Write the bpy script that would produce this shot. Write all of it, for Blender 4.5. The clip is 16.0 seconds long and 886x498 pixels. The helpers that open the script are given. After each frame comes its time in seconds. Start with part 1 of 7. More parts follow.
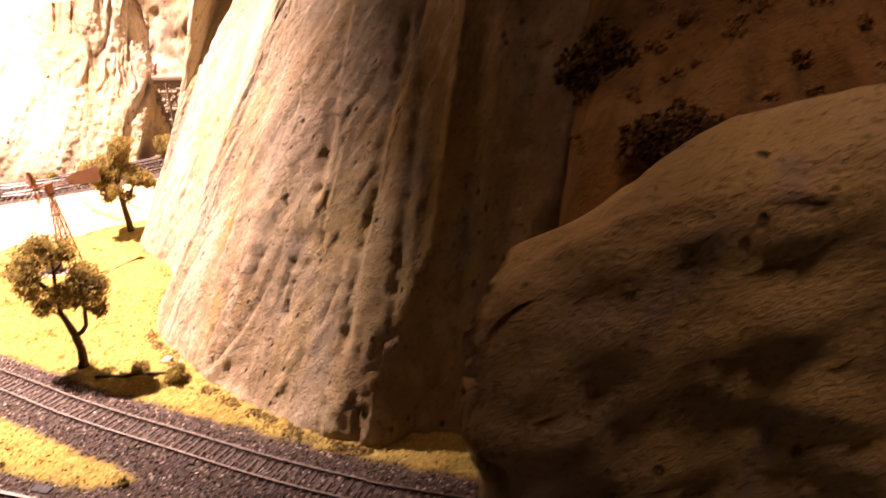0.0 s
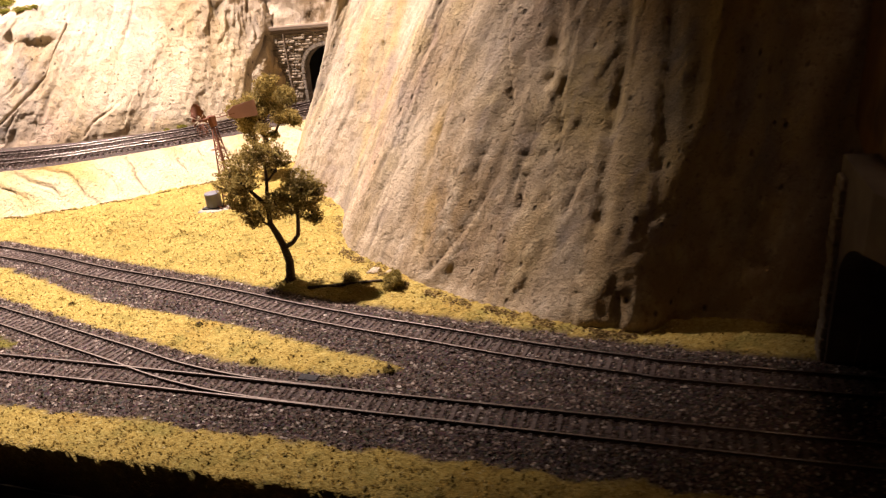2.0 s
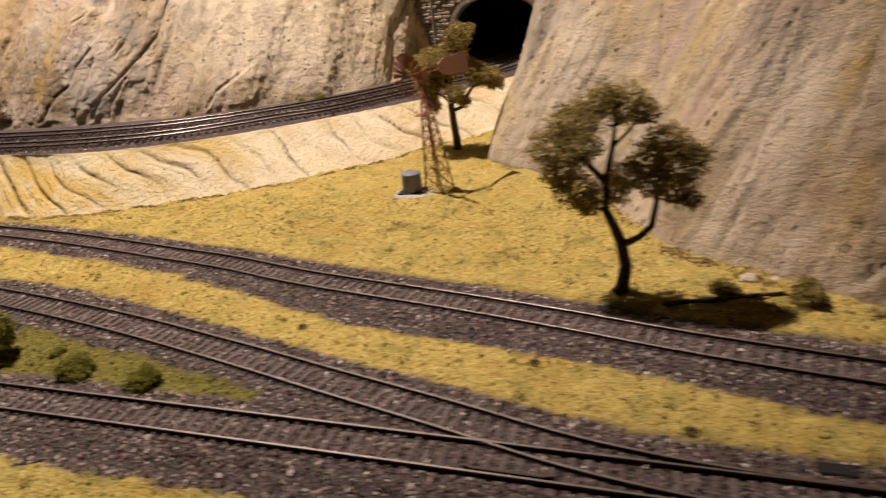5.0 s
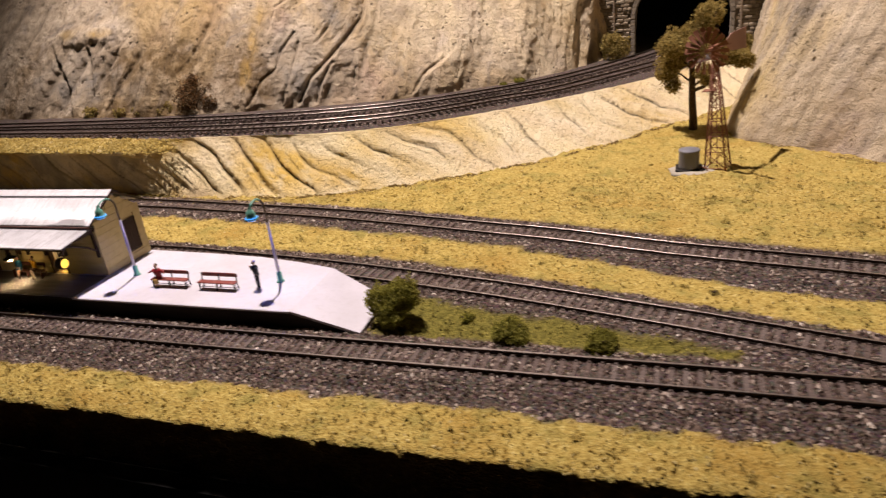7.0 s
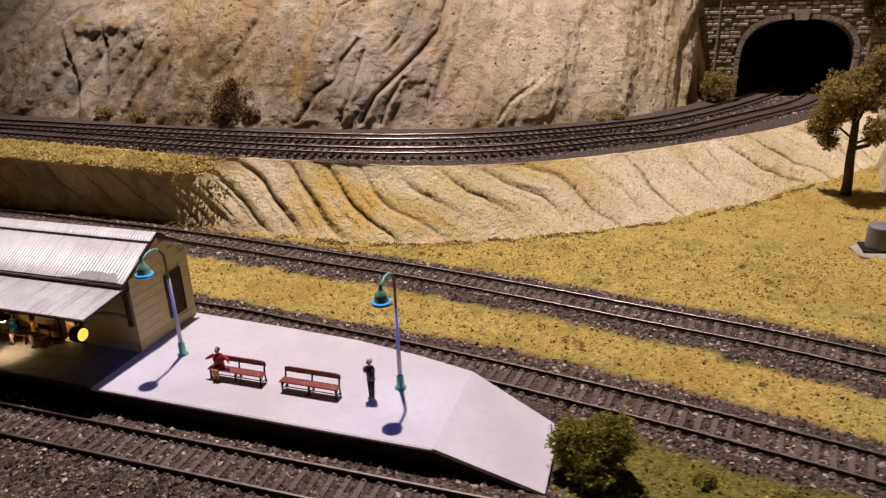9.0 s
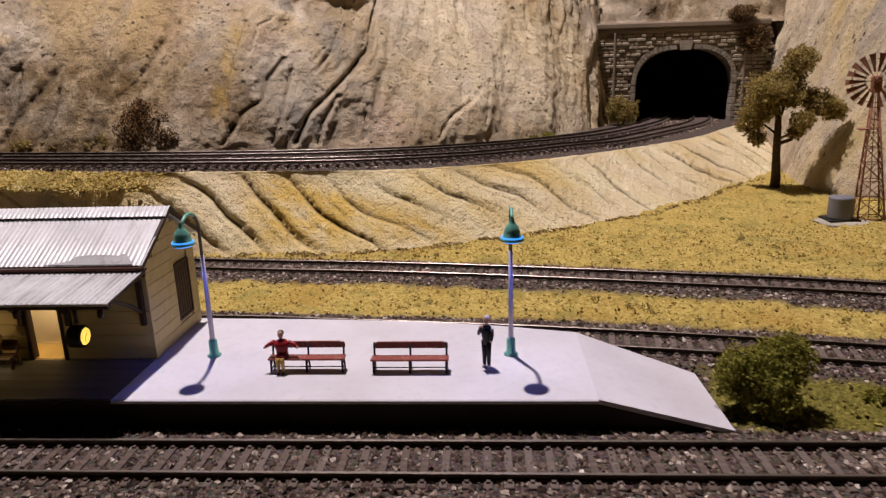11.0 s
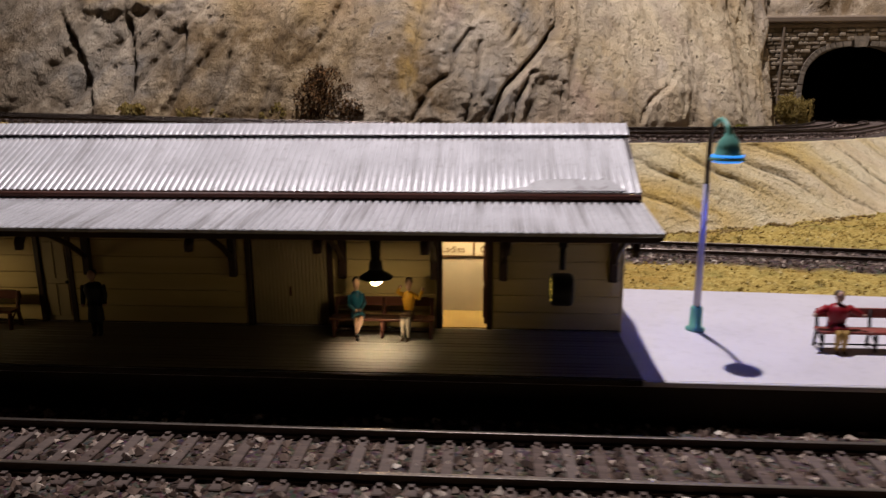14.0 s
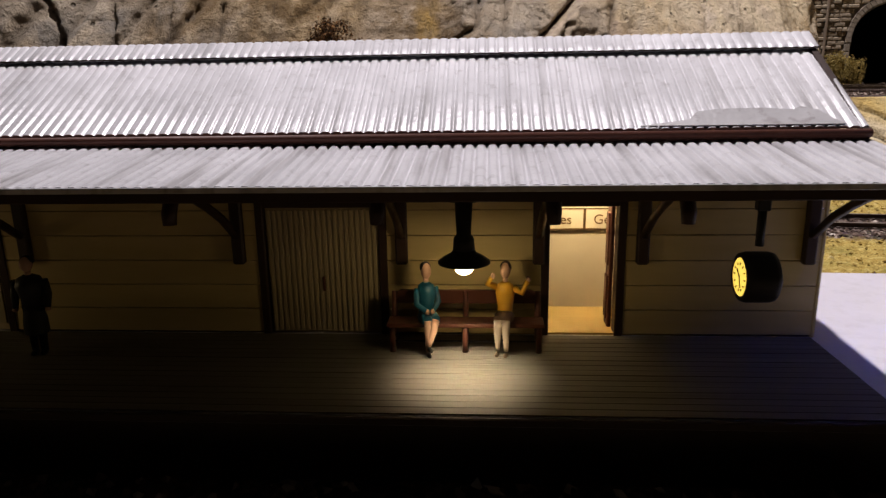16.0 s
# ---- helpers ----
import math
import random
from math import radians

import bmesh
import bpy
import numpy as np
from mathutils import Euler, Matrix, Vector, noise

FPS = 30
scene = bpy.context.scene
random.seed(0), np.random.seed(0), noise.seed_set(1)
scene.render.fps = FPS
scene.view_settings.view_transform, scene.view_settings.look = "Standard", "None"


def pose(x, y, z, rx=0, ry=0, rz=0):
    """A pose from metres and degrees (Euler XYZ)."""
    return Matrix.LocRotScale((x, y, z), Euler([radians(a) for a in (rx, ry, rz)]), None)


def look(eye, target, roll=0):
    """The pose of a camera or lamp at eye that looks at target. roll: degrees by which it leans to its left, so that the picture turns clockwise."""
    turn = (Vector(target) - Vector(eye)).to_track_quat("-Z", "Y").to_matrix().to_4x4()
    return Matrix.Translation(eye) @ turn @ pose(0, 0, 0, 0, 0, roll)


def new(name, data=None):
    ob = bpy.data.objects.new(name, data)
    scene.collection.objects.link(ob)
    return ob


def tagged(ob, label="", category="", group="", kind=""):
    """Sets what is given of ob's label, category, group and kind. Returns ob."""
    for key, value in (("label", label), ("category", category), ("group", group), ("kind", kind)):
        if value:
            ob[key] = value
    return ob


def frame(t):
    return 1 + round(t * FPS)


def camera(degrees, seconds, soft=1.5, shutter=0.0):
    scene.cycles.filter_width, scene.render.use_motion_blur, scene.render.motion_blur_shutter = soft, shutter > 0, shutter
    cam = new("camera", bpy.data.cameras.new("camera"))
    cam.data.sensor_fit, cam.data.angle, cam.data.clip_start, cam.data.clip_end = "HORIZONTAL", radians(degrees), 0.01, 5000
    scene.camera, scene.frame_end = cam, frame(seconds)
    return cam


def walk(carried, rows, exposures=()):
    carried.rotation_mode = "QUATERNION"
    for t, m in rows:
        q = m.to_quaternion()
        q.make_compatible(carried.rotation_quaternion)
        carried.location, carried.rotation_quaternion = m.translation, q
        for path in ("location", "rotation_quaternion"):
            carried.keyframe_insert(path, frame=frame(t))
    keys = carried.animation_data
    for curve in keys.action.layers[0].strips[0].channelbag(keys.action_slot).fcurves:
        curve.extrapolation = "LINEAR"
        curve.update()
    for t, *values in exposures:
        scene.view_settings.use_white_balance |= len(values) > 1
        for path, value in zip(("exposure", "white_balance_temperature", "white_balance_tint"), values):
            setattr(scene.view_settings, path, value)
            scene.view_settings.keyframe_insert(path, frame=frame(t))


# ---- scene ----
cam = camera(65.8, 16.0, soft=1.3, shutter=0.5)
# seconds, the eye in metres, the way it looks, the roll
PATH = [
    (0.0, (-0.0168, 0.0122, 0.2812), (-0.2665, 0.8873, -0.3764), -3.52),
    (0.5, (-0.0537, 0.0049, 0.2651), (-0.2804, 0.8692, -0.4072), -3.90),
    (1.0, (-0.0920, -0.0186, 0.2512), (-0.3070, 0.8602, -0.4072), -5.00),
    (1.5, (-0.1174, -0.0361, 0.2393), (-0.3181, 0.8597, -0.3998), -5.40),
    (2.0, (-0.1548, -0.0400, 0.2242), (-0.3079, 0.8692, -0.3870), -6.24),
    (2.5, (-0.1969, -0.0347, 0.2157), (-0.2636, 0.8839, -0.3862), -6.20),
    (3.0, (-0.2349, -0.0023, 0.2049), (-0.2513, 0.8856, -0.3907), -5.83),
    (3.5, (-0.2761, 0.0430, 0.1904), (-0.2469, 0.8871, -0.3900), -6.92),
    (4.0, (-0.3254, 0.0684, 0.1810), (-0.2285, 0.8939, -0.3856), -5.81),
    (4.5, (-0.3544, 0.0580, 0.1817), (-0.2930, 0.8731, -0.3897), -6.67),
    (5.0, (-0.4109, 0.0469, 0.1819), (-0.3207, 0.8613, -0.3941), -6.82),
    (5.2, (-0.4399, 0.0425, 0.1821), (-0.3216, 0.8601, -0.3961), -6.40),
    (5.6, (-0.4836, 0.0277, 0.1831), (-0.3281, 0.8572, -0.3970), -6.47),
    (6.0, (-0.5259, 0.0086, 0.1843), (-0.3311, 0.8559, -0.3972), -6.69),
    (6.4, (-0.5663, -0.0102, 0.1857), (-0.3315, 0.8562, -0.3964), -6.92),
    (6.8, (-0.6046, -0.0241, 0.1875), (-0.3299, 0.8577, -0.3944), -7.04),
    (7.1, (-0.6316, -0.0286, 0.1889), (-0.3280, 0.8596, -0.3919), -6.97),
    (7.3, (-0.6488, -0.0276, 0.1900), (-0.3265, 0.8611, -0.3897), -6.83),
    (7.5, (-0.6627, -0.0276, 0.1912), (-0.3253, 0.8670, -0.3776), -6.39),
    (8.0, (-0.6970, 0.0148, 0.1950), (-0.3145, 0.8722, -0.3748), -5.36),
    (8.5, (-0.7303, 0.0562, 0.1872), (-0.3206, 0.8705, -0.3735), -2.85),
    (8.7, (-0.7399, 0.0582, 0.1858), (-0.3171, 0.8711, -0.3750), -2.35),
    (9.0, (-0.7586, 0.0647, 0.1782), (-0.2942, 0.8824, -0.3673), -1.89),
    (9.4, (-0.7847, 0.0662, 0.1658), (-0.2462, 0.9026, -0.3530), -1.73),
    (9.8, (-0.8106, 0.0630, 0.1521), (-0.1882, 0.9237, -0.3336), -1.89),
    (10.2, (-0.8345, 0.0592, 0.1383), (-0.1318, 0.9417, -0.3097), -2.17),
    (10.5, (-0.8499, 0.0582, 0.1286), (-0.0979, 0.9522, -0.2895), -2.32),
    (10.8, (-0.8623, 0.0607, 0.1201), (-0.0767, 0.9603, -0.2683), -2.31),
    (11.0, (-0.8673, 0.0642, 0.1183), (-0.0623, 0.9631, -0.2618), -1.77),
    (11.5, (-0.8712, 0.0822, 0.1061), (-0.0956, 0.9738, -0.2063), -1.79),
    (12.0, (-0.8904, 0.0919, 0.0905), (-0.1269, 0.9761, -0.1766), -2.19),
    (12.5, (-0.9372, 0.0918, 0.0879), (-0.0938, 0.9803, -0.1737), -1.45),
    (13.0, (-0.9774, 0.0922, 0.0875), (-0.0743, 0.9833, -0.1660), 0.02),
    (13.5, (-1.0017, 0.0992, 0.0823), (-0.0720, 0.9812, -0.1790), -0.56),
    (14.0, (-1.0272, 0.1179, 0.0763), (-0.0681, 0.9731, -0.2202), -0.21),
    (14.5, (-1.0447, 0.1358, 0.0710), (-0.0548, 0.9711, -0.2325), 0.28),
    (15.0, (-1.0499, 0.1534, 0.0688), (-0.0722, 0.9694, -0.2346), -0.36),
    (15.5, (-1.0500, 0.1677, 0.0639), (-0.0587, 0.9684, -0.2425), -0.11),
    (16.0, (-1.0514, 0.1748, 0.0612), (-0.0639, 0.9670, -0.2466), -0.96),
]
EXPOSURES = [(0.0, 2.13, 7500, 42), (0.5, 1.95, 7500, 42), (1.0, 1.58, 7200, 36), (1.5, 1.3, 6850, 28), (2.5, 0.95, 6500, 19), (3.5, 0.74, 6380, 17), (4.0, 0.46, 6380, 17), (4.5, 0.32, 6360, 18), (5.0, 0.19, 6430, 17), (7.5, 0.18, 6300, 18), (8.0, 0.02, 6240, 19), (8.5, -0.19, 6200, 19), (11.0, -0.25, 5960, 16), (12.5, -0.29, 5880, 14), (13.5, -0.46, 5820, 13), (14.0, -0.46, 5800, 14), (14.8, -0.44, 5780, 14), (16.0, -0.32, 5750, 13)]
walk(cam, [(t, look(eye, Vector(eye) + Vector(way), roll)) for t, eye, way, roll in PATH], EXPOSURES)

# ---- light ----
CM = 0.01
world = bpy.data.worlds.new("room_air")
scene.world = world
world.use_nodes = True
world.node_tree.nodes["Background"].inputs[0].default_value = (0.50, 0.40, 0.42, 1)
world.node_tree.nodes["Background"].inputs[1].default_value = 0.09


def lamp(name, kind, at, watts, colour, target=None, **settings):
    data = bpy.data.lights.new(name, kind)
    data.energy, data.color = watts, colour
    for key, value in settings.items():
        if key == "radius":
            data.shadow_soft_size = value
        elif key == "cone":
            data.spot_size = radians(value)
        elif key == "blend":
            data.spot_blend = value
    ob = new(name, data)
    at = Vector(at) * CM
    ob.matrix_world = look(at, Vector(target) * CM) if target else Matrix.Translation(at)
    return ob


# the spotlight over the layout, and an unseen dim warm fill added further right
lamp("spotlight", "SPOT", (-105, 66, 130), 130, (1.0, 0.87, 0.78), (-83, 75, 4), radius=0.016, cone=64.4, blend=0.58)
lamp("side_fill", "SPOT", (18, 8, 112), 3.1, (1.0, 0.70, 0.46), (13, 25, 16), radius=0.12, cone=32, blend=0.95)

# ---- mesh building, in centimetres ----


class Shape:
    """Collects vertices and faces; faces carry a material slot and a smooth flag."""

    def __init__(self):
        self.v, self.f, self.m, self.s = [], [], [], []

    def add(self, verts, faces, slot=0, smooth=False):
        n = len(self.v)
        self.v += [tuple(p) for p in verts]
        self.f += [tuple(n + i for i in face) for face in faces]
        self.m += [slot] * len(faces)
        self.s += [smooth] * len(faces)
        return self

    def box(self, x0, y0, z0, x1, y1, z1, slot=0, edge=0.0, m=None):
        """A box with its edges cut off by edge."""
        c = Vector(((x0 + x1) / 2, (y0 + y1) / 2, (z0 + z1) / 2))
        h = [abs(x1 - x0) / 2, abs(y1 - y0) / 2, abs(z1 - z0) / 2]
        e = min(edge, *[0.45 * a for a in h])
        verts, faces = [], []
        if e <= 0:
            for sx in (-1, 1):
                for sy in (-1, 1):
                    for sz in (-1, 1):
                        verts.append(c + Vector((sx * h[0], sy * h[1], sz * h[2])))
            faces = [(0, 1, 3, 2), (4, 6, 7, 5), (0, 4, 5, 1), (2, 3, 7, 6), (0, 2, 6, 4), (1, 5, 7, 3)]
        else:
            index = {}
            for sx in (-1, 1):
                for sy in (-1, 1):
                    for sz in (-1, 1):
                        for axis in range(3):
                            p = [sx * (h[0] - e), sy * (h[1] - e), sz * (h[2] - e)]
                            p[axis] = (sx, sy, sz)[axis] * h[axis]
                            index[(sx, sy, sz, axis)] = len(verts)
                            verts.append(c + Vector(p))
            i = index
            for axis, (a, b) in enumerate(((1, 2), (0, 2), (0, 1))):
                for s in (-1, 1):
                    quad = []
                    for sa, sb in ((-1, -1), (1, -1), (1, 1), (-1, 1)):
                        k = [0, 0, 0]
                        k[axis], k[a], k[b] = s, sa, sb
                        quad.append(i[(*k, axis)])
                    faces.append(quad)
            for axis, (a, b) in enumerate(((1, 2), (0, 2), (0, 1))):
                for sa in (-1, 1):
                    for sb in (-1, 1):
                        k, l = [0, 0, 0], [0, 0, 0]
                        k[axis], l[axis] = -1, 1
                        k[a] = l[a] = sa
                        k[b] = l[b] = sb
                        faces.append((i[(*k, a)], i[(*l, a)], i[(*l, b)], i[(*k, b)]))
            for sx in (-1, 1):
                for sy in (-1, 1):
                    for sz in (-1, 1):
                        faces.append([i[(sx, sy, sz, axis)] for axis in range(3)])
        if m is not None:
            verts = [m @ p for p in verts]
        return self.add(verts, faces, slot)

    def tube(self, points, radii, sides=8, slot=0, smooth=True, caps=True):
        """A round tube along points; radii is one number or one a point."""
        points = [Vector(p) for p in points]
        if not hasattr(radii, "__len__"):
            radii = [radii] * len(points)
        verts, faces = [], []
        up = None
        for k, p in enumerate(points):
            d = (points[min(k + 1, len(points) - 1)] - points[max(k - 1, 0)]).normalized()
            if up is None:
                up = d.orthogonal().normalized()
            up = (up - d * up.dot(d)).normalized()
            side = d.cross(up)
            for j in range(sides):
                a = 2 * math.pi * j / sides
                verts.append(p + (up * math.cos(a) + side * math.sin(a)) * radii[k])
        for k in range(len(points) - 1):
            for j in range(sides):
                a, b = k * sides + j, k * sides + (j + 1) % sides
                faces.append((a, b, b + sides, a + sides))
        self.add(verts, faces, slot, smooth)
        if caps:
            n = len(self.v) - len(verts)
            self.f += [tuple(n + j for j in reversed(range(sides))), tuple(n + len(verts) - sides + j for j in range(sides))]
            self.m += [slot] * 2
            self.s += [False] * 2
        return self

    def lathe(self, profile, sides=20, at=(0, 0, 0), slot=0, smooth=True, m=None):
        """Turns (radius, height) pairs round the upright axis."""
        verts, faces = [], []
        at = Vector(at)
        for r, z in profile:
            for j in range(sides):
                a = 2 * math.pi * j / sides
                p = Vector((r * math.cos(a), r * math.sin(a), z))
                verts.append((m @ p if m is not None else p) + at)
        for k in range(len(profile) - 1):
            for j in range(sides):
                a, b = k * sides + j, k * sides + (j + 1) % sides
                faces.append((a, b, b + sides, a + sides))
        return self.add(verts, faces, slot, smooth)

    def blob(self, at, r, seed=0, rough=0.25, slot=0, scale=(1, 1, 1), rings=6, sides=9, freq=1.6):
        """An uneven lump."""
        at = Vector(at)
        verts, faces = [], []
        for k in range(rings + 1):
            t = math.pi * k / rings
            for j in range(sides):
                a = 2 * math.pi * j / sides
                d = Vector((math.sin(t) * math.cos(a), math.sin(t) * math.sin(a), math.cos(t)))
                q = r * (1 + rough * noise.noise(d * freq + Vector((seed * 7.1, seed * 3.3, seed))))
                verts.append(at + Vector((d.x * scale[0], d.y * scale[1], d.z * scale[2])) * q)
        for k in range(rings):
            for j in range(sides):
                a, b = k * sides + j, k * sides + (j + 1) % sides
                faces.append((a, a + sides, b + sides, b))
        return self.add(verts, faces, slot, True)

    def grid(self, rows, slot=0, smooth=True, flip=False):
        """A sheet from rows of points."""
        w = len(rows[0])
        faces = []
        for i in range(len(rows) - 1):
            for j in range(w - 1):
                a = i * w + j
                q = (a, a + 1, a + w + 1, a + w)
                faces.append(q[::-1] if flip else q)
        return self.add([p for row in rows for p in row], faces, slot, smooth)

    def prism(self, outline, y0, y1, slot=0, axes="xz"):
        """An outline in two axes, drawn out along the third from y0 to y1."""
        n = len(outline)
        def put(a, b, c):
            return {"xz": (a, c, b), "yz": (c, a, b), "xy": (a, b, c)}[axes]
        verts = [put(a, b, y0) for a, b in outline] + [put(a, b, y1) for a, b in outline]
        faces = [tuple(range(n)), tuple(reversed(range(n, 2 * n)))]
        faces += [(i, i + n, (i + 1) % n + n, (i + 1) % n) for i in range(n)]
        return self.add(verts, faces, slot)

    def mesh(self, name):
        me = bpy.data.meshes.new(name)
        me.from_pydata([(x * CM, y * CM, z * CM) for x, y, z in self.v], [], self.f)
        me.polygons.foreach_set("material_index", self.m)
        me.polygons.foreach_set("use_smooth", self.s)
        me.update()
        bm = bmesh.new()
        bm.from_mesh(me)
        bmesh.ops.recalc_face_normals(bm, faces=bm.faces)
        bm.to_mesh(me)
        bm.free()
        return me


def part(name, shape, materials, parent=None, label="", kind="", at=None):
    """One mesh object, under a thing or a part, or on its own."""
    me = shape if isinstance(shape, bpy.types.Mesh) else shape.mesh(name)
    for m in materials if isinstance(materials, (list, tuple)) else [materials]:
        if len(me.materials) < (len(materials) if isinstance(materials, (list, tuple)) else 1):
            me.materials.append(m)
    ob = new(name, me)
    if parent is not None:
        ob.parent = parent
    if at is not None:
        ob.matrix_basis = at if isinstance(at, Matrix) else Matrix.Translation(Vector(at) * CM)
    return tagged(ob, label, kind=kind)


def thing(name, label, category, at=(0, 0, 0), turn=0.0, group="", kind=""):
    """An Empty at the base of a thing; its parts are built round it."""
    ob = new(name)
    ob.empty_display_size = 0.01
    ob.matrix_basis = pose(at[0] * CM, at[1] * CM, at[2] * CM, 0, 0, turn)
    return tagged(ob, label, category, group, kind)


def at_cm(x, y, z, rz=0.0, rx=0.0, ry=0.0):
    return pose(x * CM, y * CM, z * CM, rx, ry, rz)


def spline(points, step):
    """Points along a smooth curve through the given ones, at even steps of about step."""
    points = [Vector(p) for p in points]
    dense = []
    for i in range(len(points) - 1):
        p0, p1, p2, p3 = points[max(i - 1, 0)], points[i], points[i + 1], points[min(i + 2, len(points) - 1)]
        n = max(2, int((p2 - p1).length / 0.2))
        for k in range(n):
            t = k / n
            dense.append(0.5 * ((2 * p1) + (p2 - p0) * t + (2 * p0 - 5 * p1 + 4 * p2 - p3) * t * t + (3 * p1 - p0 - 3 * p2 + p3) * t**3))
    dense.append(points[-1])
    run = [0.0]
    for a, b in zip(dense, dense[1:]):
        run.append(run[-1] + (b - a).length)
    count = max(2, round(run[-1] / step) + 1)
    out, k = [], 0
    for i in range(count):
        s = run[-1] * i / (count - 1)
        while k < len(run) - 2 and run[k + 1] < s:
            k += 1
        t = (s - run[k]) / max(1e-9, run[k + 1] - run[k])
        out.append(dense[k].lerp(dense[k + 1], min(1, max(0, t))))
    return out


def level(x, table):
    return float(np.interp(x, [a for a, _ in table], [b for _, b in table]))


# ---- materials ----


class Nodes:
    def __init__(self, name):
        self.mat = bpy.data.materials.new(name)
        self.mat.use_nodes = True
        self.t = self.mat.node_tree
        self.bsdf = self.t.nodes["Principled BSDF"]
        self.co = self.t.nodes.new("ShaderNodeTexCoord").outputs["Object"]

    def link(self, a, b):
        self.t.links.new(a, b)

    def noise(self, scale, detail=4.0, rough=0.55, stretch=None, distortion=0.0):
        n = self.t.nodes.new("ShaderNodeTexNoise")
        n.inputs["Scale"].default_value, n.inputs["Detail"].default_value, n.inputs["Roughness"].default_value = scale, detail, rough
        n.inputs["Distortion"].default_value = distortion
        self.link(self.place(stretch), n.inputs["Vector"])
        return n.outputs["Fac"]

    def place(self, stretch=None):
        if stretch is None:
            return self.co
        m = self.t.nodes.new("ShaderNodeMapping")
        # turned first, then stretched
        m.vector_type = "TEXTURE"
        m.inputs["Scale"].default_value = [1 / a for a in stretch[:3]]
        if len(stretch) > 3:
            m.inputs["Rotation"].default_value = [radians(a) for a in stretch[3:]]
        self.link(self.co, m.inputs["Vector"])
        return m.outputs["Vector"]

    def cells(self, scale, stretch=None, feature="F1", out="Distance"):
        n = self.t.nodes.new("ShaderNodeTexVoronoi")
        n.feature = feature
        n.inputs["Scale"].default_value = scale
        self.link(self.place(stretch), n.inputs["Vector"])
        return n.outputs[out]

    def ramp(self, value, stops):
        n = self.t.nodes.new("ShaderNodeValToRGB")
        while len(n.color_ramp.elements) < len(stops):
            n.color_ramp.elements.new(0.5)
        for e, (p, c) in zip(n.color_ramp.elements, stops):
            e.position, e.color = p, (*c, 1) if len(c) == 3 else c
        self.link(value, n.inputs["Fac"])
        return n.outputs["Color"]

    def fac(self, value, lo, hi):
        return self.ramp(value, [(lo, (0, 0, 0)), (hi, (1, 1, 1))])

    def mix(self, fac, a, b, mode="MIX"):
        n = self.t.nodes.new("ShaderNodeMix")
        n.data_type, n.blend_type = "RGBA", mode
        for value, socket in ((fac, n.inputs[0]), (a, n.inputs[6]), (b, n.inputs[7])):
            if isinstance(value, (int, float)):
                socket.default_value = value
            elif isinstance(value, tuple):
                socket.default_value = (*value, 1)
            else:
                self.link(value, socket)
        return n.outputs[2]

    def math(self, op, a, b):
        n = self.t.nodes.new("ShaderNodeMath")
        n.operation = op
        for value, socket in ((a, n.inputs[0]), (b, n.inputs[1])):
            if isinstance(value, (int, float)):
                socket.default_value = value
            else:
                self.link(value, socket)
        return n.outputs[0]

    def random(self):
        return self.t.nodes.new("ShaderNodeObjectInfo").outputs["Random"]

    def island(self):
        return self.t.nodes.new("ShaderNodeNewGeometry").outputs["Random Per Island"]

    def attribute(self, name):
        n = self.t.nodes.new("ShaderNodeAttribute")
        n.attribute_name = name
        return n

    def done(self, colour, rough=0.8, bump=None, strength=0.5, distance=0.0005, metal=0.0, spec=0.3):
        for value, socket in ((colour, self.bsdf.inputs["Base Color"]), (rough, self.bsdf.inputs["Roughness"]), (metal, self.bsdf.inputs["Metallic"])):
            if isinstance(value, (int, float)):
                socket.default_value = value
            elif isinstance(value, tuple):
                socket.default_value = (*value, 1)
            else:
                self.link(value, socket)
        self.bsdf.inputs["Specular IOR Level"].default_value = spec
        if bump is not None:
            b = self.t.nodes.new("ShaderNodeBump")
            b.inputs["Strength"].default_value, b.inputs["Distance"].default_value = strength, distance
            self.link(bump, b.inputs["Height"])
            self.link(b.outputs["Normal"], self.bsdf.inputs["Normal"])
        return self.mat


def painted(name, colour, rough=0.55, grain=300.0, depth=0.25, wear=(0.0, 0.0, 0.0), worn=0.0, spec=0.3, metal=0.0):
    """Plain paint with slight mottling, grain and wear."""
    n = Nodes(name)
    a, b = n.noise(grain * 0.25), n.noise(grain * 2, 5)
    dark = tuple(c * 0.72 for c in colour)
    c = n.mix(n.fac(a, 0.3, 0.7), dark, colour)
    if worn:
        c = n.mix(n.fac(b, 0.66 - worn, 0.74 - worn), c, wear)
    return n.done(c, n.math("ADD", n.math("MULTIPLY", b, 0.25), rough - 0.12), b, depth, 0.0003, metal, spec)


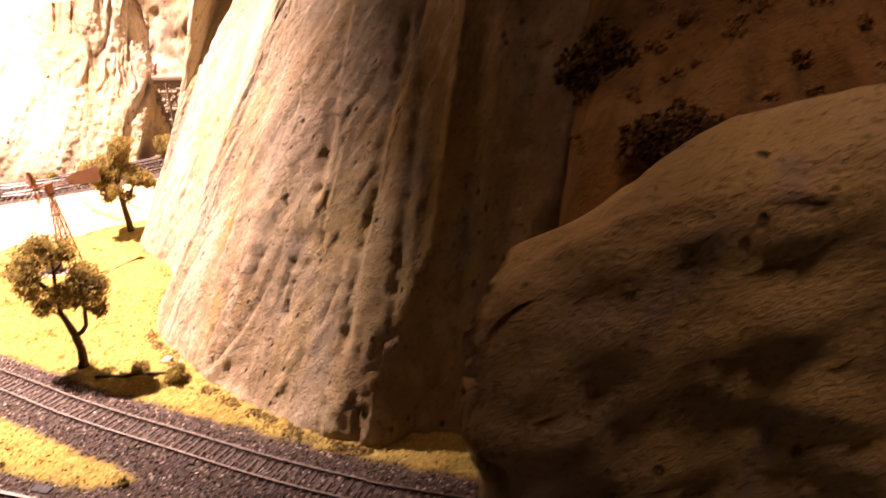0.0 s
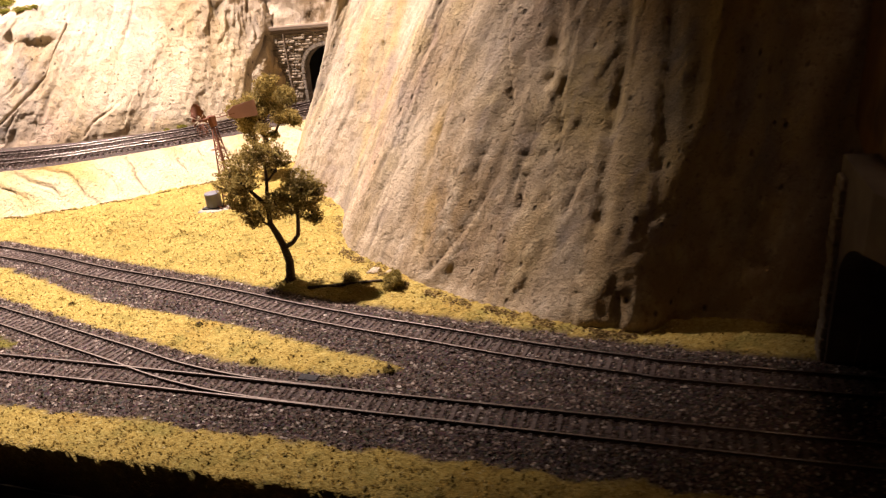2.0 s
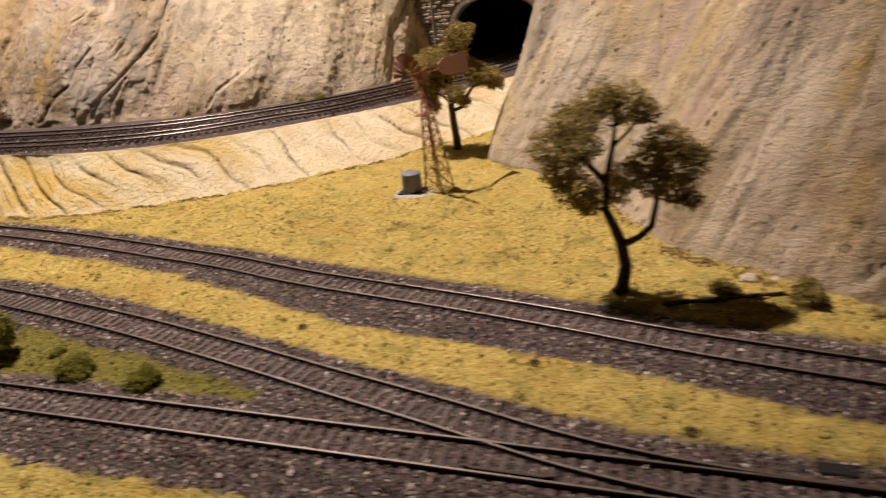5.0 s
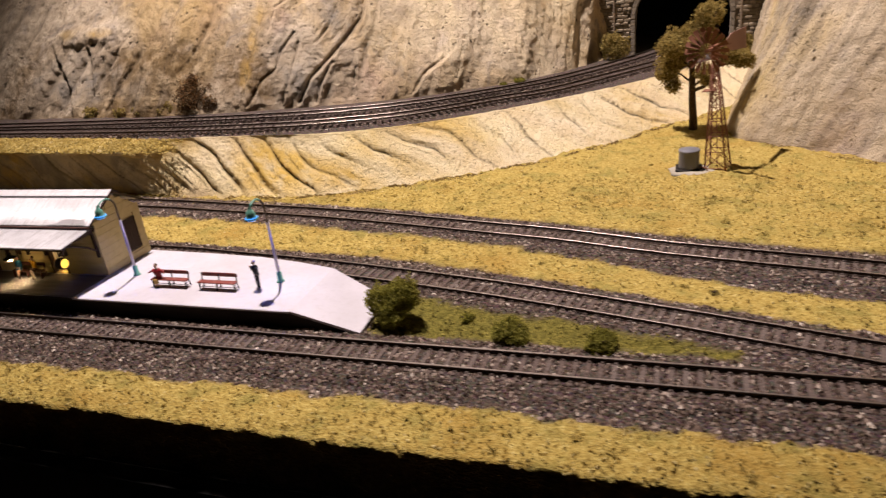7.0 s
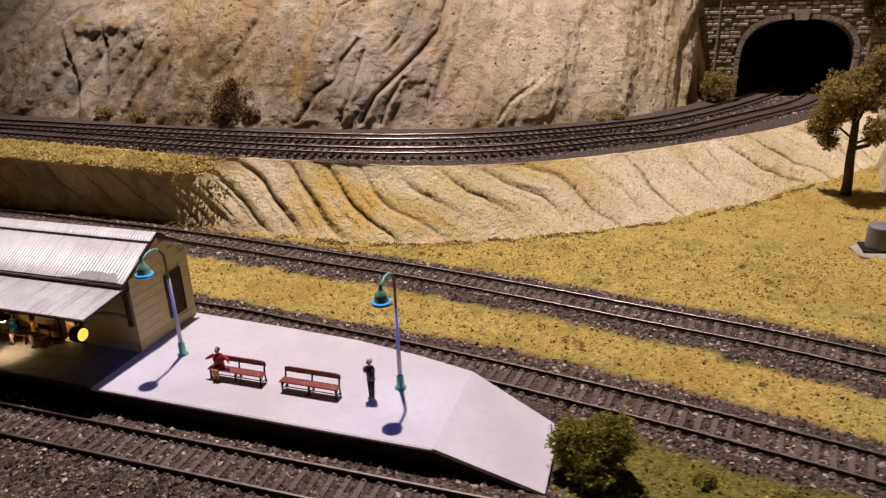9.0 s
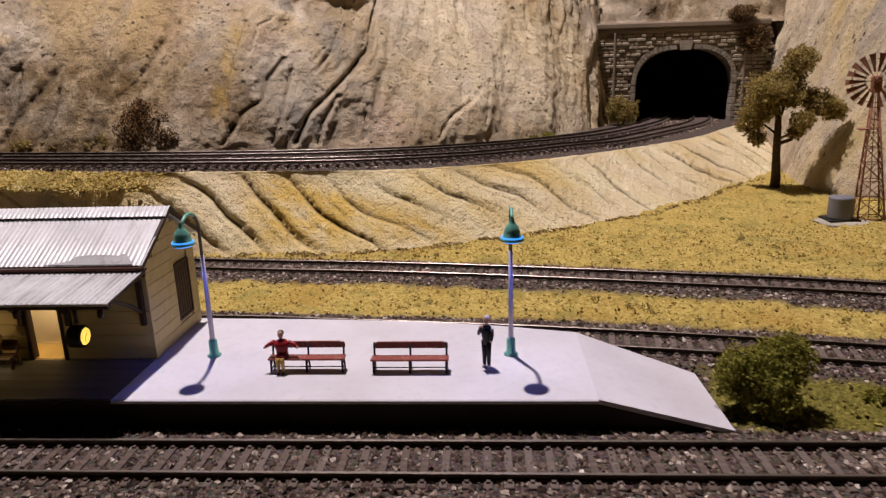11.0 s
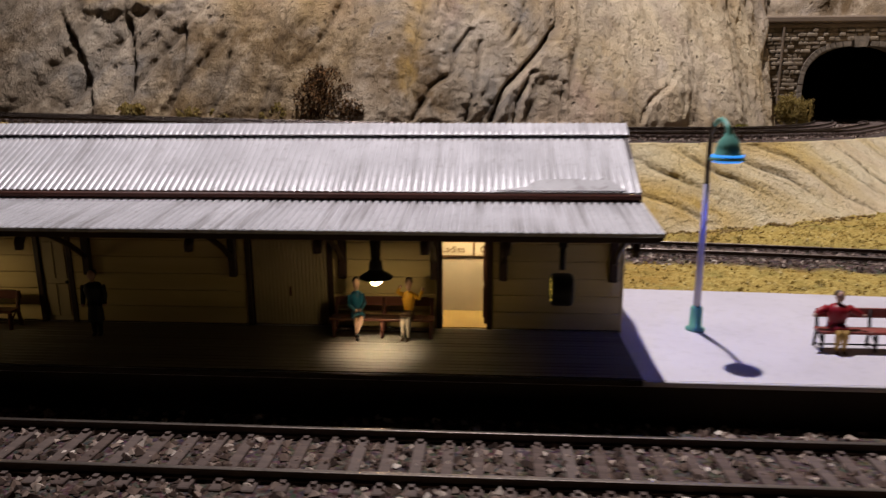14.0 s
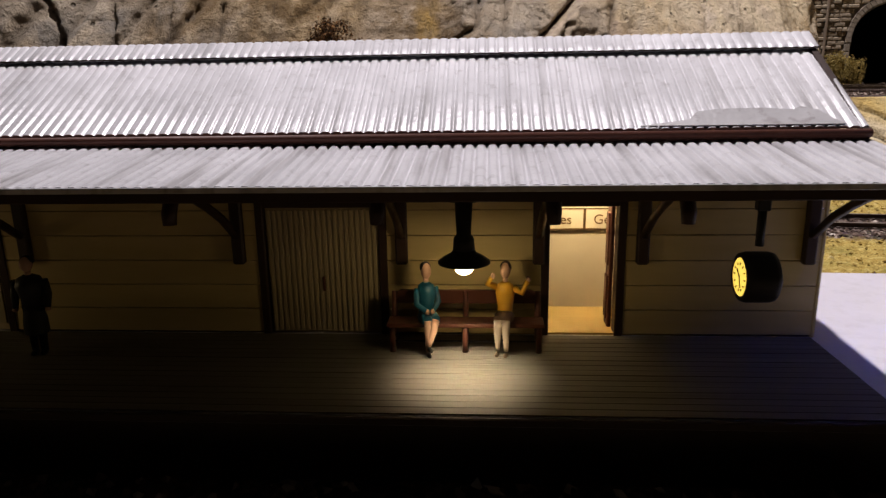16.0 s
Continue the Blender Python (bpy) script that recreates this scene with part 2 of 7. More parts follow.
def rock_material(name, tones, streak, holes=True, lean=12.0, stained=0.6, pebble=1.0, drawn=1.0, scratch=0.35):
    """Cast plaster rock: sandy grit, washes that run down it, ochre, grey and pink stains, small pits."""
    n = Nodes(name)
    wash = n.noise(16, 5, 0.6, (1.6, 1.6, 0.28 * drawn, 0, lean, 0), 0.6)
    fine_wash = n.noise(60, 4, 0.6, (1.8, 1.8, 0.2 * drawn, 0, lean, 0), 0.5)
    stain = n.noise(7, 4, 0.6, (1, 1, 0.5), 0.4)
    patch = n.noise(30, 4, 0.6, (1.3, 1.3, min(1.3, 0.5 * drawn), 0, lean, 0), 0.8)
    rose = n.noise(11, 3, 0.5, (1.2, 1.2, 0.35, 0, lean, 0), 0.3)
    grit = n.noise(330, 6, 0.66)
    grain = n.noise(760, 3, 0.6)
    speck = n.fac(n.noise(380, 3, 0.6), 0.58, 0.67)
    c = n.ramp(wash, [(0.25, tones[0]), (0.42, tones[1]), (0.56, tones[2]), (0.72, tones[3])])
    c = n.mix(n.fac(stain, 0.48, 0.62), c, n.mix(stained, c, tones[4]))
    c = n.mix(n.fac(patch, 0.54, 0.68), c, n.mix(stained, c, tones[5]))
    c = n.mix(n.fac(rose, 0.56, 0.70), c, n.mix(0.28, c, (0.42, 0.26, 0.17)))
    dirt = n.attribute("stain").outputs["Fac"]
    c = n.mix(n.math("MULTIPLY", dirt, n.fac(n.noise(60, 4, 0.65, (1.3, 1.3, 0.6, 0, lean, 0)), 0.30, 0.54)), c, n.mix(0.85, c, tones[6] if len(tones) > 6 else tones[0]))
    for wash, tone, most in (("grey", (0.23, 0.215, 0.185), 0.72), ("ochre", (0.48, 0.31, 0.075), 0.75), ("rose", (0.50, 0.34, 0.25), 0.55), ("pale", (0.78, 0.655, 0.43), 0.85)):
        c = n.mix(n.math("MULTIPLY", n.attribute(wash).outputs["Fac"], n.math("MULTIPLY", n.fac(patch, 0.30, 0.62), most)), c, tone)
    c = n.mix(n.math("MULTIPLY", n.fac(fine_wash, 0.54, 0.72), scratch), c, n.mix(0.6, c, tones[0]))
    c = n.mix(n.math("MULTIPLY", n.fac(grit, 0.52, 0.70), 0.26 if holes else 0.12), c, n.mix(0.55, c, (0.09, 0.07, 0.05)))
    c = n.mix(n.math("MULTIPLY", n.fac(grain, 0.56, 0.70), 0.30), c, n.mix(0.6, c, (0.10, 0.075, 0.045)))
    c = n.mix(n.math("MULTIPLY", speck, 0.5 if holes else 0.22), c, n.mix(0.6, c, (0.08, 0.06, 0.04)))
    # shade painted into cracks and hollows; streak sets how strong
    crease_shade = n.attribute("crease_shade").outputs["Fac"]
    c = n.mix(n.math("MULTIPLY", n.fac(crease_shade, 0.15, 0.9), streak), c, (0.085, 0.065, 0.045))
    height = n.math("SUBTRACT", n.math("ADD", n.math("MULTIPLY", grit, 0.85 * pebble), n.math("MULTIPLY", grain, 0.55 * pebble)), n.math("MULTIPLY", speck, 0.45))
    if holes:
        # pits are sunk by bump, with their shade painted in as near-black
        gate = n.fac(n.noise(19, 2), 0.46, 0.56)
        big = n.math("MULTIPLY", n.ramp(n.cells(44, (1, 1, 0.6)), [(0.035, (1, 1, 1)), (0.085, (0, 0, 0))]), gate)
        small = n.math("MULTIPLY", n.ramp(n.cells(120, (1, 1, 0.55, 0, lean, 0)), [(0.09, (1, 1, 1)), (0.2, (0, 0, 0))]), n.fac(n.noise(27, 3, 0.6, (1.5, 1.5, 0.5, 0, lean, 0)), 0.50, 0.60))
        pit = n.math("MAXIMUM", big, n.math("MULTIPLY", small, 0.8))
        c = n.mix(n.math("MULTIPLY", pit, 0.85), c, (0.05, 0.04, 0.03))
        height = n.math("SUBTRACT", height, n.math("MULTIPLY", pit, 1.6))
    return n.done(c, 0.92, height, 1.0, 0.0019, 0, 0.15)


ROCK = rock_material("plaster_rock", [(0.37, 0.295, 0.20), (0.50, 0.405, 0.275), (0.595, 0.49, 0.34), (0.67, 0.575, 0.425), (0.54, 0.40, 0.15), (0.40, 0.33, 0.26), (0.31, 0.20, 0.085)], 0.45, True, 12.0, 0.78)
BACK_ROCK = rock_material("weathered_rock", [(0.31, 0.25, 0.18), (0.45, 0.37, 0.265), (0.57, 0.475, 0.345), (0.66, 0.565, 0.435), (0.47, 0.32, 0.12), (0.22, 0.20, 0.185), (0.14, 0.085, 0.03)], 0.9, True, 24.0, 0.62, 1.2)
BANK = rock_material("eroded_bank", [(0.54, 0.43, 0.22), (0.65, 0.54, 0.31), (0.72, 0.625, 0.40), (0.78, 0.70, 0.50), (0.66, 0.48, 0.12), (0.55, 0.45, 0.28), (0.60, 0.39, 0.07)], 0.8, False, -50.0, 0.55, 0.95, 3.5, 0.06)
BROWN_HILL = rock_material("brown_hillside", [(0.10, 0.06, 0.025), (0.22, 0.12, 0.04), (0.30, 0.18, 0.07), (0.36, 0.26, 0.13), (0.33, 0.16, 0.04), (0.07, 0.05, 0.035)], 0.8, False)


def ground_material():
    """Plan-painted ground: stone ballast, yellow scatter, green scatter."""
    n = Nodes("ground_cover")
    stone = n.cells(900, None, "F1", "Color")
    grey = n.ramp(n.noise(700, 2), [(0.3, (0.026, 0.018, 0.015)), (0.5, (0.072, 0.052, 0.042)), (0.62, (0.13, 0.098, 0.080)), (0.75, (0.31, 0.255, 0.21))])
    grey = n.mix(0.25, grey, n.mix(1.0, stone, (0.14, 0.12, 0.11), "MULTIPLY"))
    straw = n.ramp(n.noise(420, 4, 0.7), [(0.28, (0.19, 0.135, 0.034)), (0.42, (0.34, 0.24, 0.058)), (0.58, (0.45, 0.34, 0.095)), (0.75, (0.57, 0.475, 0.20))])
    straw = n.mix(n.fac(n.noise(18, 4), 0.52, 0.70), straw, n.mix(0.5, straw, (0.30, 0.17, 0.03)))
    straw = n.mix(n.fac(n.noise(46, 4, 0.65), 0.50, 0.66), straw, n.mix(0.6, straw, (0.20, 0.18, 0.045)))
    green = n.ramp(n.noise(380, 4, 0.7), [(0.3, (0.06, 0.052, 0.010)), (0.55, (0.15, 0.128, 0.024)), (0.75, (0.27, 0.225, 0.055))])
    c = n.mix(n.attribute("straw").outputs["Fac"], grey, straw)
    c = n.mix(n.attribute("green").outputs["Fac"], c, green)
    return n.done(c, 0.95, n.math("ADD", n.noise(600, 3, 0.7), n.math("MULTIPLY", n.cells(800), 0.8)), 0.9, 0.0009, 0, 0.15)


GROUND = ground_material()


def crumbs(name, stops, second=None, translucent=0.0):
    n = Nodes(name)
    c = n.ramp(n.island(), stops)
    if translucent:
        thin = n.t.nodes.new("ShaderNodeBsdfTranslucent")
        n.link(c, thin.inputs["Color"])
        both = n.t.nodes.new("ShaderNodeMixShader")
        both.inputs[0].default_value = translucent
        n.link(n.bsdf.outputs[0], both.inputs[1])
        n.link(thin.outputs[0], both.inputs[2])
        n.link(both.outputs[0], n.t.nodes["Material Output"].inputs["Surface"])
    if second:
        c = n.mix(n.fac(n.noise(46, 4, 0.65), 0.48, 0.66), c, n.mix(0.6, c, second))
    return n.done(c, 0.9, n.noise(1500, 2), 0.4, 0.0002, 0, 0.2)


STONES = crumbs("ballast_stone", [(0.0, (0.028, 0.018, 0.014)), (0.38, (0.095, 0.063, 0.048)), (0.70, (0.20, 0.143, 0.112)), (0.86, (0.34, 0.265, 0.215)), (0.95, (0.46, 0.38, 0.31)), (1.0, (0.66, 0.58, 0.50))])
STRAW = crumbs("straw_scatter", [(0.0, (0.21, 0.14, 0.03)), (0.14, (0.31, 0.212, 0.05)), (0.5, (0.42, 0.308, 0.078)), (0.8, (0.49, 0.375, 0.115)), (1.0, (0.62, 0.51, 0.23))], (0.23, 0.165, 0.04))
LEAF_OLIVE = crumbs("olive_foliage", [(0.0, (0.17, 0.125, 0.038)), (0.5, (0.34, 0.26, 0.08)), (0.85, (0.46, 0.365, 0.125)), (1.0, (0.58, 0.47, 0.19))], None, 0.55)
LEAF_GREEN = crumbs("green_foliage", [(0.0, (0.10, 0.095, 0.018)), (0.5, (0.27, 0.25, 0.045)), (0.85, (0.40, 0.37, 0.075)), (1.0, (0.52, 0.48, 0.12))], None, 0.5)
LEAF_BROWN = crumbs("shade_brown_foliage", [(0.0, (0.03, 0.018, 0.008)), (0.5, (0.10, 0.055, 0.02)), (1.0, (0.22, 0.14, 0.06))])
LEAF_TWIG = crumbs("dead_twig_brush", [(0.0, (0.03, 0.018, 0.008)), (0.55, (0.11, 0.058, 0.02)), (0.85, (0.24, 0.12, 0.04)), (1.0, (0.34, 0.22, 0.09))])
LEAF_LITTER = crumbs("dead_leaf_litter", [(0.0, (0.08, 0.048, 0.016)), (0.5, (0.21, 0.135, 0.045)), (1.0, (0.42, 0.31, 0.12))])
VERGE = crumbs("olive_green_scatter", [(0.0, (0.085, 0.072, 0.014)), (0.5, (0.21, 0.175, 0.034)), (1.0, (0.36, 0.30, 0.07))])
LEAF_RUST = crumbs("rust_brown_brush", [(0.0, (0.10, 0.045, 0.012)), (0.5, (0.27, 0.14, 0.04)), (1.0, (0.42, 0.26, 0.10))])
LEAF_STRAW = crumbs("dry_straw_foliage", [(0.0, (0.19, 0.145, 0.04)), (0.5, (0.34, 0.265, 0.075)), (1.0, (0.48, 0.39, 0.14))], None, 0.4)


def sleeper_material():
    n = Nodes("sleeper_wood")
    grain = n.noise(500, 4, 0.6, (0.15, 1, 1))
    c = n.mix(n.fac(grain, 0.35, 0.7), (0.060, 0.042, 0.035), (0.14, 0.10, 0.083))
    c = n.mix(n.random(), c, n.mix(0.55, c, (0.16, 0.13, 0.115)))
    return n.done(c, 0.85, grain, 0.5, 0.0003, 0, 0.2)


SLEEPER = sleeper_material()
RAIL = painted("rusty_rail_side", (0.070, 0.045, 0.032), 0.7, 500, 0.3)
RAIL_TOP = painted("polished_rail_top", (0.38, 0.32, 0.275), 0.36, 900, 0.15, metal=1.0)
BARK = painted("tree_bark", (0.070, 0.045, 0.026), 0.9, 400, 0.9, (0.14, 0.10, 0.06), 0.1)


def stone_material(name, a, b, c):
    n = Nodes(name)
    r = n.random()
    k = n.ramp(r, [(0.0, a), (0.5, b), (1.0, c)])
    g = n.noise(260, 5, 0.65)
    k = n.mix(n.fac(g, 0.35, 0.75), n.mix(0.6, k, (0.07, 0.055, 0.04)), k)
    return n.done(k, 0.9, g, 0.8, 0.0008, 0, 0.2)


ASHLAR = stone_material("cut_stone", (0.30, 0.24, 0.16), (0.38, 0.31, 0.215), (0.45, 0.375, 0.27))
RING_STONE = stone_material("arch_stone", (0.27, 0.235, 0.18), (0.33, 0.285, 0.22), (0.38, 0.33, 0.26))
MORTAR = painted("dark_mortar", (0.17, 0.14, 0.105), 0.95, 300, 0.6)
CAP = painted("cornice_stone", (0.24, 0.185, 0.13), 0.9, 120, 0.7)
# lining coloured near-black so the tunnel openings look dark
TUNNEL_BLACK = painted("tunnel_near_black", (0.012, 0.011, 0.010), 0.95, 80, 0.5)


def deck_material():
    n = Nodes("platform_paving")
    a = n.noise(26, 4)
    b = n.noise(330, 4, 0.6)
    c = n.mix(n.fac(a, 0.35, 0.7), (0.47, 0.445, 0.475), (0.56, 0.535, 0.575))
    c = n.mix(n.math("MULTIPLY", n.fac(b, 0.5, 0.75), 0.22), c, (0.30, 0.28, 0.27))
    return n.done(c, 0.62, b, 0.3, 0.0003, 0, 0.35)


DECK = deck_material()


def plank_material():
    n = Nodes("grey_deck_board")
    g = n.noise(300, 4, 0.6, (0.06, 1, 1))
    c = n.mix(n.fac(g, 0.3, 0.75), (0.075, 0.066, 0.057), (0.13, 0.115, 0.10))
    c = n.mix(n.math("MULTIPLY", n.random(), 0.4), c, (0.085, 0.072, 0.06))
    return n.done(c, 0.7, g, 0.35, 0.0003, 0, 0.3)


PLANK = plank_material()
COPING = painted("platform_edge", (0.42, 0.40, 0.41), 0.7, 200, 0.4, (0.15, 0.13, 0.12), 0.1)
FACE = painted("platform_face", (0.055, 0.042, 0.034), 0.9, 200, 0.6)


def cream_material():
    n = Nodes("cream_weatherboard")
    g = n.noise(260, 4, 0.6, (0.12, 1, 1))
    c = n.mix(n.fac(g, 0.3, 0.75), (0.52, 0.405, 0.175), (0.62, 0.50, 0.245))
    c = n.mix(n.math("MULTIPLY", n.random(), 0.2), c, (0.48, 0.38, 0.18))
    return n.done(c, 0.62, g, 0.3, 0.0002, 0, 0.3)


CREAM = cream_material()
CREAM_DOOR = painted("cream_door_paint", (0.50, 0.42, 0.26), 0.6, 200, 0.25)
DARK_TRIM = painted("dark_brown_trim", (0.040, 0.020, 0.014), 0.5, 300, 0.25)
OXIDE = painted("red_brown_trim_shaded_bench", (0.10, 0.035, 0.022), 0.5, 300, 0.3)
INSIDE = painted("pale_partition", (0.66, 0.58, 0.44), 0.7, 150, 0.2)
INSIDE_FLOOR = painted("yellow_floor", (0.52, 0.36, 0.13), 0.7, 200, 0.3)


def iron_roof():
    n = Nodes("galvanised_iron")
    a = n.noise(40, 5, 0.65)
    b = n.noise(420, 4, 0.7)
    c = n.mix(n.fac(a, 0.35, 0.7), (0.50, 0.49, 0.505), (0.64, 0.63, 0.65))
    c = n.mix(n.math("MULTIPLY", n.fac(b, 0.55, 0.72), 0.45), c, (0.22, 0.20, 0.19))
    c = n.mix(n.fac(n.noise(19, 3), 0.66, 0.74), c, (0.33, 0.31, 0.31))
    streak = n.noise(330, 3, 0.6, (1, 0.06, 0.06))
    c = n.mix(n.math("MULTIPLY", n.fac(streak, 0.50, 0.66), n.fac(n.noise(24, 3), 0.35, 0.65)), c, (0.32, 0.305, 0.305))
    return n.done(c, n.math("ADD", n.math("MULTIPLY", n.noise(90, 5, 0.7), 0.5), 0.16), b, 0.7, 0.0003, 0.12, 0.6)


IRON = iron_roof()
PATCH = painted("grey_filler", (0.47, 0.455, 0.46), 0.5, 160, 0.9, (0.30, 0.28, 0.28), 0.1)
BENCH_RED = painted("maroon_bench_paint", (0.25, 0.055, 0.042), 0.45, 400, 0.2, (0.30, 0.16, 0.13), 0.08)
BLACK = painted("black_iron", (0.016, 0.014, 0.014), 0.5, 400, 0.2)
LAMP_GREEN = painted("sea_green_enamel", (0.17, 0.46, 0.38), 0.4, 300, 0.15, spec=0.5)
POST_GREY = painted("pale_lilac_post", (0.60, 0.55, 0.70), 0.5, 300, 0.2)
POST_BROWN = painted("brown_post", (0.15, 0.11, 0.075), 0.5, 300, 0.2)
LOG_GREY = painted("weathered_log", (0.17, 0.125, 0.085), 0.85, 300, 0.6, (0.05, 0.035, 0.025), 0.2)
RUST = painted("rusty_windmill_steel", (0.27, 0.12, 0.075), 0.8, 500, 0.4, (0.30, 0.15, 0.10), 0.1, spec=0.15)
VANE = painted("faded_vane_steel", (0.36, 0.20, 0.155), 0.65, 200, 0.3)
TANK = painted("galvanised_tank", (0.20, 0.20, 0.225), 0.55, 200, 0.3, metal=0.2)
SLAB = painted("concrete_slab", (0.40, 0.36, 0.285), 0.9, 200, 0.6)
FASCIA = painted("black_fascia", (0.010, 0.009, 0.009), 0.7, 60, 0.2)
ROOM = painted("grey_room_paint", (0.52, 0.48, 0.44), 0.9, 4, 0.1)


def glow(name, colour, strength):
    n = Nodes(name)
    n.bsdf.inputs["Emission Color"].default_value = (*colour, 1)
    n.bsdf.inputs["Emission Strength"].default_value = strength
    return n.done(colour, 0.4)


BULB = glow("lit_bulb", (1.0, 0.70, 0.30), 45.0)
DIAL = glow("lit_clock_dial", (1.0, 0.66, 0.08), 1.5)
LENS = glow("blue_lamp_lens", (0.06, 0.34, 0.95), 1.1)

# ---- plan, in centimetres ----
FRONT_EDGE = 17.7
UPPER = [(-160, 6.8), (-130, 6.0), (-105, 5.2), (-80, 4.5), (-68, 4.2), (0, 4.2)]


def upper(x):
    return level(x, UPPER)


LINE_A = [(-165, 24.4), (-120, 24.4), (-80, 24.45), (-46, 24.4), (-20, 24.2), (25, 24.1)]
LINE_B = [(-165, 36.6), (-125, 36.3), (-101, 35.7), (-94, 35.1), (-84.5, 34.0), (-73, 32.1), (-63.5, 30.0), (-56, 28.15), (-50, 26.7), (-45, 25.4), (-40.5, 24.68), (-36.5, 24.42), (-33.5, 24.38)]
LINE_C = [(-165, 47.6), (-135, 47.3), (-118, 46.6), (-108, 46.0), (-100, 45.1), (-91, 44.1), (-83, 42.8), (-75.7, 41.4), (-70, 40.3), (-63, 38.5), (-53, 36.6), (-46.4, 35.2), (-41, 33.9), (-36, 32.9), (-30, 31.9), (-23, 30.7), (-17, 30.0), (-11.5, 29.7), (25, 29.4)]
LINE_D = [(-165, 54.3), (-138.5, 54.9), (-118.8, 56.5), (-107.4, 58.1), (-97.7, 60.2), (-88.9, 64.0), (-79.7, 71.1), (-74.1, 77.5), (-68.0, 87.7), (-64, 97), (-61, 112)]
LINE_E = [(-165, 51.6), (-133, 52.2), (-114, 53.1), (-104.6, 54.1), (-96.2, 55.7), (-87.6, 59.2), (-79.7, 65.6), (-75.1, 69.2), (-68.7, 78.2), (-62.7, 86.8), (-59.5, 96), (-57, 112)]
TRACK_B_TABLE = sorted(LINE_B)
TRACK_C_TABLE = sorted(LINE_C)
BANK_FOOT = [(-165, 49.5), (-150, 49.4), (-130, 49.3), (-116, 49.3), (-112, 49.0), (-106, 48.4), (-95.5, 48.3), (-88.5, 50.2), (-80.5, 53.8), (-72.5, 59.3), (-66, 66.6), (-62, 71), (-58.5, 75), (-55.5, 79)]
BANK_TOP = [(-165, 49.9), (-150, 49.9), (-130, 49.9), (-117, 49.9), (-112, 50.6), (-105.5, 52.1), (-95, 53.1), (-86.5, 56.4), (-78.8, 62.2), (-71.7, 69.1), (-65.7, 75.6), (-61.6, 81.6), (-57, 88), (-53, 92.6)]
BACK_FOOT = [(-165, 60.0), (-143, 59.8), (-128, 60), (-118.5, 60.5), (-109, 62.5), (-99, 65), (-90.5, 68.5), (-83, 73.8), (-78.8, 77.8), (-74.9, 83.3), (-72.6, 87.4), (-71.5, 90.5), (-71.2, 96)]
CLIFF_FOOT = [(-54.6, 97), (-54.6, 90), (-56.4, 80), (-58.2, 72), (-58.4, 65.4), (-55.6, 61.9), (-47.6, 55.5), (-43.2, 47.2), (-40, 43.6), (-35, 40.4), (-29.5, 37.3), (-23.7, 35.2), (-19.4, 34.5), (-17.2, 34.4), (-16.0, 34.9), (-14.8, 35.9), (-12.0, 36.2), (-8, 35.8), (-3, 35.6), (6, 36.5)]


def wave(x, y, z=0.0):
    return noise.noise(Vector((x, y, z)))


# ---- the baseboard's ground: one sheet with the plan's covers on it ----
STRAW_STRIP = [(-165, 39.2, 44.9), (-107, 38.6, 43.5), (-92, 37.3, 41.9), (-82, 36.6, 40.4), (-73, 34.8, 38.6), (-65, 32.7, 36.2), (-58, 30.7, 34.0), (-51, 29.2, 32.9), (-45, 28.0, 32.0), (-41, 27.3, 31.0), (-36.5, 27.0, 30.0), (-33, 27.1, 29.2), (-30.2, 28.2, 28.4), (-29.5, 29, 28)]


def covers(x, y):
    """How much straw and how much green scatter covers a spot, 0 to 1, and its height."""
    rag = 0.45 * wave(x * 0.55, y * 0.55) + 0.3 * wave(x * 1.9, y * 1.9, 4) + 0.15 * wave(x * 5, y * 5, 8)
    b, c = level(x, TRACK_B_TABLE), level(x, TRACK_C_TABLE)
    front = 20.9 - y + rag
    low = level(x, [(a, p) for a, p, _ in STRAW_STRIP])
    high = level(x, [(a, q) for a, _, q in STRAW_STRIP])
    strip = min(y - low, high - y) + rag * 0.8 if x < -29 else -1
    field = y - c - level(x, [(-100, 2.5), (-60, 2.9), (-40, 2.9), (-20, 3.2), (-8, 3.0)]) + rag * 0.8
    straw = max(front, strip, field)
    green = min(x + 78.7, -59.5 - x, y - 26.5, b - 2.0 - y) + rag
    d = min(abs(y - 24.4), abs(y - c) * 0.97, abs(y - b) * 0.97 if x < -44 else 9)
    bed = 0.28 * min(1, max(0, (2.7 - d) / 0.9))
    s = min(1, max(0, straw * 2.2 + 0.5))
    g = min(1, max(0, green * 2.0 + 0.5))
    soft = 0.18 * wave(x * 0.8, y * 0.8, 2) + 0.17 * wave(x * 2.4, y * 2.4, 5) + 0.09 * wave(x * 6, y * 6, 9)
    z = bed * (1 - 0.6 * max(s, g)) + max(s, g) * (0.14 + soft) + 0.02 * wave(x * 6, y * 6)
    if field > 0:
        z += 0.35 * min(1, field / 6) * (0.6 + wave(x * 0.12, y * 0.12, 3))
    return s, g, z


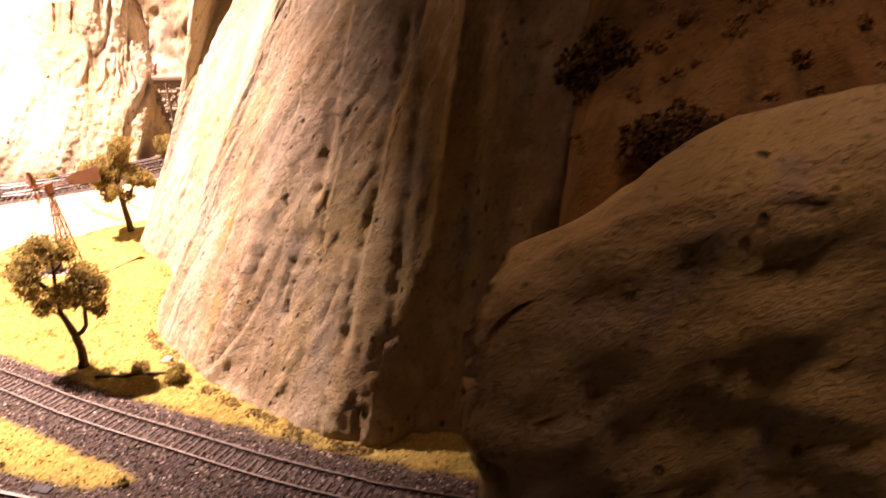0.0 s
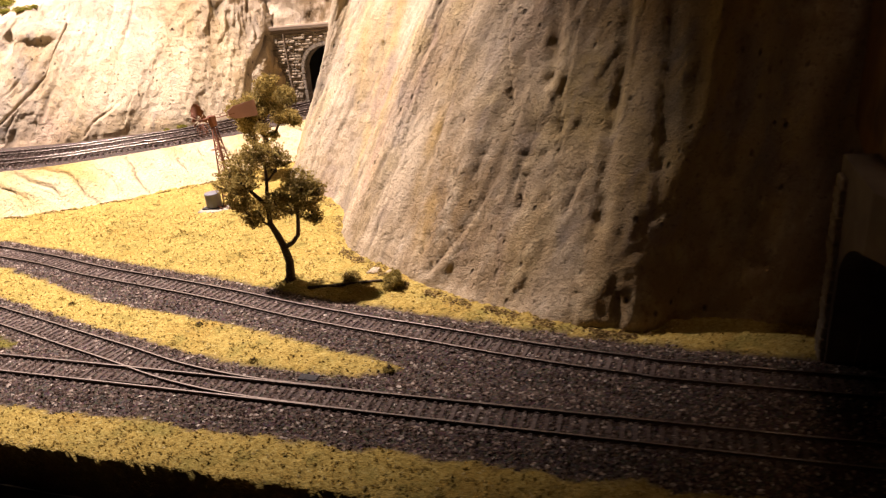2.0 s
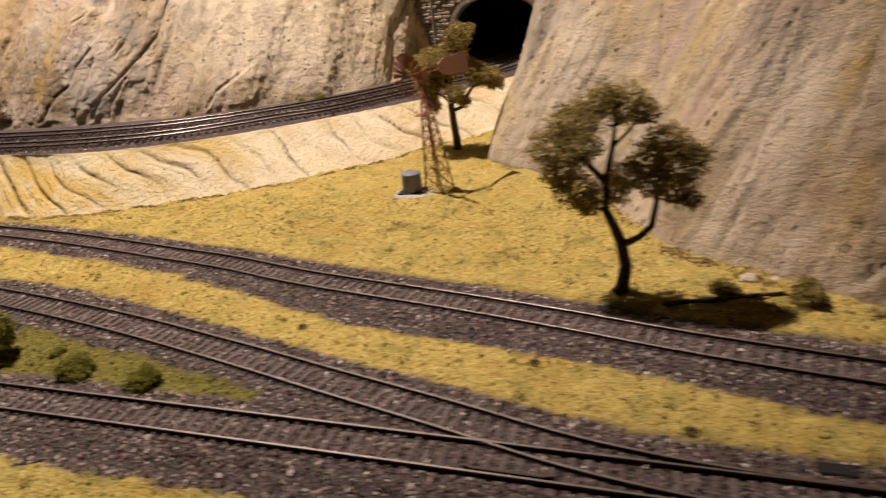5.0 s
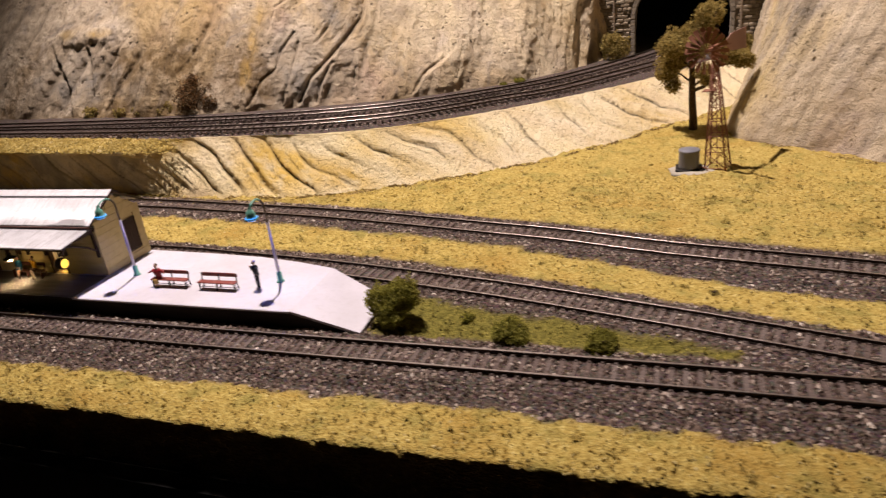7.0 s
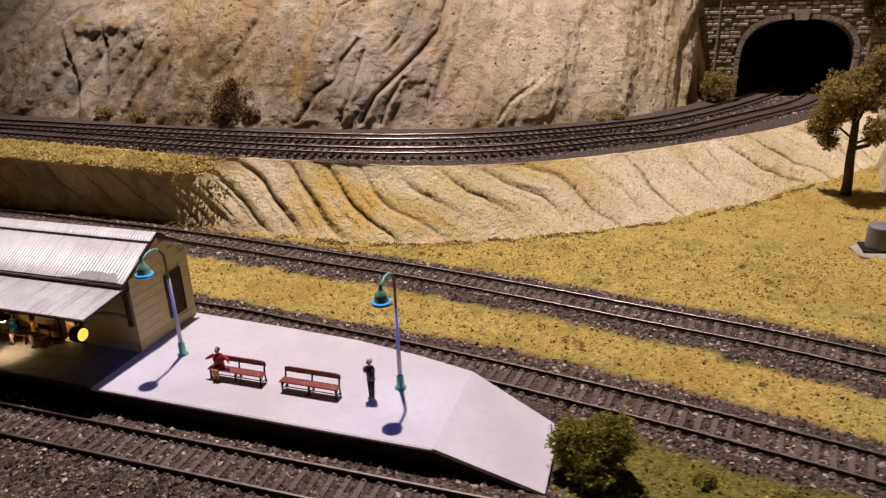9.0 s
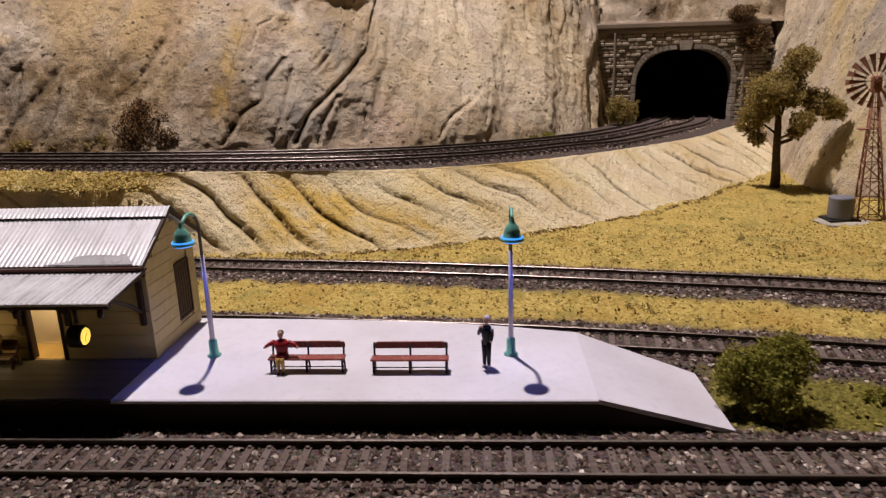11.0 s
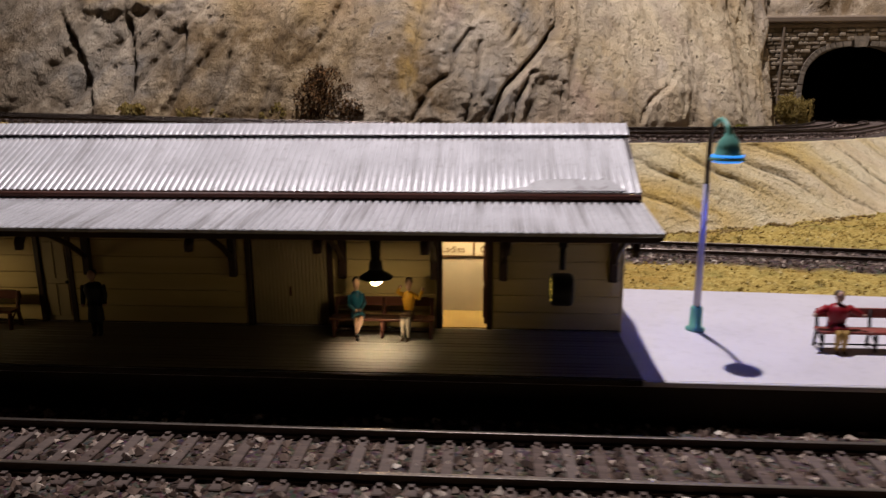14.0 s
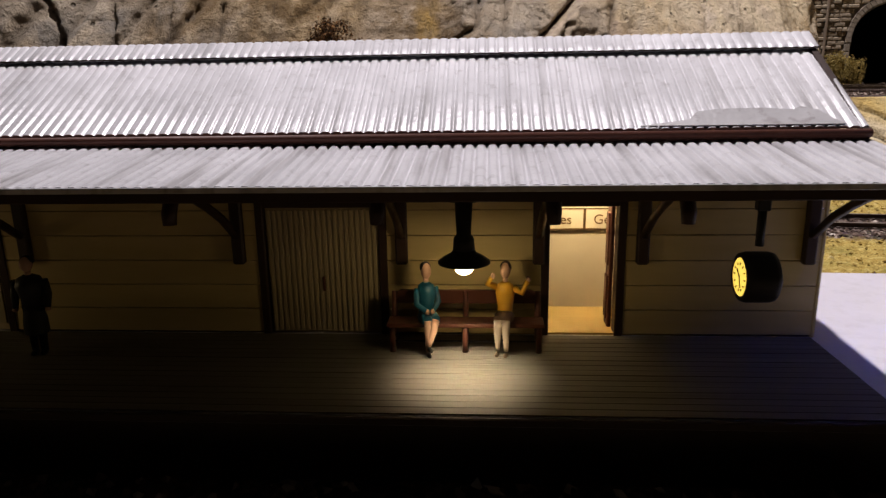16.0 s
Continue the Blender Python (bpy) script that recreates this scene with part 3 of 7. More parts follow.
def build_ground():
    xs = [-165 + 2.5 * i for i in range(14)] + [-130 + 0.32 * i for i in range(1, 438)] + [12 + 4 * i for i in range(1, 8)]
    ys = [FRONT_EDGE, FRONT_EDGE + 0.02] + [FRONT_EDGE + 0.3 * i for i in range(1, 117)] + [53.5 + 1.0 * i for i in range(32)]
    shape, straws, greens = Shape(), [], []
    rows = []
    for y in ys:
        row = []
        for x in xs:
            s, g, z = covers(x, y)
            if y < FRONT_EDGE + 0.01:
                s, g, z = 0.0, 0.0, -3.0
            straws.append(s)
            greens.append(g)
            row.append((x, y + (0.12 * wave(x * 0.7, 3.3) if y < FRONT_EDGE + 0.03 else 0), z))
        rows.append(row)
    shape.grid(rows)
    me = shape.mesh("ground")
    for name, values in (("straw", straws), ("green", greens)):
        me.attributes.new(name, "FLOAT", "POINT").data.foreach_set("value", values)
    ob = part("ground", me, [GROUND], kind="structure")
    return tagged(ob, "model railway ground with dark ballast and yellow straw scatter", "ground")


build_ground()

# the black board that closes the layout's front, and the timber below
board = part("layout_fascia", Shape().box(-168, 16.6, -14, 45, FRONT_EDGE - 0.1, -2.8, edge=0.15), [FASCIA], kind="structure")
tagged(board, "plain black fascia board along the layout's edge", "board")
base = part("baseboard", Shape().box(-168, FRONT_EDGE + 0.4, -3, 45, 125, -1.0), [FASCIA], kind="structure")
tagged(base, "dark baseboard under the model railway", "board")

# an unseen room added round the layout; its light grey paint bounces fill light
room = part("room_floor", Shape().box(-350, -250, -92, 250, 260, -90), [ROOM], kind="structure")
tagged(room, "unseen grey floor of the exhibition room", "floor")
room = part("ceiling", Shape().box(-350, -250, 165, 250, 260, 170), [ROOM], kind="structure")
tagged(room, "unseen grey ceiling of the exhibition room", "ceiling")
for name, box in (("wall_north", (-350, 250, -90, 250, 260, 165)), ("wall_south", (-350, -260, -90, 250, -250, 165)), ("wall_west", (-360, -260, -90, -350, 260, 165)), ("wall_east", (250, -260, -90, 260, 260, 165))):
    tagged(part(name, Shape().box(*box), [ROOM], kind="structure"), "plain unseen grey wall of the exhibition room", "wall")


# ---- rock faces ----


def inward(points, side):
    """Level normals of a foot line, smoothed along it; side picks which way."""
    raw = []
    for i in range(len(points)):
        d = points[min(i + 1, len(points) - 1)] - points[max(i - 1, 0)]
        raw.append(Vector((-d.y, d.x, 0)).normalized() * side)
    w = 18
    return [sum((raw[min(max(i + k, 0), len(raw) - 1)] for k in range(-w, w + 1)), Vector()).normalized() for i in range(len(raw))]


def tooth(f, power):
    """A saw tooth with a softened fall."""
    return (f / 0.78) ** power if f < 0.78 else 0.5 + 0.5 * math.cos(math.pi * (f - 0.78) / 0.22)


def slab_gate(u, h, seed):
    return min(1, max(0, 0.55 + 1.5 * wave(u * 0.07, h * 0.10, seed + 13)))


def swell(u, h, cu, ch, ru, rh):
    """A soft round hump, 1 at its middle."""
    d = ((u - cu) / ru) ** 2 + ((h - ch) / rh) ** 2
    return (1 - d) ** 2 * (1 + d) if d < 1 else 0.0


def split_by(cracks, u, h):
    """How deep a spot of a face lies in its cracks, 0 to 1, and how far they move it."""
    groove = shift = 0.0
    for line, half, depth, proud in cracks:
        if not line[-1][1] - 2.5 < h < line[0][1] + 2.5 or abs(u - line[0][0]) > 18:
            continue
        best, side = 99.0, 1
        for (u0, h0), (u1, h1) in zip(line, line[1:]):
            du, dh = u1 - u0, h1 - h0
            t = min(1, max(0, ((u - u0) * du + (h - h0) * dh) / (du * du + dh * dh)))
            d = math.hypot(u - u0 - t * du, h - h0 - t * dh)
            if d < best:
                best, side = d, 1 if (u - u0) * -dh + (h - h0) * du > 0 else -1
        best += 0.3 * half * wave(u * 1.1, h * 1.1, half * 50)
        v = max(0.0, 1 - max(0.0, best) / half)
        groove = max(groove, 1 - max(0.0, best) / min(half, 0.3))
        shift += depth * v**0.8 - (proud * math.exp(-best / 1.6) * min(1, best / half) if side > 0 else 0.0)
    return groove, shift


def rock_face(name, foot, base, top, slope, lean, seed, step, bulge, rill, side=1, detail=1.0, pitch=0.30, calm=lambda p, h: 1.0, dirty_or_dim=lambda p, h: 0.0, rise=0.03, rough=lambda p: 1.0, shear=lambda p: 0.0, cracks=(), lumps=(), tints=()):
    """A cast rock face over a foot line. base and top give heights along x, slope how far it goes back for each unit up,
    lean how far its cracks run sideways with height."""
    line = spline([(x, y, 0) for x, y in foot], step)
    normals = inward(line, side)
    rows, crease_shades, stains = [], [], []
    washes = {name: [] for name, _ in tints}
    nv = max(8, int(max(t for _, t in top) / step))
    for k in range(nv + 1):
        row = []
        for i, (p, n) in enumerate(zip(line, normals)):
            u = i * step
            z0, z1 = base(p.x), level(p.x, top)
            h = (z1 - z0) * k / nv
            s = u - lean * h + 0.9 * wave(u * 0.13, h * 0.16, seed + 5)
            big = wave(s * 0.10 + seed, h * 0.045, seed) + 0.5 * wave(s * 0.24, h * 0.09, seed + 9)
            r = 1 - abs(wave(s * pitch, h * 0.055, seed + 2)) * 2.4
            r2 = 1 - abs(wave(s * pitch * 2.7, h * 0.13, seed + 3)) * 2.6
            gate = min(1, max(0, 0.5 + 1.6 * wave(u * 0.16, h * 0.16, seed + 6)))
            gate2 = min(1, max(0, 0.45 + 2.0 * wave(u * 0.22, h * 0.2, seed + 7)))
            cut = max(0, r - 0.62) / 0.38 * gate
            cut2 = max(0, r2 - 0.60) / 0.40 * gate2
            fine = wave(u * 1.3, h * 1.0, seed + 8) * 0.10 + wave(u * 2.9, h * 2.6, seed + 4) * 0.05
            w = s * pitch * 0.55 + 0.8 * wave(u * 0.05, h * 0.09, seed + 12)
            saw = tooth(w - math.floor(w), 1.6)
            slab = saw * min(1, max(0, 0.55 + 1.5 * wave(u * 0.07, h * 0.10, seed + 13)))
            w2 = s * pitch * 1.5 + 0.6 * wave(u * 0.12, h * 0.2, seed + 14)
            saw2 = tooth(w2 - math.floor(w2), 2) * gate2
            k_calm = calm(p, h)
            push = -bulge * big + k_calm * rill * (cut + 0.4 * cut2 - 0.9 * slab - 0.35 * saw2 + 0.4) - detail * rough(p) * fine - 0.22 * (rough(p) - 1) * wave(s * 0.5, h * 0.2, seed + 30)
            groove, shift = split_by(cracks, u, h)
            push += shift - sum(a * swell(u, h, cu, ch, ru, rh) for cu, ch, ru, rh, a in lumps)
            fade = min(1, h / 1.2 + 0.25)
            q = p + n * (slope(p, h) + push * fade)
            q.x += shear(p) * h
            for wash, spots in tints:
                washes[wash].append(min(1, max([a * swell(u, h, cu, ch, ru, rh) for cu, ch, ru, rh, a in spots]) * (1.0 + 0.9 * wave(u * 0.5, h * 0.5, seed + 40))))
            row.append((q.x, q.y, z0 - 0.25 + h + 0.05 * wave(u, h, 3)))
            # cracks, grooves and hollows that are coloured dark as shade
            crease_shades.append(min(1, groove + 0.9 * cut + 0.55 * cut2 + 0.15 * max(0, -big) + 0.5 * max(0, 1 - 9 * (w - math.floor(w))) * slab_gate(u, h, seed)) * min(1, k_calm * 1.2))
            stains.append(min(1, max(0, dirty_or_dim(p, h) * (0.6 + 1.2 * wave(u * 0.12, h * 0.12, seed + 20)))))
        rows.append(row)
    # a shelf on top that runs back
    last = rows[-1]
    for back in (1.5, 4, 9, 18, 30):
        rows.append([(x + n.x * back, y + n.y * back, z + 0.5 * wave(x * 0.2, y * 0.2, back) + rise * back) for (x, y, z), n in zip(last, normals)])
        crease_shades += [0.1] * len(last)
        stains += [0.0] * len(last)
        for values in washes.values():
            values += [0.0] * len(last)
    me = Shape().grid(rows).mesh(name)
    me.attributes.new("crease_shade", "FLOAT", "POINT").data.foreach_set("value", crease_shades)
    me.attributes.new("stain", "FLOAT", "POINT").data.foreach_set("value", stains)
    for wash, values in washes.items():
        me.attributes.new(wash, "FLOAT", "POINT").data.foreach_set("value", values)
    return me


# the back cliff's own cracks: the line along the face and up it, half width, depth, and how far its further side stands proud
BACK_CRACKS = [
    ([(74.2, 14.8), (71.8, 11.4), (70.6, 8.6), (68.4, 6.6), (66.2, 4.8), (64.0, 3.0), (62.8, 0.8)], 0.30, 0.78, 0.92),
    ([(66.8, 4.6), (65.2, 2.4), (64.6, 0.6)], 0.23, 0.54, 0.46),
    ([(62.2, 7.8), (60.6, 6.0), (60.0, 4.2), (58.4, 3.2), (56.8, 0.8)], 0.23, 0.54, 0.40),
    ([(61.2, 11.2), (60.0, 10.6), (59.2, 8.4)], 0.18, 0.30, 0.23),
    ([(62.8, 6.8), (62.2, 5.0), (61.4, 2.5), (60.8, 0.8)], 0.21, 0.42, 0.40),
    ([(58.9, 11.0), (57.9, 8.0), (56.9, 4.6), (56.2, 0.8)], 0.17, 0.24, 0.34),
    ([(53.2, 10.8), (52.9, 8.0), (52.8, 5.6)], 0.14, 0.21, 0.11),
    ([(79.8, 3.8), (77.0, 2.4), (75.6, 0.8)], 0.17, 0.33, 0.34),
    ([(83.2, 5.8), (82.0, 4.0), (80.8, 1.6)], 0.14, 0.21, 0.17),
    ([(69.4, 3.8), (68.6, 0.8)], 0.17, 0.36, 0.29),
    ([(75.0, 4.6), (74.0, 2.6), (73.0, 0.8)], 0.14, 0.24, 0.23),
    ([(68.2, 11.0), (66.4, 8.0), (65.0, 6.6)], 0.17, 0.24, 0.23),
    ([(35.0, 7.4), (35.8, 4.0), (36.0, 0.8)], 0.33, 0.33, 0.37),
    ([(39.4, 6.6), (39.6, 3.4), (39.0, 0.8)], 0.28, 0.30, 0.37),
    ([(43.0, 5.2), (43.0, 3.0), (42.2, 0.8)], 0.25, 0.26, 0.27),
    ([(30.6, 6.8), (32.2, 4.0), (33.4, 1.2)], 0.28, 0.30, 0.46),
    ([(47.5, 8.4), (46.6, 5.0), (46.0, 1.0)], 0.17, 0.13, 0.18),
]
BACK_LUMPS = [(32.8, 9.0, 3.4, 1.5, 0.6), (36.6, 9.2, 2.6, 1.4, 0.5), (35.0, 4.6, 7.0, 3.8, -0.35), (69.0, 14.0, 4.0, 1.6, 1.2), (64.0, 12.6, 1.3, 2.2, -1.4), (79.0, 7.0, 7.0, 9.0, 0.7), (62.0, 3.0, 3.0, 3.0, 0.6)]
BACK_TINTS = [
    ("grey", [(62.5, 4.6, 4.8, 4.6, 0.85), (67.0, 10.0, 4.2, 4.4, 0.75), (69.0, 13.8, 4.0, 1.8, 0.9), (34.0, 4.0, 8.5, 4.6, 1.0), (44.0, 3.0, 5.0, 3.4, 0.6), (83.6, 9.8, 2.2, 3.4, 0.4), (56.6, 13.0, 2.4, 3.0, 0.4)]),
    ("ochre", [(58.3, 10.0, 1.1, 2.4, 1.0), (57.4, 7.0, 1.0, 2.6, 1.0), (56.6, 4.0, 1.0, 2.6, 0.9), (50.0, 10.0, 3.2, 3.4, 0.45), (81.0, 8.0, 4.0, 4.0, 0.3), (32.0, 9.2, 1.8, 0.7, 1.0), (36.6, 9.2, 2.2, 0.7, 1.0), (39.0, 14.0, 2.0, 3.0, 0.5)]),
    ("rose", [(58.5, 14.0, 3.2, 3.4, 0.8), (71.4, 2.6, 3.4, 3.0, 0.8), (60.0, 9.4, 2.2, 2.2, 0.7), (66.0, 13.0, 2.0, 2.4, 0.4), (78.0, 3.4, 3.4, 2.6, 0.6), (90.0, 6.0, 3.0, 5.0, 0.4)]),
    # pale slab: creamier plaster, lightened further for the brighter light on it
    ("pale", [(80.0, 8.0, 8.0, 10.0, 0.9), (91.0, 8.0, 8.0, 13.0, 1.0), (98.0, 8.0, 5.0, 14.0, 1.0), (73.0, 7.0, 2.6, 6.0, 0.5)]),
]
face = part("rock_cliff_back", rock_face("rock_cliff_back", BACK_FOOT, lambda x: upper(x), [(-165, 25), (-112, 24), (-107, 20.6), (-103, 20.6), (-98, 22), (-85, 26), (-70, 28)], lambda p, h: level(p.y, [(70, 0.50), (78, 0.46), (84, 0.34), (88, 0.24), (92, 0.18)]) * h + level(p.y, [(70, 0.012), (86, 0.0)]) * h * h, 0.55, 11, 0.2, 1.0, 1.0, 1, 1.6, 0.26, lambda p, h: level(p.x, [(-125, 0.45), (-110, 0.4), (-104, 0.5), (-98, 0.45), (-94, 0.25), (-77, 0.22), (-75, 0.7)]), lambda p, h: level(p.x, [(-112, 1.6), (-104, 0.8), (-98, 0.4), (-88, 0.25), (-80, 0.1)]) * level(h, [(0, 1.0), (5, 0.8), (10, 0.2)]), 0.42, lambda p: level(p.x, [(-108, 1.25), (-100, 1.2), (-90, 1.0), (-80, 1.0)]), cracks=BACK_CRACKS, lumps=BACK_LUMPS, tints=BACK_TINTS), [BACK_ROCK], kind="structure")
tagged(face, "tall sandy plaster rock cliff with leaning cracks", "cliff")
BLUFF_CRACKS = [
    ([(77.2, 18.0), (77.5, 14.0), (78.4, 10.2)], 0.22, 0.30, 0.28),
    ([(76.0, 8.6), (76.3, 6.2)], 0.26, 0.36, 0.08),
    ([(74.2, 12.6), (73.8, 8.6), (72.4, 5.2), (70.0, 1.4)], 0.18, 0.21, 0.24),
    ([(80.8, 9.8), (79.8, 6.4)], 0.20, 0.27, 0.12),
    ([(76.8, 4.6), (76.8, 2.4)], 0.18, 0.24, 0.08),
    ([(82.2, 2.4), (82.2, 0.4)], 0.20, 0.30, 0.16),
    ([(84.8, 2.6), (85.0, 0.4)], 0.20, 0.30, 0.16),
    ([(70.4, 9.0), (69.6, 5.6), (68.8, 2.4)], 0.15, 0.15, 0.16),
    ([(72.6, 26.0), (75.4, 18.4), (76.2, 14.6)], 0.80, 0.42, 0.40),
    ([(79.6, 25.0), (81.8, 15.4), (82.8, 6.4)], 0.80, 0.42, 0.40),
    ([(85.6, 22.0), (85.8, 16.0), (86.2, 10.2)], 0.80, 0.42, 0.40),
    ([(87.2, 27.0), (87.4, 20.0), (87.6, 13.0)], 0.80, 0.42, 0.40),
    ([(89.6, 25.0), (90.0, 18.0), (90.4, 9.0)], 0.80, 0.42, 0.40),
    ([(92.6, 24.0), (92.4, 15.0), (92.8, 4.0)], 0.80, 0.42, 0.40),
    ([(70.4, 22.0), (71.6, 17.0), (73.6, 12.6)], 0.22, 0.27, 0.32),
    ([(66.0, 20.0), (67.4, 14.0), (67.2, 9.0)], 0.20, 0.21, 0.24),
    ([(61.4, 14.0), (62.6, 9.0), (62.2, 4.0)], 0.18, 0.18, 0.20),
    ([(57.0, 18.0), (58.6, 11.0), (58.8, 5.0)], 0.18, 0.18, 0.20),
    ([(46.0, 15.8), (48.2, 10.0), (50.0, 5.0)], 0.22, 0.24, 0.24),
]
BLUFF_TINTS = [
    ("rose", [(56.2, 7.0, 3.0, 5.0, 0.7), (48.2, 11.0, 3.0, 5.0, 0.8), (74.0, 18.0, 3.0, 6.0, 0.6), (62.0, 16.0, 3.0, 6.0, 0.5)]),
    ("ochre", [(66.6, 9.0, 1.3, 6.0, 0.8), (68.4, 4.4, 1.4, 3.4, 0.7), (82.4, 18.2, 2.6, 6.0, 0.8), (78.0, 6.0, 2.0, 4.0, 0.35), (89.0, 20.0, 2.4, 8.0, 0.8), (59.4, 4.0, 2.0, 4.0, 0.4)]),
    # wide grey spots: greyer plaster, also toning down the overlit left face
    ("grey", [(48.0, 9.0, 10.0, 14.0, 0.6), (30.0, 10.0, 14.0, 16.0, 0.65), (12.0, 10.0, 12.0, 14.0, 0.6), (60.0, 12.0, 6.0, 12.0, 0.4), (66.0, 6.0, 2.6, 5.0, 0.45), (72.0, 10.0, 1.6, 6.0, 0.4), (80.0, 5.0, 3.0, 4.0, 0.4), (86.6, 16.0, 1.4, 8.0, 0.7), (91.4, 12.0, 2.0, 9.0, 0.6)]),
]
# browning towards the right: brown wash, plus the spotlight's warm fall-off as colour
face = part("rock_cliff", rock_face("rock_cliff", CLIFF_FOOT, lambda x: 0.0, [(-60, 34), (-40, 34), (0, 36)], lambda p, h: (level(p.x, [(-50, 0.42), (-40, 0.50), (-30, 0.50), (-20, 0.42), (-16.9, 0.34), (-15.4, 0.20), (-13, 0.15), (6, 0.14)]) if p.y < 62 else level(p.y, [(62, 0.42), (75, 0.22), (90, 0.12)])) * h + 0.003 * h * h, 0.30, 23, 0.27, 0.9, 0.13, 1, 1.6, 0.52, lambda p, h: level(p.x, [(-58, 0.6), (-42, 0.8), (-28, 0.9), (-19, 0.5), (6, 0.4)]), lambda p, h: level(p.x, [(-52, 0.1), (-42, 0.45), (-30, 0.8), (-20, 0.85)]) * (p.y < 60), shear=lambda p: level(p.x, [(-34, 0.0), (-18, 0.18), (6, 0.18)]) * (p.y < 60), cracks=BLUFF_CRACKS, tints=BLUFF_TINTS), [ROCK], kind="structure")
tagged(face, "tall pale plaster rock bluff with steep cracks", "cliff")


def paired(foot, top, step):
    """Two lines through paired points, cut into the same number of steps."""
    lo, hi = [], []
    for i in range(len(foot) - 1):
        n = max(2, round(((foot[i + 1] - foot[i]).length + (top[i + 1] - top[i]).length) / 2 / step))
        for k in range(n):
            t = k / n
            for line, out in ((foot, lo), (top, hi)):
                p0, p1, p2, p3 = line[max(i - 1, 0)], line[i], line[i + 1], line[min(i + 2, len(line) - 1)]
                out.append(0.5 * ((2 * p1) + (p2 - p0) * t + (2 * p0 - 5 * p1 + 4 * p2 - p3) * t * t + (3 * p1 - p0 - 3 * p2 + p3) * t**3))
    return lo + [foot[-1]], hi + [top[-1]]


def build_bank():
    foot = [Vector((x, y, 0)) for x, y in BANK_FOOT]
    top = [Vector((x, y, upper(x) - 0.08)) for x, y in BANK_TOP]
    lo, hi = paired(foot, top, 0.16)
    rows, crease_shades, stains = [], [], []
    run, last = [0.0], None
    for a, b, c, d in zip(lo, lo[1:], hi, hi[1:]):
        run.append(run[-1] + ((b - a).length + (d - c).length) / 2)
    for k in range(64):
        v = k / 55
        row = []
        for a, b, u in zip(lo, hi, run):
            steep = level(a.x, [(-115, 1.0), (-111.5, 0.0)])
            t = min(1, v)
            p = a.lerp(b, t)
            if steep > 0:
                # an undercut wall with a sloping lip on top
                w = min(1, t / 0.66)
                lip = max(0, (t - 0.66) / 0.34)
                q = Vector((a.x, 49.75 - 0.55 * w**2 + 1.7 * lip, b.z * (0.80 * w + 0.20 * lip**0.7) + 0.15 * wave(u * 0.5, v * 2, 3)))
                p = p.lerp(q, steep)
            s = u + t * level(a.x, [(-112, 7.5), (-95, 9), (-75, 12), (-60, 13)]) + 2.3 * wave(u * 0.085, t * 0.8, 2) + 0.9 * wave(u * 0.25, t * 1.7, 12)
            w = s * 0.29
            f = w - math.floor(w)
            key = math.floor(w) * 7.3
            w2 = s * 0.63 + 0.4
            f2 = w2 - math.floor(w2)
            span = math.sin(t * math.pi) ** 0.45 if 0 < t < 1 else 0
            gate = min(1, max(0.25, 0.75 + 1.3 * wave(key, 0.5, 44) + 0.9 * wave(u * 0.12, t * 2.0, 48))) * level(a.x, [(-108, 0.9), (-96, 0.8), (-84, 0.85), (-66, 0.85)])
            gate2 = min(1, max(0, 0.35 + 1.8 * wave(u * 0.17, t * 1.8, 49)))
            rib = min(1, f / 0.2) * (1 - f) ** 1.25 * gate * span
            rib2 = min(1, f2 / 0.22) * (1 - f2) ** 1.4 * gate2 * span
            cut = max(0, (f - 0.80) / 0.20) ** 1.5 * gate * span
            cut2 = max(0, (f2 - 0.78) / 0.22) ** 1.5 * gate2 * span
            out = Vector((b.x - a.x, b.y - a.y, 0)).normalized()
            mild = level(a.x, [(-108, 0.9), (-103, 0.6), (-95, 0.42), (-70, 0.32)])
            drop = 0.3 - 0.62 * mild * rib - 0.25 * mild * rib2 + 0.28 * cut + 0.12 * cut2 + 0.35 * wave(u * 0.16, t, 45) - 0.08 * wave(u * 1.5, t * 6, 46) - 0.05 * wave(u * 3, t * 14, 41)
            drop *= min(1, 0.25 + span) * (1 - 0.75 * steep)
            p = p + out * drop
            p.z += (0.16 * rib - 0.2 * cut) * (1 - steep) + 0.06 * wave(u * 0.9, t * 3, 47)
            if v > 1:
                p = p + out * (v - 1) * 12
                p.z -= (v - 1) * 1.5 + 0.08
            row.append(p)
            # gullies get their soft shade as colour
            crease_shades.append(min(1, 1.1 * cut + 0.7 * cut2))
            stains.append(min(1, max(0, level(a.x, [(-90, 0.15), (-72, -0.15)]) + 1.9 * wave(s * 0.16, t * 1.2, 52) + 0.7 * level(a.x, [(-116, 0.9), (-106, 0.35), (-85, 0.0)]))))
        rows.append(row)
    me = Shape().grid(rows).mesh("embankment")
    me.attributes.new("crease_shade", "FLOAT", "POINT").data.foreach_set("value", crease_shades)
    me.attributes.new("stain", "FLOAT", "POINT").data.foreach_set("value", stains)
    me.attributes.new("pale", "FLOAT", "POINT").data.foreach_set("value", [min(1, max(0, level(p.x, [(-96, -0.1), (-84, 0.35), (-62, 0.9)]) + 0.8 * wave(p.x * 0.2, p.y * 0.3, 61))) for row in rows for p in row])
    # grey darkens the undercut wall's colour to carry the shade it lies in
    me.attributes.new("grey", "FLOAT", "POINT").data.foreach_set("value", [level(p.x, [(-114, 1.0), (-111.5, 0.0)]) * (1.0 if k < 36 else 0.0) for k, row in enumerate(rows) for p in row])
    ob = part("embankment", me, [BANK], kind="structure")
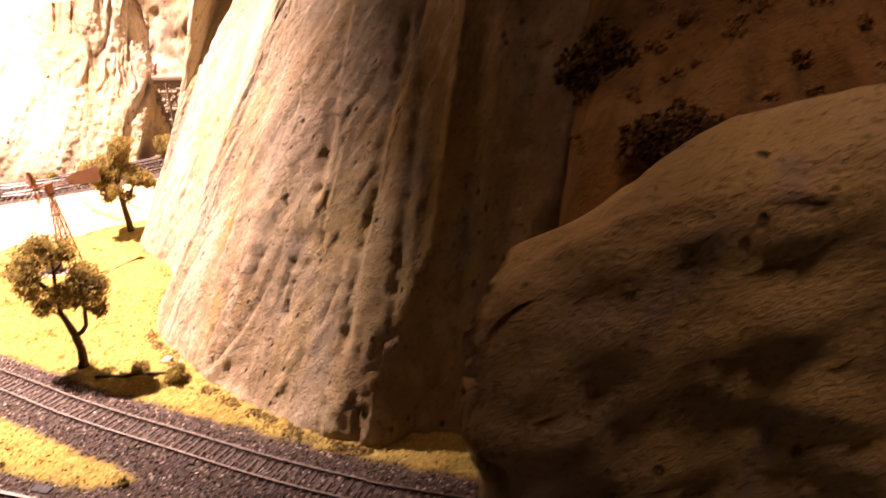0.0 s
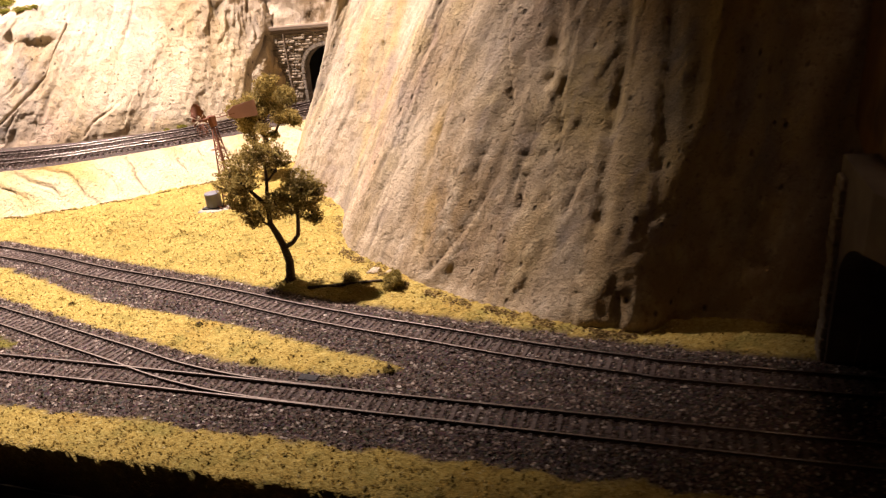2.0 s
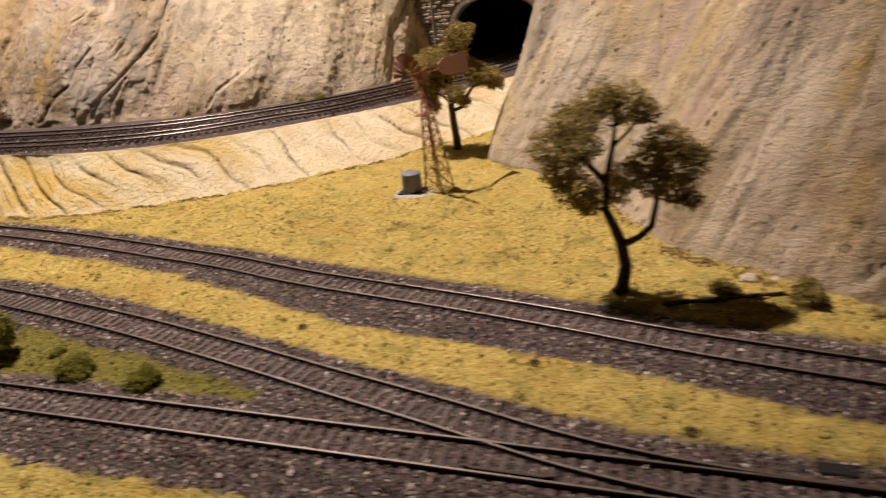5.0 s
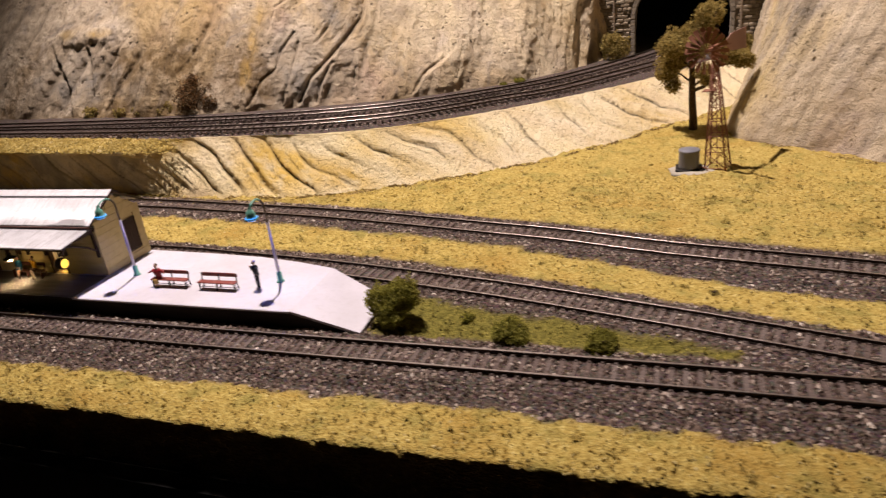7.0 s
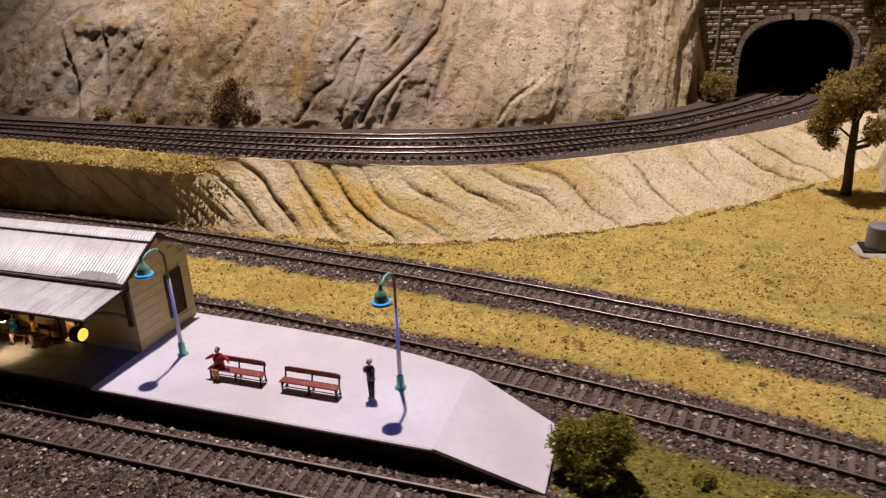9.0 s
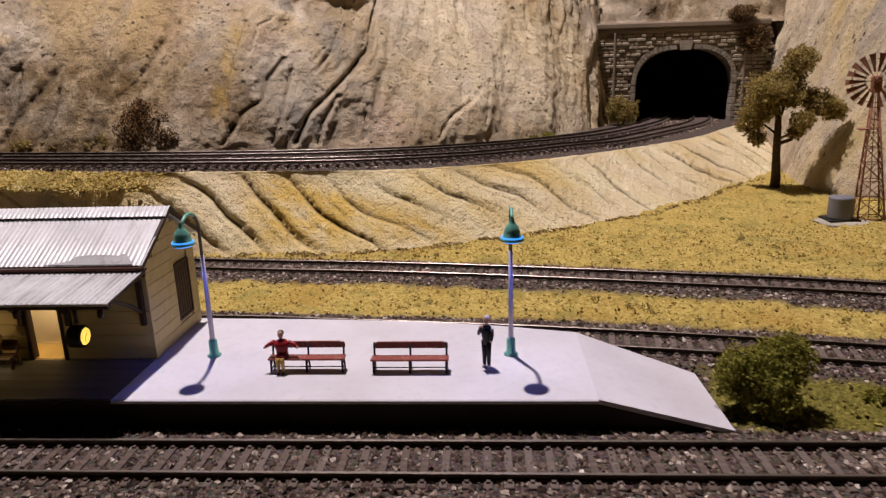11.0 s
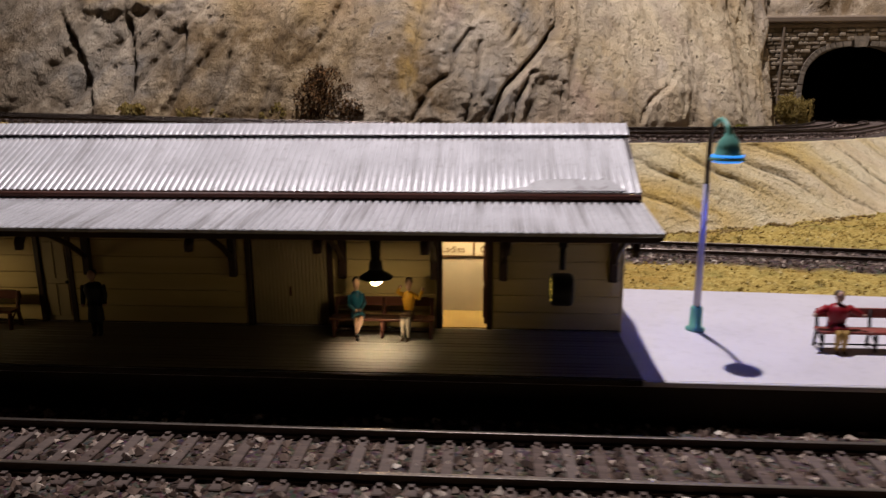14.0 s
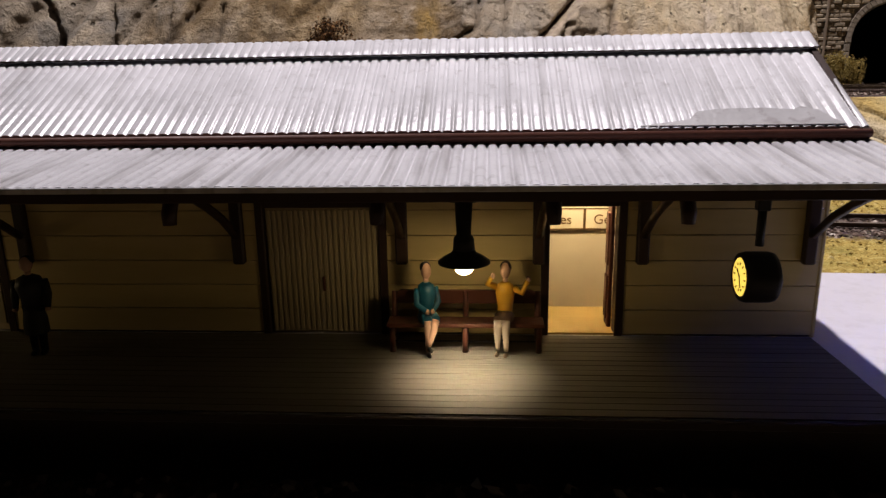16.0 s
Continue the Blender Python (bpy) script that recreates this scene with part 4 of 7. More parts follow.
    return tagged(ob, "eroded sandy embankment with diagonal gullies below the upper tracks", "embankment")


build_bank()


def build_upper_bed():
    lo = spline([(-165, 50.4, 0), (-133, 50.9, 0), (-117, 51.7, 0)] + [(x, y + 0.2, 0) for x, y in BANK_TOP[4:]] + [(-51, 112, 0)], 0.6)
    hi = spline([(x, y, 0) for x, y in BACK_FOOT] + [(-69, 112, 0)], 0.6)
    n, rows = 260, []
    for k in range(15):
        v = 1.06 * k / 14
        row = []
        for i in range(n):
            a = lo[round(i * (len(lo) - 1) / (n - 1))]
            b = hi[round(i * (len(hi) - 1) / (n - 1))]
            p = a.lerp(b, v)
            edge = 0.25 if k == 0 else 0.0
            row.append((p.x, p.y, upper(p.x) - 0.06 - edge + 0.03 * wave(p.x * 2, p.y * 2)))
        rows.append(row)
    me = Shape().grid(rows).mesh("upper_ballast_bed")
    for name in ("straw", "green"):
        me.attributes.new(name, "FLOAT", "POINT")
    return tagged(part("upper_ballast_bed", me, [GROUND], kind="structure"), "dark ballast bed of the upper double track", "track bed")


build_upper_bed()


# ---- tracks ----
GAUGE = 1.65
RAIL_PROFILE = [(-0.10, 0.0), (0.10, 0.0), (0.10, 0.03), (0.03, 0.055), (0.03, 0.145), (0.055, 0.165), (0.055, 0.205), (0.04, 0.215), (-0.04, 0.215), (-0.055, 0.205), (-0.055, 0.165), (-0.03, 0.145), (-0.03, 0.055), (-0.10, 0.03)]


def rail_shape(line, offset, lift, x0=-999, x1=999):
    shape, rows = Shape(), []
    for i, p in enumerate(line):
        d = line[min(i + 1, len(line) - 1)] - line[max(i - 1, 0)]
        d.z = 0
        n = Vector((-d.y, d.x, 0)).normalized()
        c = p + n * offset
        if x0 <= c.x <= x1:
            rows.append([c + n * a + Vector((0, 0, lift + b)) for a, b in RAIL_PROFILE])
    k = len(RAIL_PROFILE)
    for i in range(len(rows) - 1):
        for j in range(k):
            quad = [rows[i][j], rows[i][(j + 1) % k], rows[i + 1][(j + 1) % k], rows[i + 1][j]]
            shape.add(quad, [(0, 1, 2, 3)], 1 if j in (6, 7, 8) else 0)
    shape.add(rows[0], [tuple(range(k))])
    shape.add(rows[-1], [tuple(reversed(range(k)))])
    return shape


SLEEPER_SHAPE = Shape().box(-0.125, -1.3, -0.16, 0.125, 1.3, 0.0, edge=0.02)
for rail_y in (-0.875, 0.875):
    for side in (-1, 1):
        # a cast spike on either side of the rail
        SLEEPER_SHAPE.box(-0.06, rail_y + side * 0.15 - 0.055, -0.01, 0.06, rail_y + side * 0.15 + 0.055, 0.055)
SLEEPER_MESH = SLEEPER_SHAPE.mesh("sleeper")


def build_track(name, label, points, height, spacing=0.62, x0=-999, skip=None):
    line = spline([(x, y, 0) for x, y in points], 0.8)
    for p in line:
        p.z = height(p.x)
    track = thing(name, label, "railway track", group="model railway tracks")
    for side in (-1, 1):
        part("rail", rail_shape(line, side * (GAUGE / 2 + 0.05), 0.34 - 0.012 * (x0 > -900)), [RAIL, RAIL_TOP], track, "rusty rail with a polished running top")
    ties = spline([tuple(p) for p in line], spacing)
    rng = random.Random(len(ties))
    for i in range(1, len(ties) - 1):
        p, d = ties[i], ties[i + 1] - ties[i - 1]
        if skip is not None and skip(p):
            continue
        part("sleeper", SLEEPER_MESH, [SLEEPER], track, at=at_cm(p.x, p.y, p.z + 0.345 + rng.uniform(-0.012, 0.012), math.degrees(math.atan2(d.y, d.x)) + rng.uniform(-1.2, 1.2)))
    return track


def fine(points, step=1.2):
    return [(p.x, p.y) for p in spline([(x, y, 0) for x, y in points], step)]


build_track("platform_track", "straight model track with dark timber sleepers beside the platform", LINE_A, lambda x: 0.0, skip=lambda p: -50.5 < p.x < -33.5 or p.x > 12 or p.x < -132)
build_track("loop_track", "model track curving away behind the platform", LINE_B, lambda x: 0.0, x0=-166, skip=lambda p: p.x > -50.5 or p.x < -132)
build_track("main_track", "curved model track across the yellow field", LINE_C, lambda x: 0.0, skip=lambda p: p.x > 12 or p.x < -140)
build_track("upper_track", "upper model track below the cliff, running into the tunnel", LINE_D, lambda x: upper(x) - 0.1, 0.7)
build_track("upper_track", "upper model track along the embankment's edge", LINE_E, lambda x: upper(x) - 0.1, 0.7)


def build_turnout():
    """Long sleepers, check rails and the crossing where the loop leaves the platform track."""
    turnout = thing("turnout", "model railway turnout with long sleepers and a steel crossing", "turnout")
    x = -34.0
    while x > -50.6:
        b = level(x, TRACK_B_TABLE)
        y0, y1 = 24.4 - 1.32, max(24.4, b) + 1.32
        part("sleeper", Shape().box(x - 0.125, y0, 0.18, x + 0.125, y1, 0.34, edge=0.02), [SLEEPER], turnout)
        x -= 0.62
    for offset, lo, hi in ((-0.66, -48.5, -45.0),):
        line = [Vector((lo + (hi - lo) * i / 8, 24.4 + offset + (0.12 if i in (0, 8) else 0) * (-1 if offset > 0 else 1), 0)) for i in range(9)]
        part("check_rail", rail_shape(line, 0, 0.335), [RAIL, RAIL], turnout)
    part("crossing_nose", Shape().prism([(-48.2, 25.24), (-46.9, 25.26), (-48.2, 25.42)], 0.36, 0.53, axes="xy"), [RAIL_TOP], turnout, "polished steel crossing nose")
    part("point_motor_plate", Shape().box(-36.2, 25.9, 0.2, -34.9, 26.5, 0.36, edge=0.04), [BLACK], turnout)


build_turnout()


# ---- the tunnel portal of the upper tracks ----
ARCH_X, ARCH_R, SPRING = -62.95, 5.65, 8.6


def arch_height(x, half=ARCH_R, rise=4.0, spring=SPRING):
    t = min(1.0, abs(x - ARCH_X) / half)
    return spring + rise * (1 - t**2.4) ** (1 / 2.0)


def build_portal():
    portal = thing("tunnel_portal", "rusticated stone tunnel portal with a double-track arch", "tunnel portal", (0, 0, 0), kind="structure")
    y0 = 92.0
    wall = Shape()
    xs = [-73.2 + 0.3 * i for i in range(67)]
    outer = []
    for x in xs:
        low = arch_height(x) if abs(x - ARCH_X) < ARCH_R else 3.6
        outer.append((x, low))
    for (xa, la), (xb, lb) in zip(outer, outer[1:]):
        wall.add([(xa, y0, la), (xb, y0, lb), (xb, y0, 15.2), (xa, y0, 15.2), (xa, y0 + 1.2, la), (xb, y0 + 1.2, lb), (xb, y0 + 1.2, 15.2), (xa, y0 + 1.2, 15.2)], [(0, 1, 2, 3), (5, 4, 7, 6), (0, 4, 5, 1), (3, 2, 6, 7)])
    part("backing_wall", wall, [MORTAR], portal)
    rng = random.Random(4)
    z, row = 3.7, 0
    while z < 14.5:
        h = rng.uniform(0.36, 0.48)
        x = -73.0 - rng.uniform(0, 1.0)
        while x < -53.5:
            w = rng.uniform(0.5, 1.25)
            a, b = x + 0.02, x + w - 0.02
            zm = z + h / 2
            if abs(a - ARCH_X) < ARCH_R + 0.55 or abs(b - ARCH_X) < ARCH_R + 0.55:
                clear = [c for c in (a, b) if abs(c - ARCH_X) < ARCH_R + 0.55 and zm < arch_height(c, ARCH_R + 0.6, 4.55) + 0.05]
                if clear:
                    if b < ARCH_X and a < ARCH_X - ARCH_R - 1.1:
                        b = ARCH_X - ARCH_R - 0.54
                    elif a > ARCH_X and b > ARCH_X + ARCH_R + 1.1:
                        a = ARCH_X + ARCH_R + 0.54
                    else:
                        x += w
                        continue
            if b - a > 0.2:
                part("stone_block", Shape().box(a, y0 - rng.uniform(0.06, 0.30), z + rng.uniform(0.01, 0.05), b, y0 + 0.2, z + h - rng.uniform(0.01, 0.05), edge=0.09), [ASHLAR], portal)
            x += w
        z += h
        row += 1
    # ring of voussoirs, keystone, pilasters, cornice
    n = 29
    for i in range(n):
        ta, tb = math.pi * (i + 0.05) / n, math.pi * (i + 0.95) / n
        pts = []
        for t, grow in ((ta, 0), (tb, 0), (tb, 0.5), (ta, 0.5)):
            c, s = math.cos(t), math.sin(t)
            pts.append((ARCH_X + (ARCH_R + grow) * math.copysign(abs(c) ** 0.62, c), SPRING + (4.0 + grow) * abs(s) ** 0.95))
        if i == n // 2:
            continue
        part("voussoir", Shape().prism(pts, y0 - 0.26, y0 + 1.2), [RING_STONE], portal)
    for side in (-1, 1):
        z = 3.7
        while z < SPRING - 0.1:
            x = ARCH_X + side * ARCH_R
            h = min(0.8, SPRING - z)
            part("jamb_stone", Shape().box(min(x, x + side * 0.52), y0 - 0.24, z + 0.02, max(x, x + side * 0.52), y0 + 1.2, z + h - 0.02, edge=0.05), [RING_STONE], portal)
            z += h
    part("keystone", Shape().prism([(ARCH_X - 0.6, 12.5), (ARCH_X + 0.6, 12.5), (ARCH_X + 0.85, 13.6), (ARCH_X - 0.85, 13.6)], y0 - 0.33, y0 + 0.2), [RING_STONE], portal, "plain dark keystone")
    for x in (-71.3, -56.2):
        part("pilaster", Shape().box(x, y0 - 0.36, 3.7, x + 0.24, y0 + 0.1, 14.6, edge=0.05), [CAP], portal)
    part("cornice", Shape().box(-73.4, y0 - 0.30, 14.55, -53.6, y0 + 1.2, 15.0, edge=0.1).box(-73.8, y0 - 0.45, 15.02, -53.4, y0 + 1.2, 15.75, edge=0.18), [CAP], portal, "heavy weathered stone cornice")
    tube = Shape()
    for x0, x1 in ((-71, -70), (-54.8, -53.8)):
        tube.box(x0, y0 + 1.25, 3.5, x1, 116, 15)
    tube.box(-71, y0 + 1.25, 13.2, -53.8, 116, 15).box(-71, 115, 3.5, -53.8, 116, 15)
    part("tunnel_lining", tube, [TUNNEL_BLACK], portal)


build_portal()


def build_head():
    """Rock that closes the slope over and beside the portal."""
    rows, crease_shades = [], []
    for k in range(46):
        v = k / 45
        row = []
        for i in range(70):
            x = -80 + 0.55 * i
            z = 15.4 + 20 * v
            y = 92.2 + 5.5 * v + (1.6 * wave(x * 0.25, z * 0.2, 3) + 0.8 * wave(x * 0.8, z * 0.5, 6) + 0.35 * wave(x * 2.2, z * 1.2, 8)) * min(1, v * 8 + 0.15) - (0.6 if k == 0 else 0)
            row.append((x, y, z))
            crease_shades.append(max(0, -wave(x * 0.5, z * 0.2, 7)))
        rows.append(row)
    me = Shape().grid(rows).mesh("rock_over_portal")
    me.attributes.new("stain", "FLOAT", "POINT").data.foreach_set("value", [min(1, max(0, 0.6 + 1.2 * wave(x * 0.2, z * 0.2, 31))) for row in rows for x, y, z in row])
    me.attributes.new("crease_shade", "FLOAT", "POINT").data.foreach_set("value", crease_shades)
    tagged(part("rock_over_portal", me, [BACK_ROCK], kind="structure"), "sandy rock slope above the tunnel portal", "cliff")
    rows, crease_shades = [], []
    for k in range(64):
        z = 3.4 + 0.25 * k
        row = []
        for i in range(56):
            x = -84 + 0.2 * i
            rib = abs(wave(x * 0.9, z * 0.16, 12))
            row.append((x, 91.7 + 0.06 * (z - 3) + 1.0 * wave(x * 0.4, z * 0.2, 5) - 1.2 * rib + 0.25 * wave(x * 2.4, z * 1.4, 8), z))
            crease_shades.append(max(0, 1 - rib * 6))
        rows.append(row)
    me = Shape().grid(rows).mesh("rock_beside_portal")
    me.attributes.new("crease_shade", "FLOAT", "POINT").data.foreach_set("value", crease_shades)
    tagged(part("rock_beside_portal", me, [BACK_ROCK], kind="structure"), "cracked brown rock close beside the tunnel portal", "cliff")


build_head()


# ---- the near hill with the dark portal of the lower tracks ----


def build_near_hill():
    rows, crease_shades, gone = [], [], set()
    for k in range(70):
        v = k / 69
        row = []
        for i in range(150):
            u = i / 149
            # along the foot: up the side from the back, round the corner, along the front
            if u < 0.4:
                x, y, n = level(u, [(0.0, -5.6), (0.362, -5.6), (0.4, -7.0)]), 33.6 - (33.6 - 17.9) * (u / 0.4), Vector((1, 0, 0))
            else:
                x, y, n = -7.0 + 47 * ((u - 0.4) / 0.6), 17.9, Vector((0, 1, 0))
            c = math.exp(-((u - 0.4) / 0.05) ** 2)
            n = (n + Vector((0.7, 0.7, 0)) * c).normalized()
            top = level(y, [(17.9, 19.7), (24, 18.0), (31, 12.8), (36.5, 11.0)]) if u < 0.4 else level(x, [(-7, 19.7), (-2, 22.2), (1, 23.6), (6, 24.9), (40, 27.5)])
            turn = min(1, max(0, (v - 0.62) / 0.18)) * math.pi / 2
            low = top - 2.2
            h = low * min(1.0, v / 0.62) + 2.2 * math.sin(turn)
            back = 0.05 * h + 2.0 * (1 - math.cos(turn)) + max(0, (v - 0.80) / 0.20) * 6
            bump = 0.9 * wave(u * 9, h * 0.14, 3) + 0.6 * wave(u * 22, h * 0.3, 6) + 0.5 * wave(u * 50, h * 0.8, 8) + 0.22 * wave(u * 110, h * 1.9, 5)
            if u < 0.4 and h < 12:
                bump *= level(y, [(24, 0.9), (29, 0.7), (31, 0.3)])
            q = Vector((x, y, 0)) + n * (back - bump * min(1, h / 3 + 0.2)) + Vector((0, 0, 0))
            z = h + (-1.2 * ((v - 0.80) / 0.20) ** 2 if v > 0.80 else 0) + (0.5 * wave(u * 14, v * 6, 9) + 0.35 * wave(u * 40, v * 18, 2)) * min(1, v * 2)
            if u < 0.395 and 21.3 < y < 32.2:
                arch = 5.2 + 3.6 * math.sqrt(max(0, 1 - ((y - 26.75) / 5.45) ** 2))
                if z < arch:
                    gone.add(k * 150 + i)
            row.append((q.x, q.y, z - 0.2))
            crease_shades.append(max(0, -wave(u * 20, h * 0.15, 4)) * 0.8)
        rows.append(row)
    hill = Shape().grid(rows)
    hill.f = [q for q in hill.f if not all(i in gone for i in q)]
    hill.m, hill.s = hill.m[: len(hill.f)], hill.s[: len(hill.f)]
    me = hill.mesh("near_rock_hill")
    me.attributes.new("crease_shade", "FLOAT", "POINT").data.foreach_set("value", crease_shades)
    tagged(part("near_rock_hill", me, [ROCK], kind="structure"), "rounded plaster rock outcrop in deep shade over two tracks", "rock")
    rows, crease_shades = [], []
    for k in range(60):
        row = []
        for i in range(90):
            x = -5.6 + 0.56 * i
            y = 26 + 0.75 * k
            rise = 10.8 + level(y, [(26, 4.5), (30, 8.5), (40, 17), (72, 38)]) + 0.2 * (x + 5) + 1.6 * wave(x * 0.18, y * 0.18, 5) + 0.8 * wave(x * 0.6, y * 0.6, 2) + 0.35 * wave(x * 1.7, y * 1.7, 1)
            rise *= level(x, [(-5.6, 0.45), (-5.1, 0.8), (-4.2, 0.96), (-3, 1.0)])
            row.append((x, y, rise))
            crease_shades.append(max(0, -wave(x * 0.5, y * 0.5, 7)))
        rows.append(row)
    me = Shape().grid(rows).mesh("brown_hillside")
    me.attributes.new("crease_shade", "FLOAT", "POINT").data.foreach_set("value", crease_shades)
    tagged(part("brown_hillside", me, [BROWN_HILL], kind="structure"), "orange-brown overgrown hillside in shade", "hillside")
    portal = thing("lower_tunnel_portal", "dark stone tunnel portal in deep shade over two tracks", "tunnel portal", kind="structure")
    wall = Shape()
    ys = [21.0 + 0.35 * i for i in range(38)]
    for y in ys:
        low = 5.0 + 3.5 * math.sqrt(1 - ((y - 26.75) / 5.3) ** 2) if abs(y - 26.75) < 5.3 else -0.2
        front = -7.0 + 0.4 * max(0, 28 - y)
        wall.v += [(front, y, low), (front, y, 11.4), (-4.0, y, 11.4), (-4.0, y, low)]
    wall.f = [(4 * k + a, 4 * k + 4 + a, 4 * k + 4 + (a + 1) % 4, 4 * k + (a + 1) % 4) for k in range(len(ys) - 1) for a in range(4)]
    wall.m, wall.s = [0] * len(wall.f), [False] * len(wall.f)
    part("backing_wall", wall, [MORTAR], portal)
    rng = random.Random(9)
    z = 0.1
    while z < 10.2:
        for y, w in ((32.3, rng.uniform(0.9, 1.15)),):
            part("quoin", Shape().box(-7.25 - rng.uniform(0, 0.12), y + 0.55 - w / 2, z + 0.02, -6.9, y + 1.25, z + 0.66, edge=0.06), [ASHLAR], portal)
        z += 0.7
    part("tunnel_lining", Shape().box(-5.4, 20.5, -0.3, 26, 21.2, 11).box(-5.4, 32.4, -0.3, 26, 33.2, 11).box(-5.4, 20.5, 9.4, 26, 33.2, 10.4).box(25, 20.5, -0.3, 26, 33.2, 11), [TUNNEL_BLACK], portal)


build_near_hill()


# ---- platform ----
DECK_Z = 1.34


def build_platform():
    platform = thing("station_platform", "pale grey station platform with a ramp at its end", "platform", kind="structure")
    back = [(-150, 34.1), (-99.3, 34.0), (-94, 33.75), (-89.3, 33.4), (-86, 32.8), (-83.2, 32.1)]
    outline = [(x, y) for x, y in back] + [(-83.2, 26.45), (-150, 26.45)]
    part("deck", Shape().prism(outline, DECK_Z - 0.16, DECK_Z, axes="xy"), [DECK], platform, "smooth pale lilac-grey paving")
    inner = [(x, y - 0.15) for x, y in back] + [(-83.2, 26.62), (-150, 26.62)]
    part("platform_wall", Shape().prism(inner, -0.1, DECK_Z - 0.165, axes="xy"), [FACE], platform, "dark platform side wall")
    ramp = Shape()
    a = [(-83.2, 26.45), (-83.2, 32.1), (-79.0, 30.4), (-78.9, 26.35)]
    hs = [DECK_Z, DECK_Z, 0.36, 0.30]
    verts = [(x, y, h) for (x, y), h in zip(a, hs)] + [(x, y, max(h - 0.16, -0.05)) for (x, y), h in zip(a, hs)]
    ramp.add(verts, [(0, 1, 2, 3), (7, 6, 5, 4), (0, 4, 5, 1), (1, 5, 6, 2), (2, 6, 7, 3), (3, 7, 4, 0)])
    part("ramp", ramp, [DECK], platform, "ramp sloping down to the ballast")
    skirt = Shape().add([(-83.2, 26.6, -0.1), (-79.6, 26.5, -0.1), (-83.2, 26.6, DECK_Z - 0.17), (-79.6, 26.5, 0.16), (-83.2, 31.9, -0.1), (-79.6, 30.5, -0.1), (-83.2, 31.9, DECK_Z - 0.17), (-79.6, 30.5, 0.16)], [(0, 1, 3, 2), (4, 6, 7, 5), (1, 5, 7, 3), (2, 3, 7, 6)])
    part("ramp_wall", skirt, [FACE], platform)
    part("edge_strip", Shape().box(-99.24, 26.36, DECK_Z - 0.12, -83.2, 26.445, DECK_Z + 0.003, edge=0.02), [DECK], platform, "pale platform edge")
    # the stretch under the verandah is coloured dark to carry the shade
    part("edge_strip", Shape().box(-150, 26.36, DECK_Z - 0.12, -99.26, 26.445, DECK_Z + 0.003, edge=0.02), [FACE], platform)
    # grey deck boards in front of the building
    y, rng = 26.462, random.Random(3)
    while y < 29.5:
        part("deck_board", Shape().box(-149, y + 0.003, DECK_Z + 0.004, -99.25, y + 0.191, DECK_Z + 0.03 + rng.uniform(0, 0.006), edge=0.012), [PLANK], platform)
        y += 0.195
    return platform


build_platform()

# ---- station building ----
WALL_Y, BACK_Y, END_X, WEST_X = 29.7, 33.9, -99.2, -136.0
RIDGE_Y, RIDGE_Z = 31.8, 6.72


def corrugated(x0, x1, a, b, pitch, depth, thick=0.05):
    """A corrugated sheet from the edge a to the edge b, both (y, z)."""
    shape = Shape()
    n = int((x1 - x0) / pitch * 10)
    rows = []
    d = Vector((0, b[0] - a[0], b[1] - a[1])).normalized()
    up = Vector((0, -d.z, d.y))
    if up.z < 0:
        up = -up
    for low in (0, 1):
        for end in (a, b) if not low else (b, a):
            row = []
            for i in range(n + 1):
                x = x0 + (x1 - x0) * i / n
                w = depth * (1 - 2.6 * (0.5 + 0.5 * math.cos(2 * math.pi * (x - x0) / pitch)) ** 4)
                row.append(Vector((x, end[0], end[1])) + up * (w - low * thick))
            rows.append(row)
    rows.append(rows[0])
    return shape.grid(rows)


SIGN_BROWN = painted("faded_sign_paint", (0.15, 0.08, 0.03), 0.6, 300, 0.1)


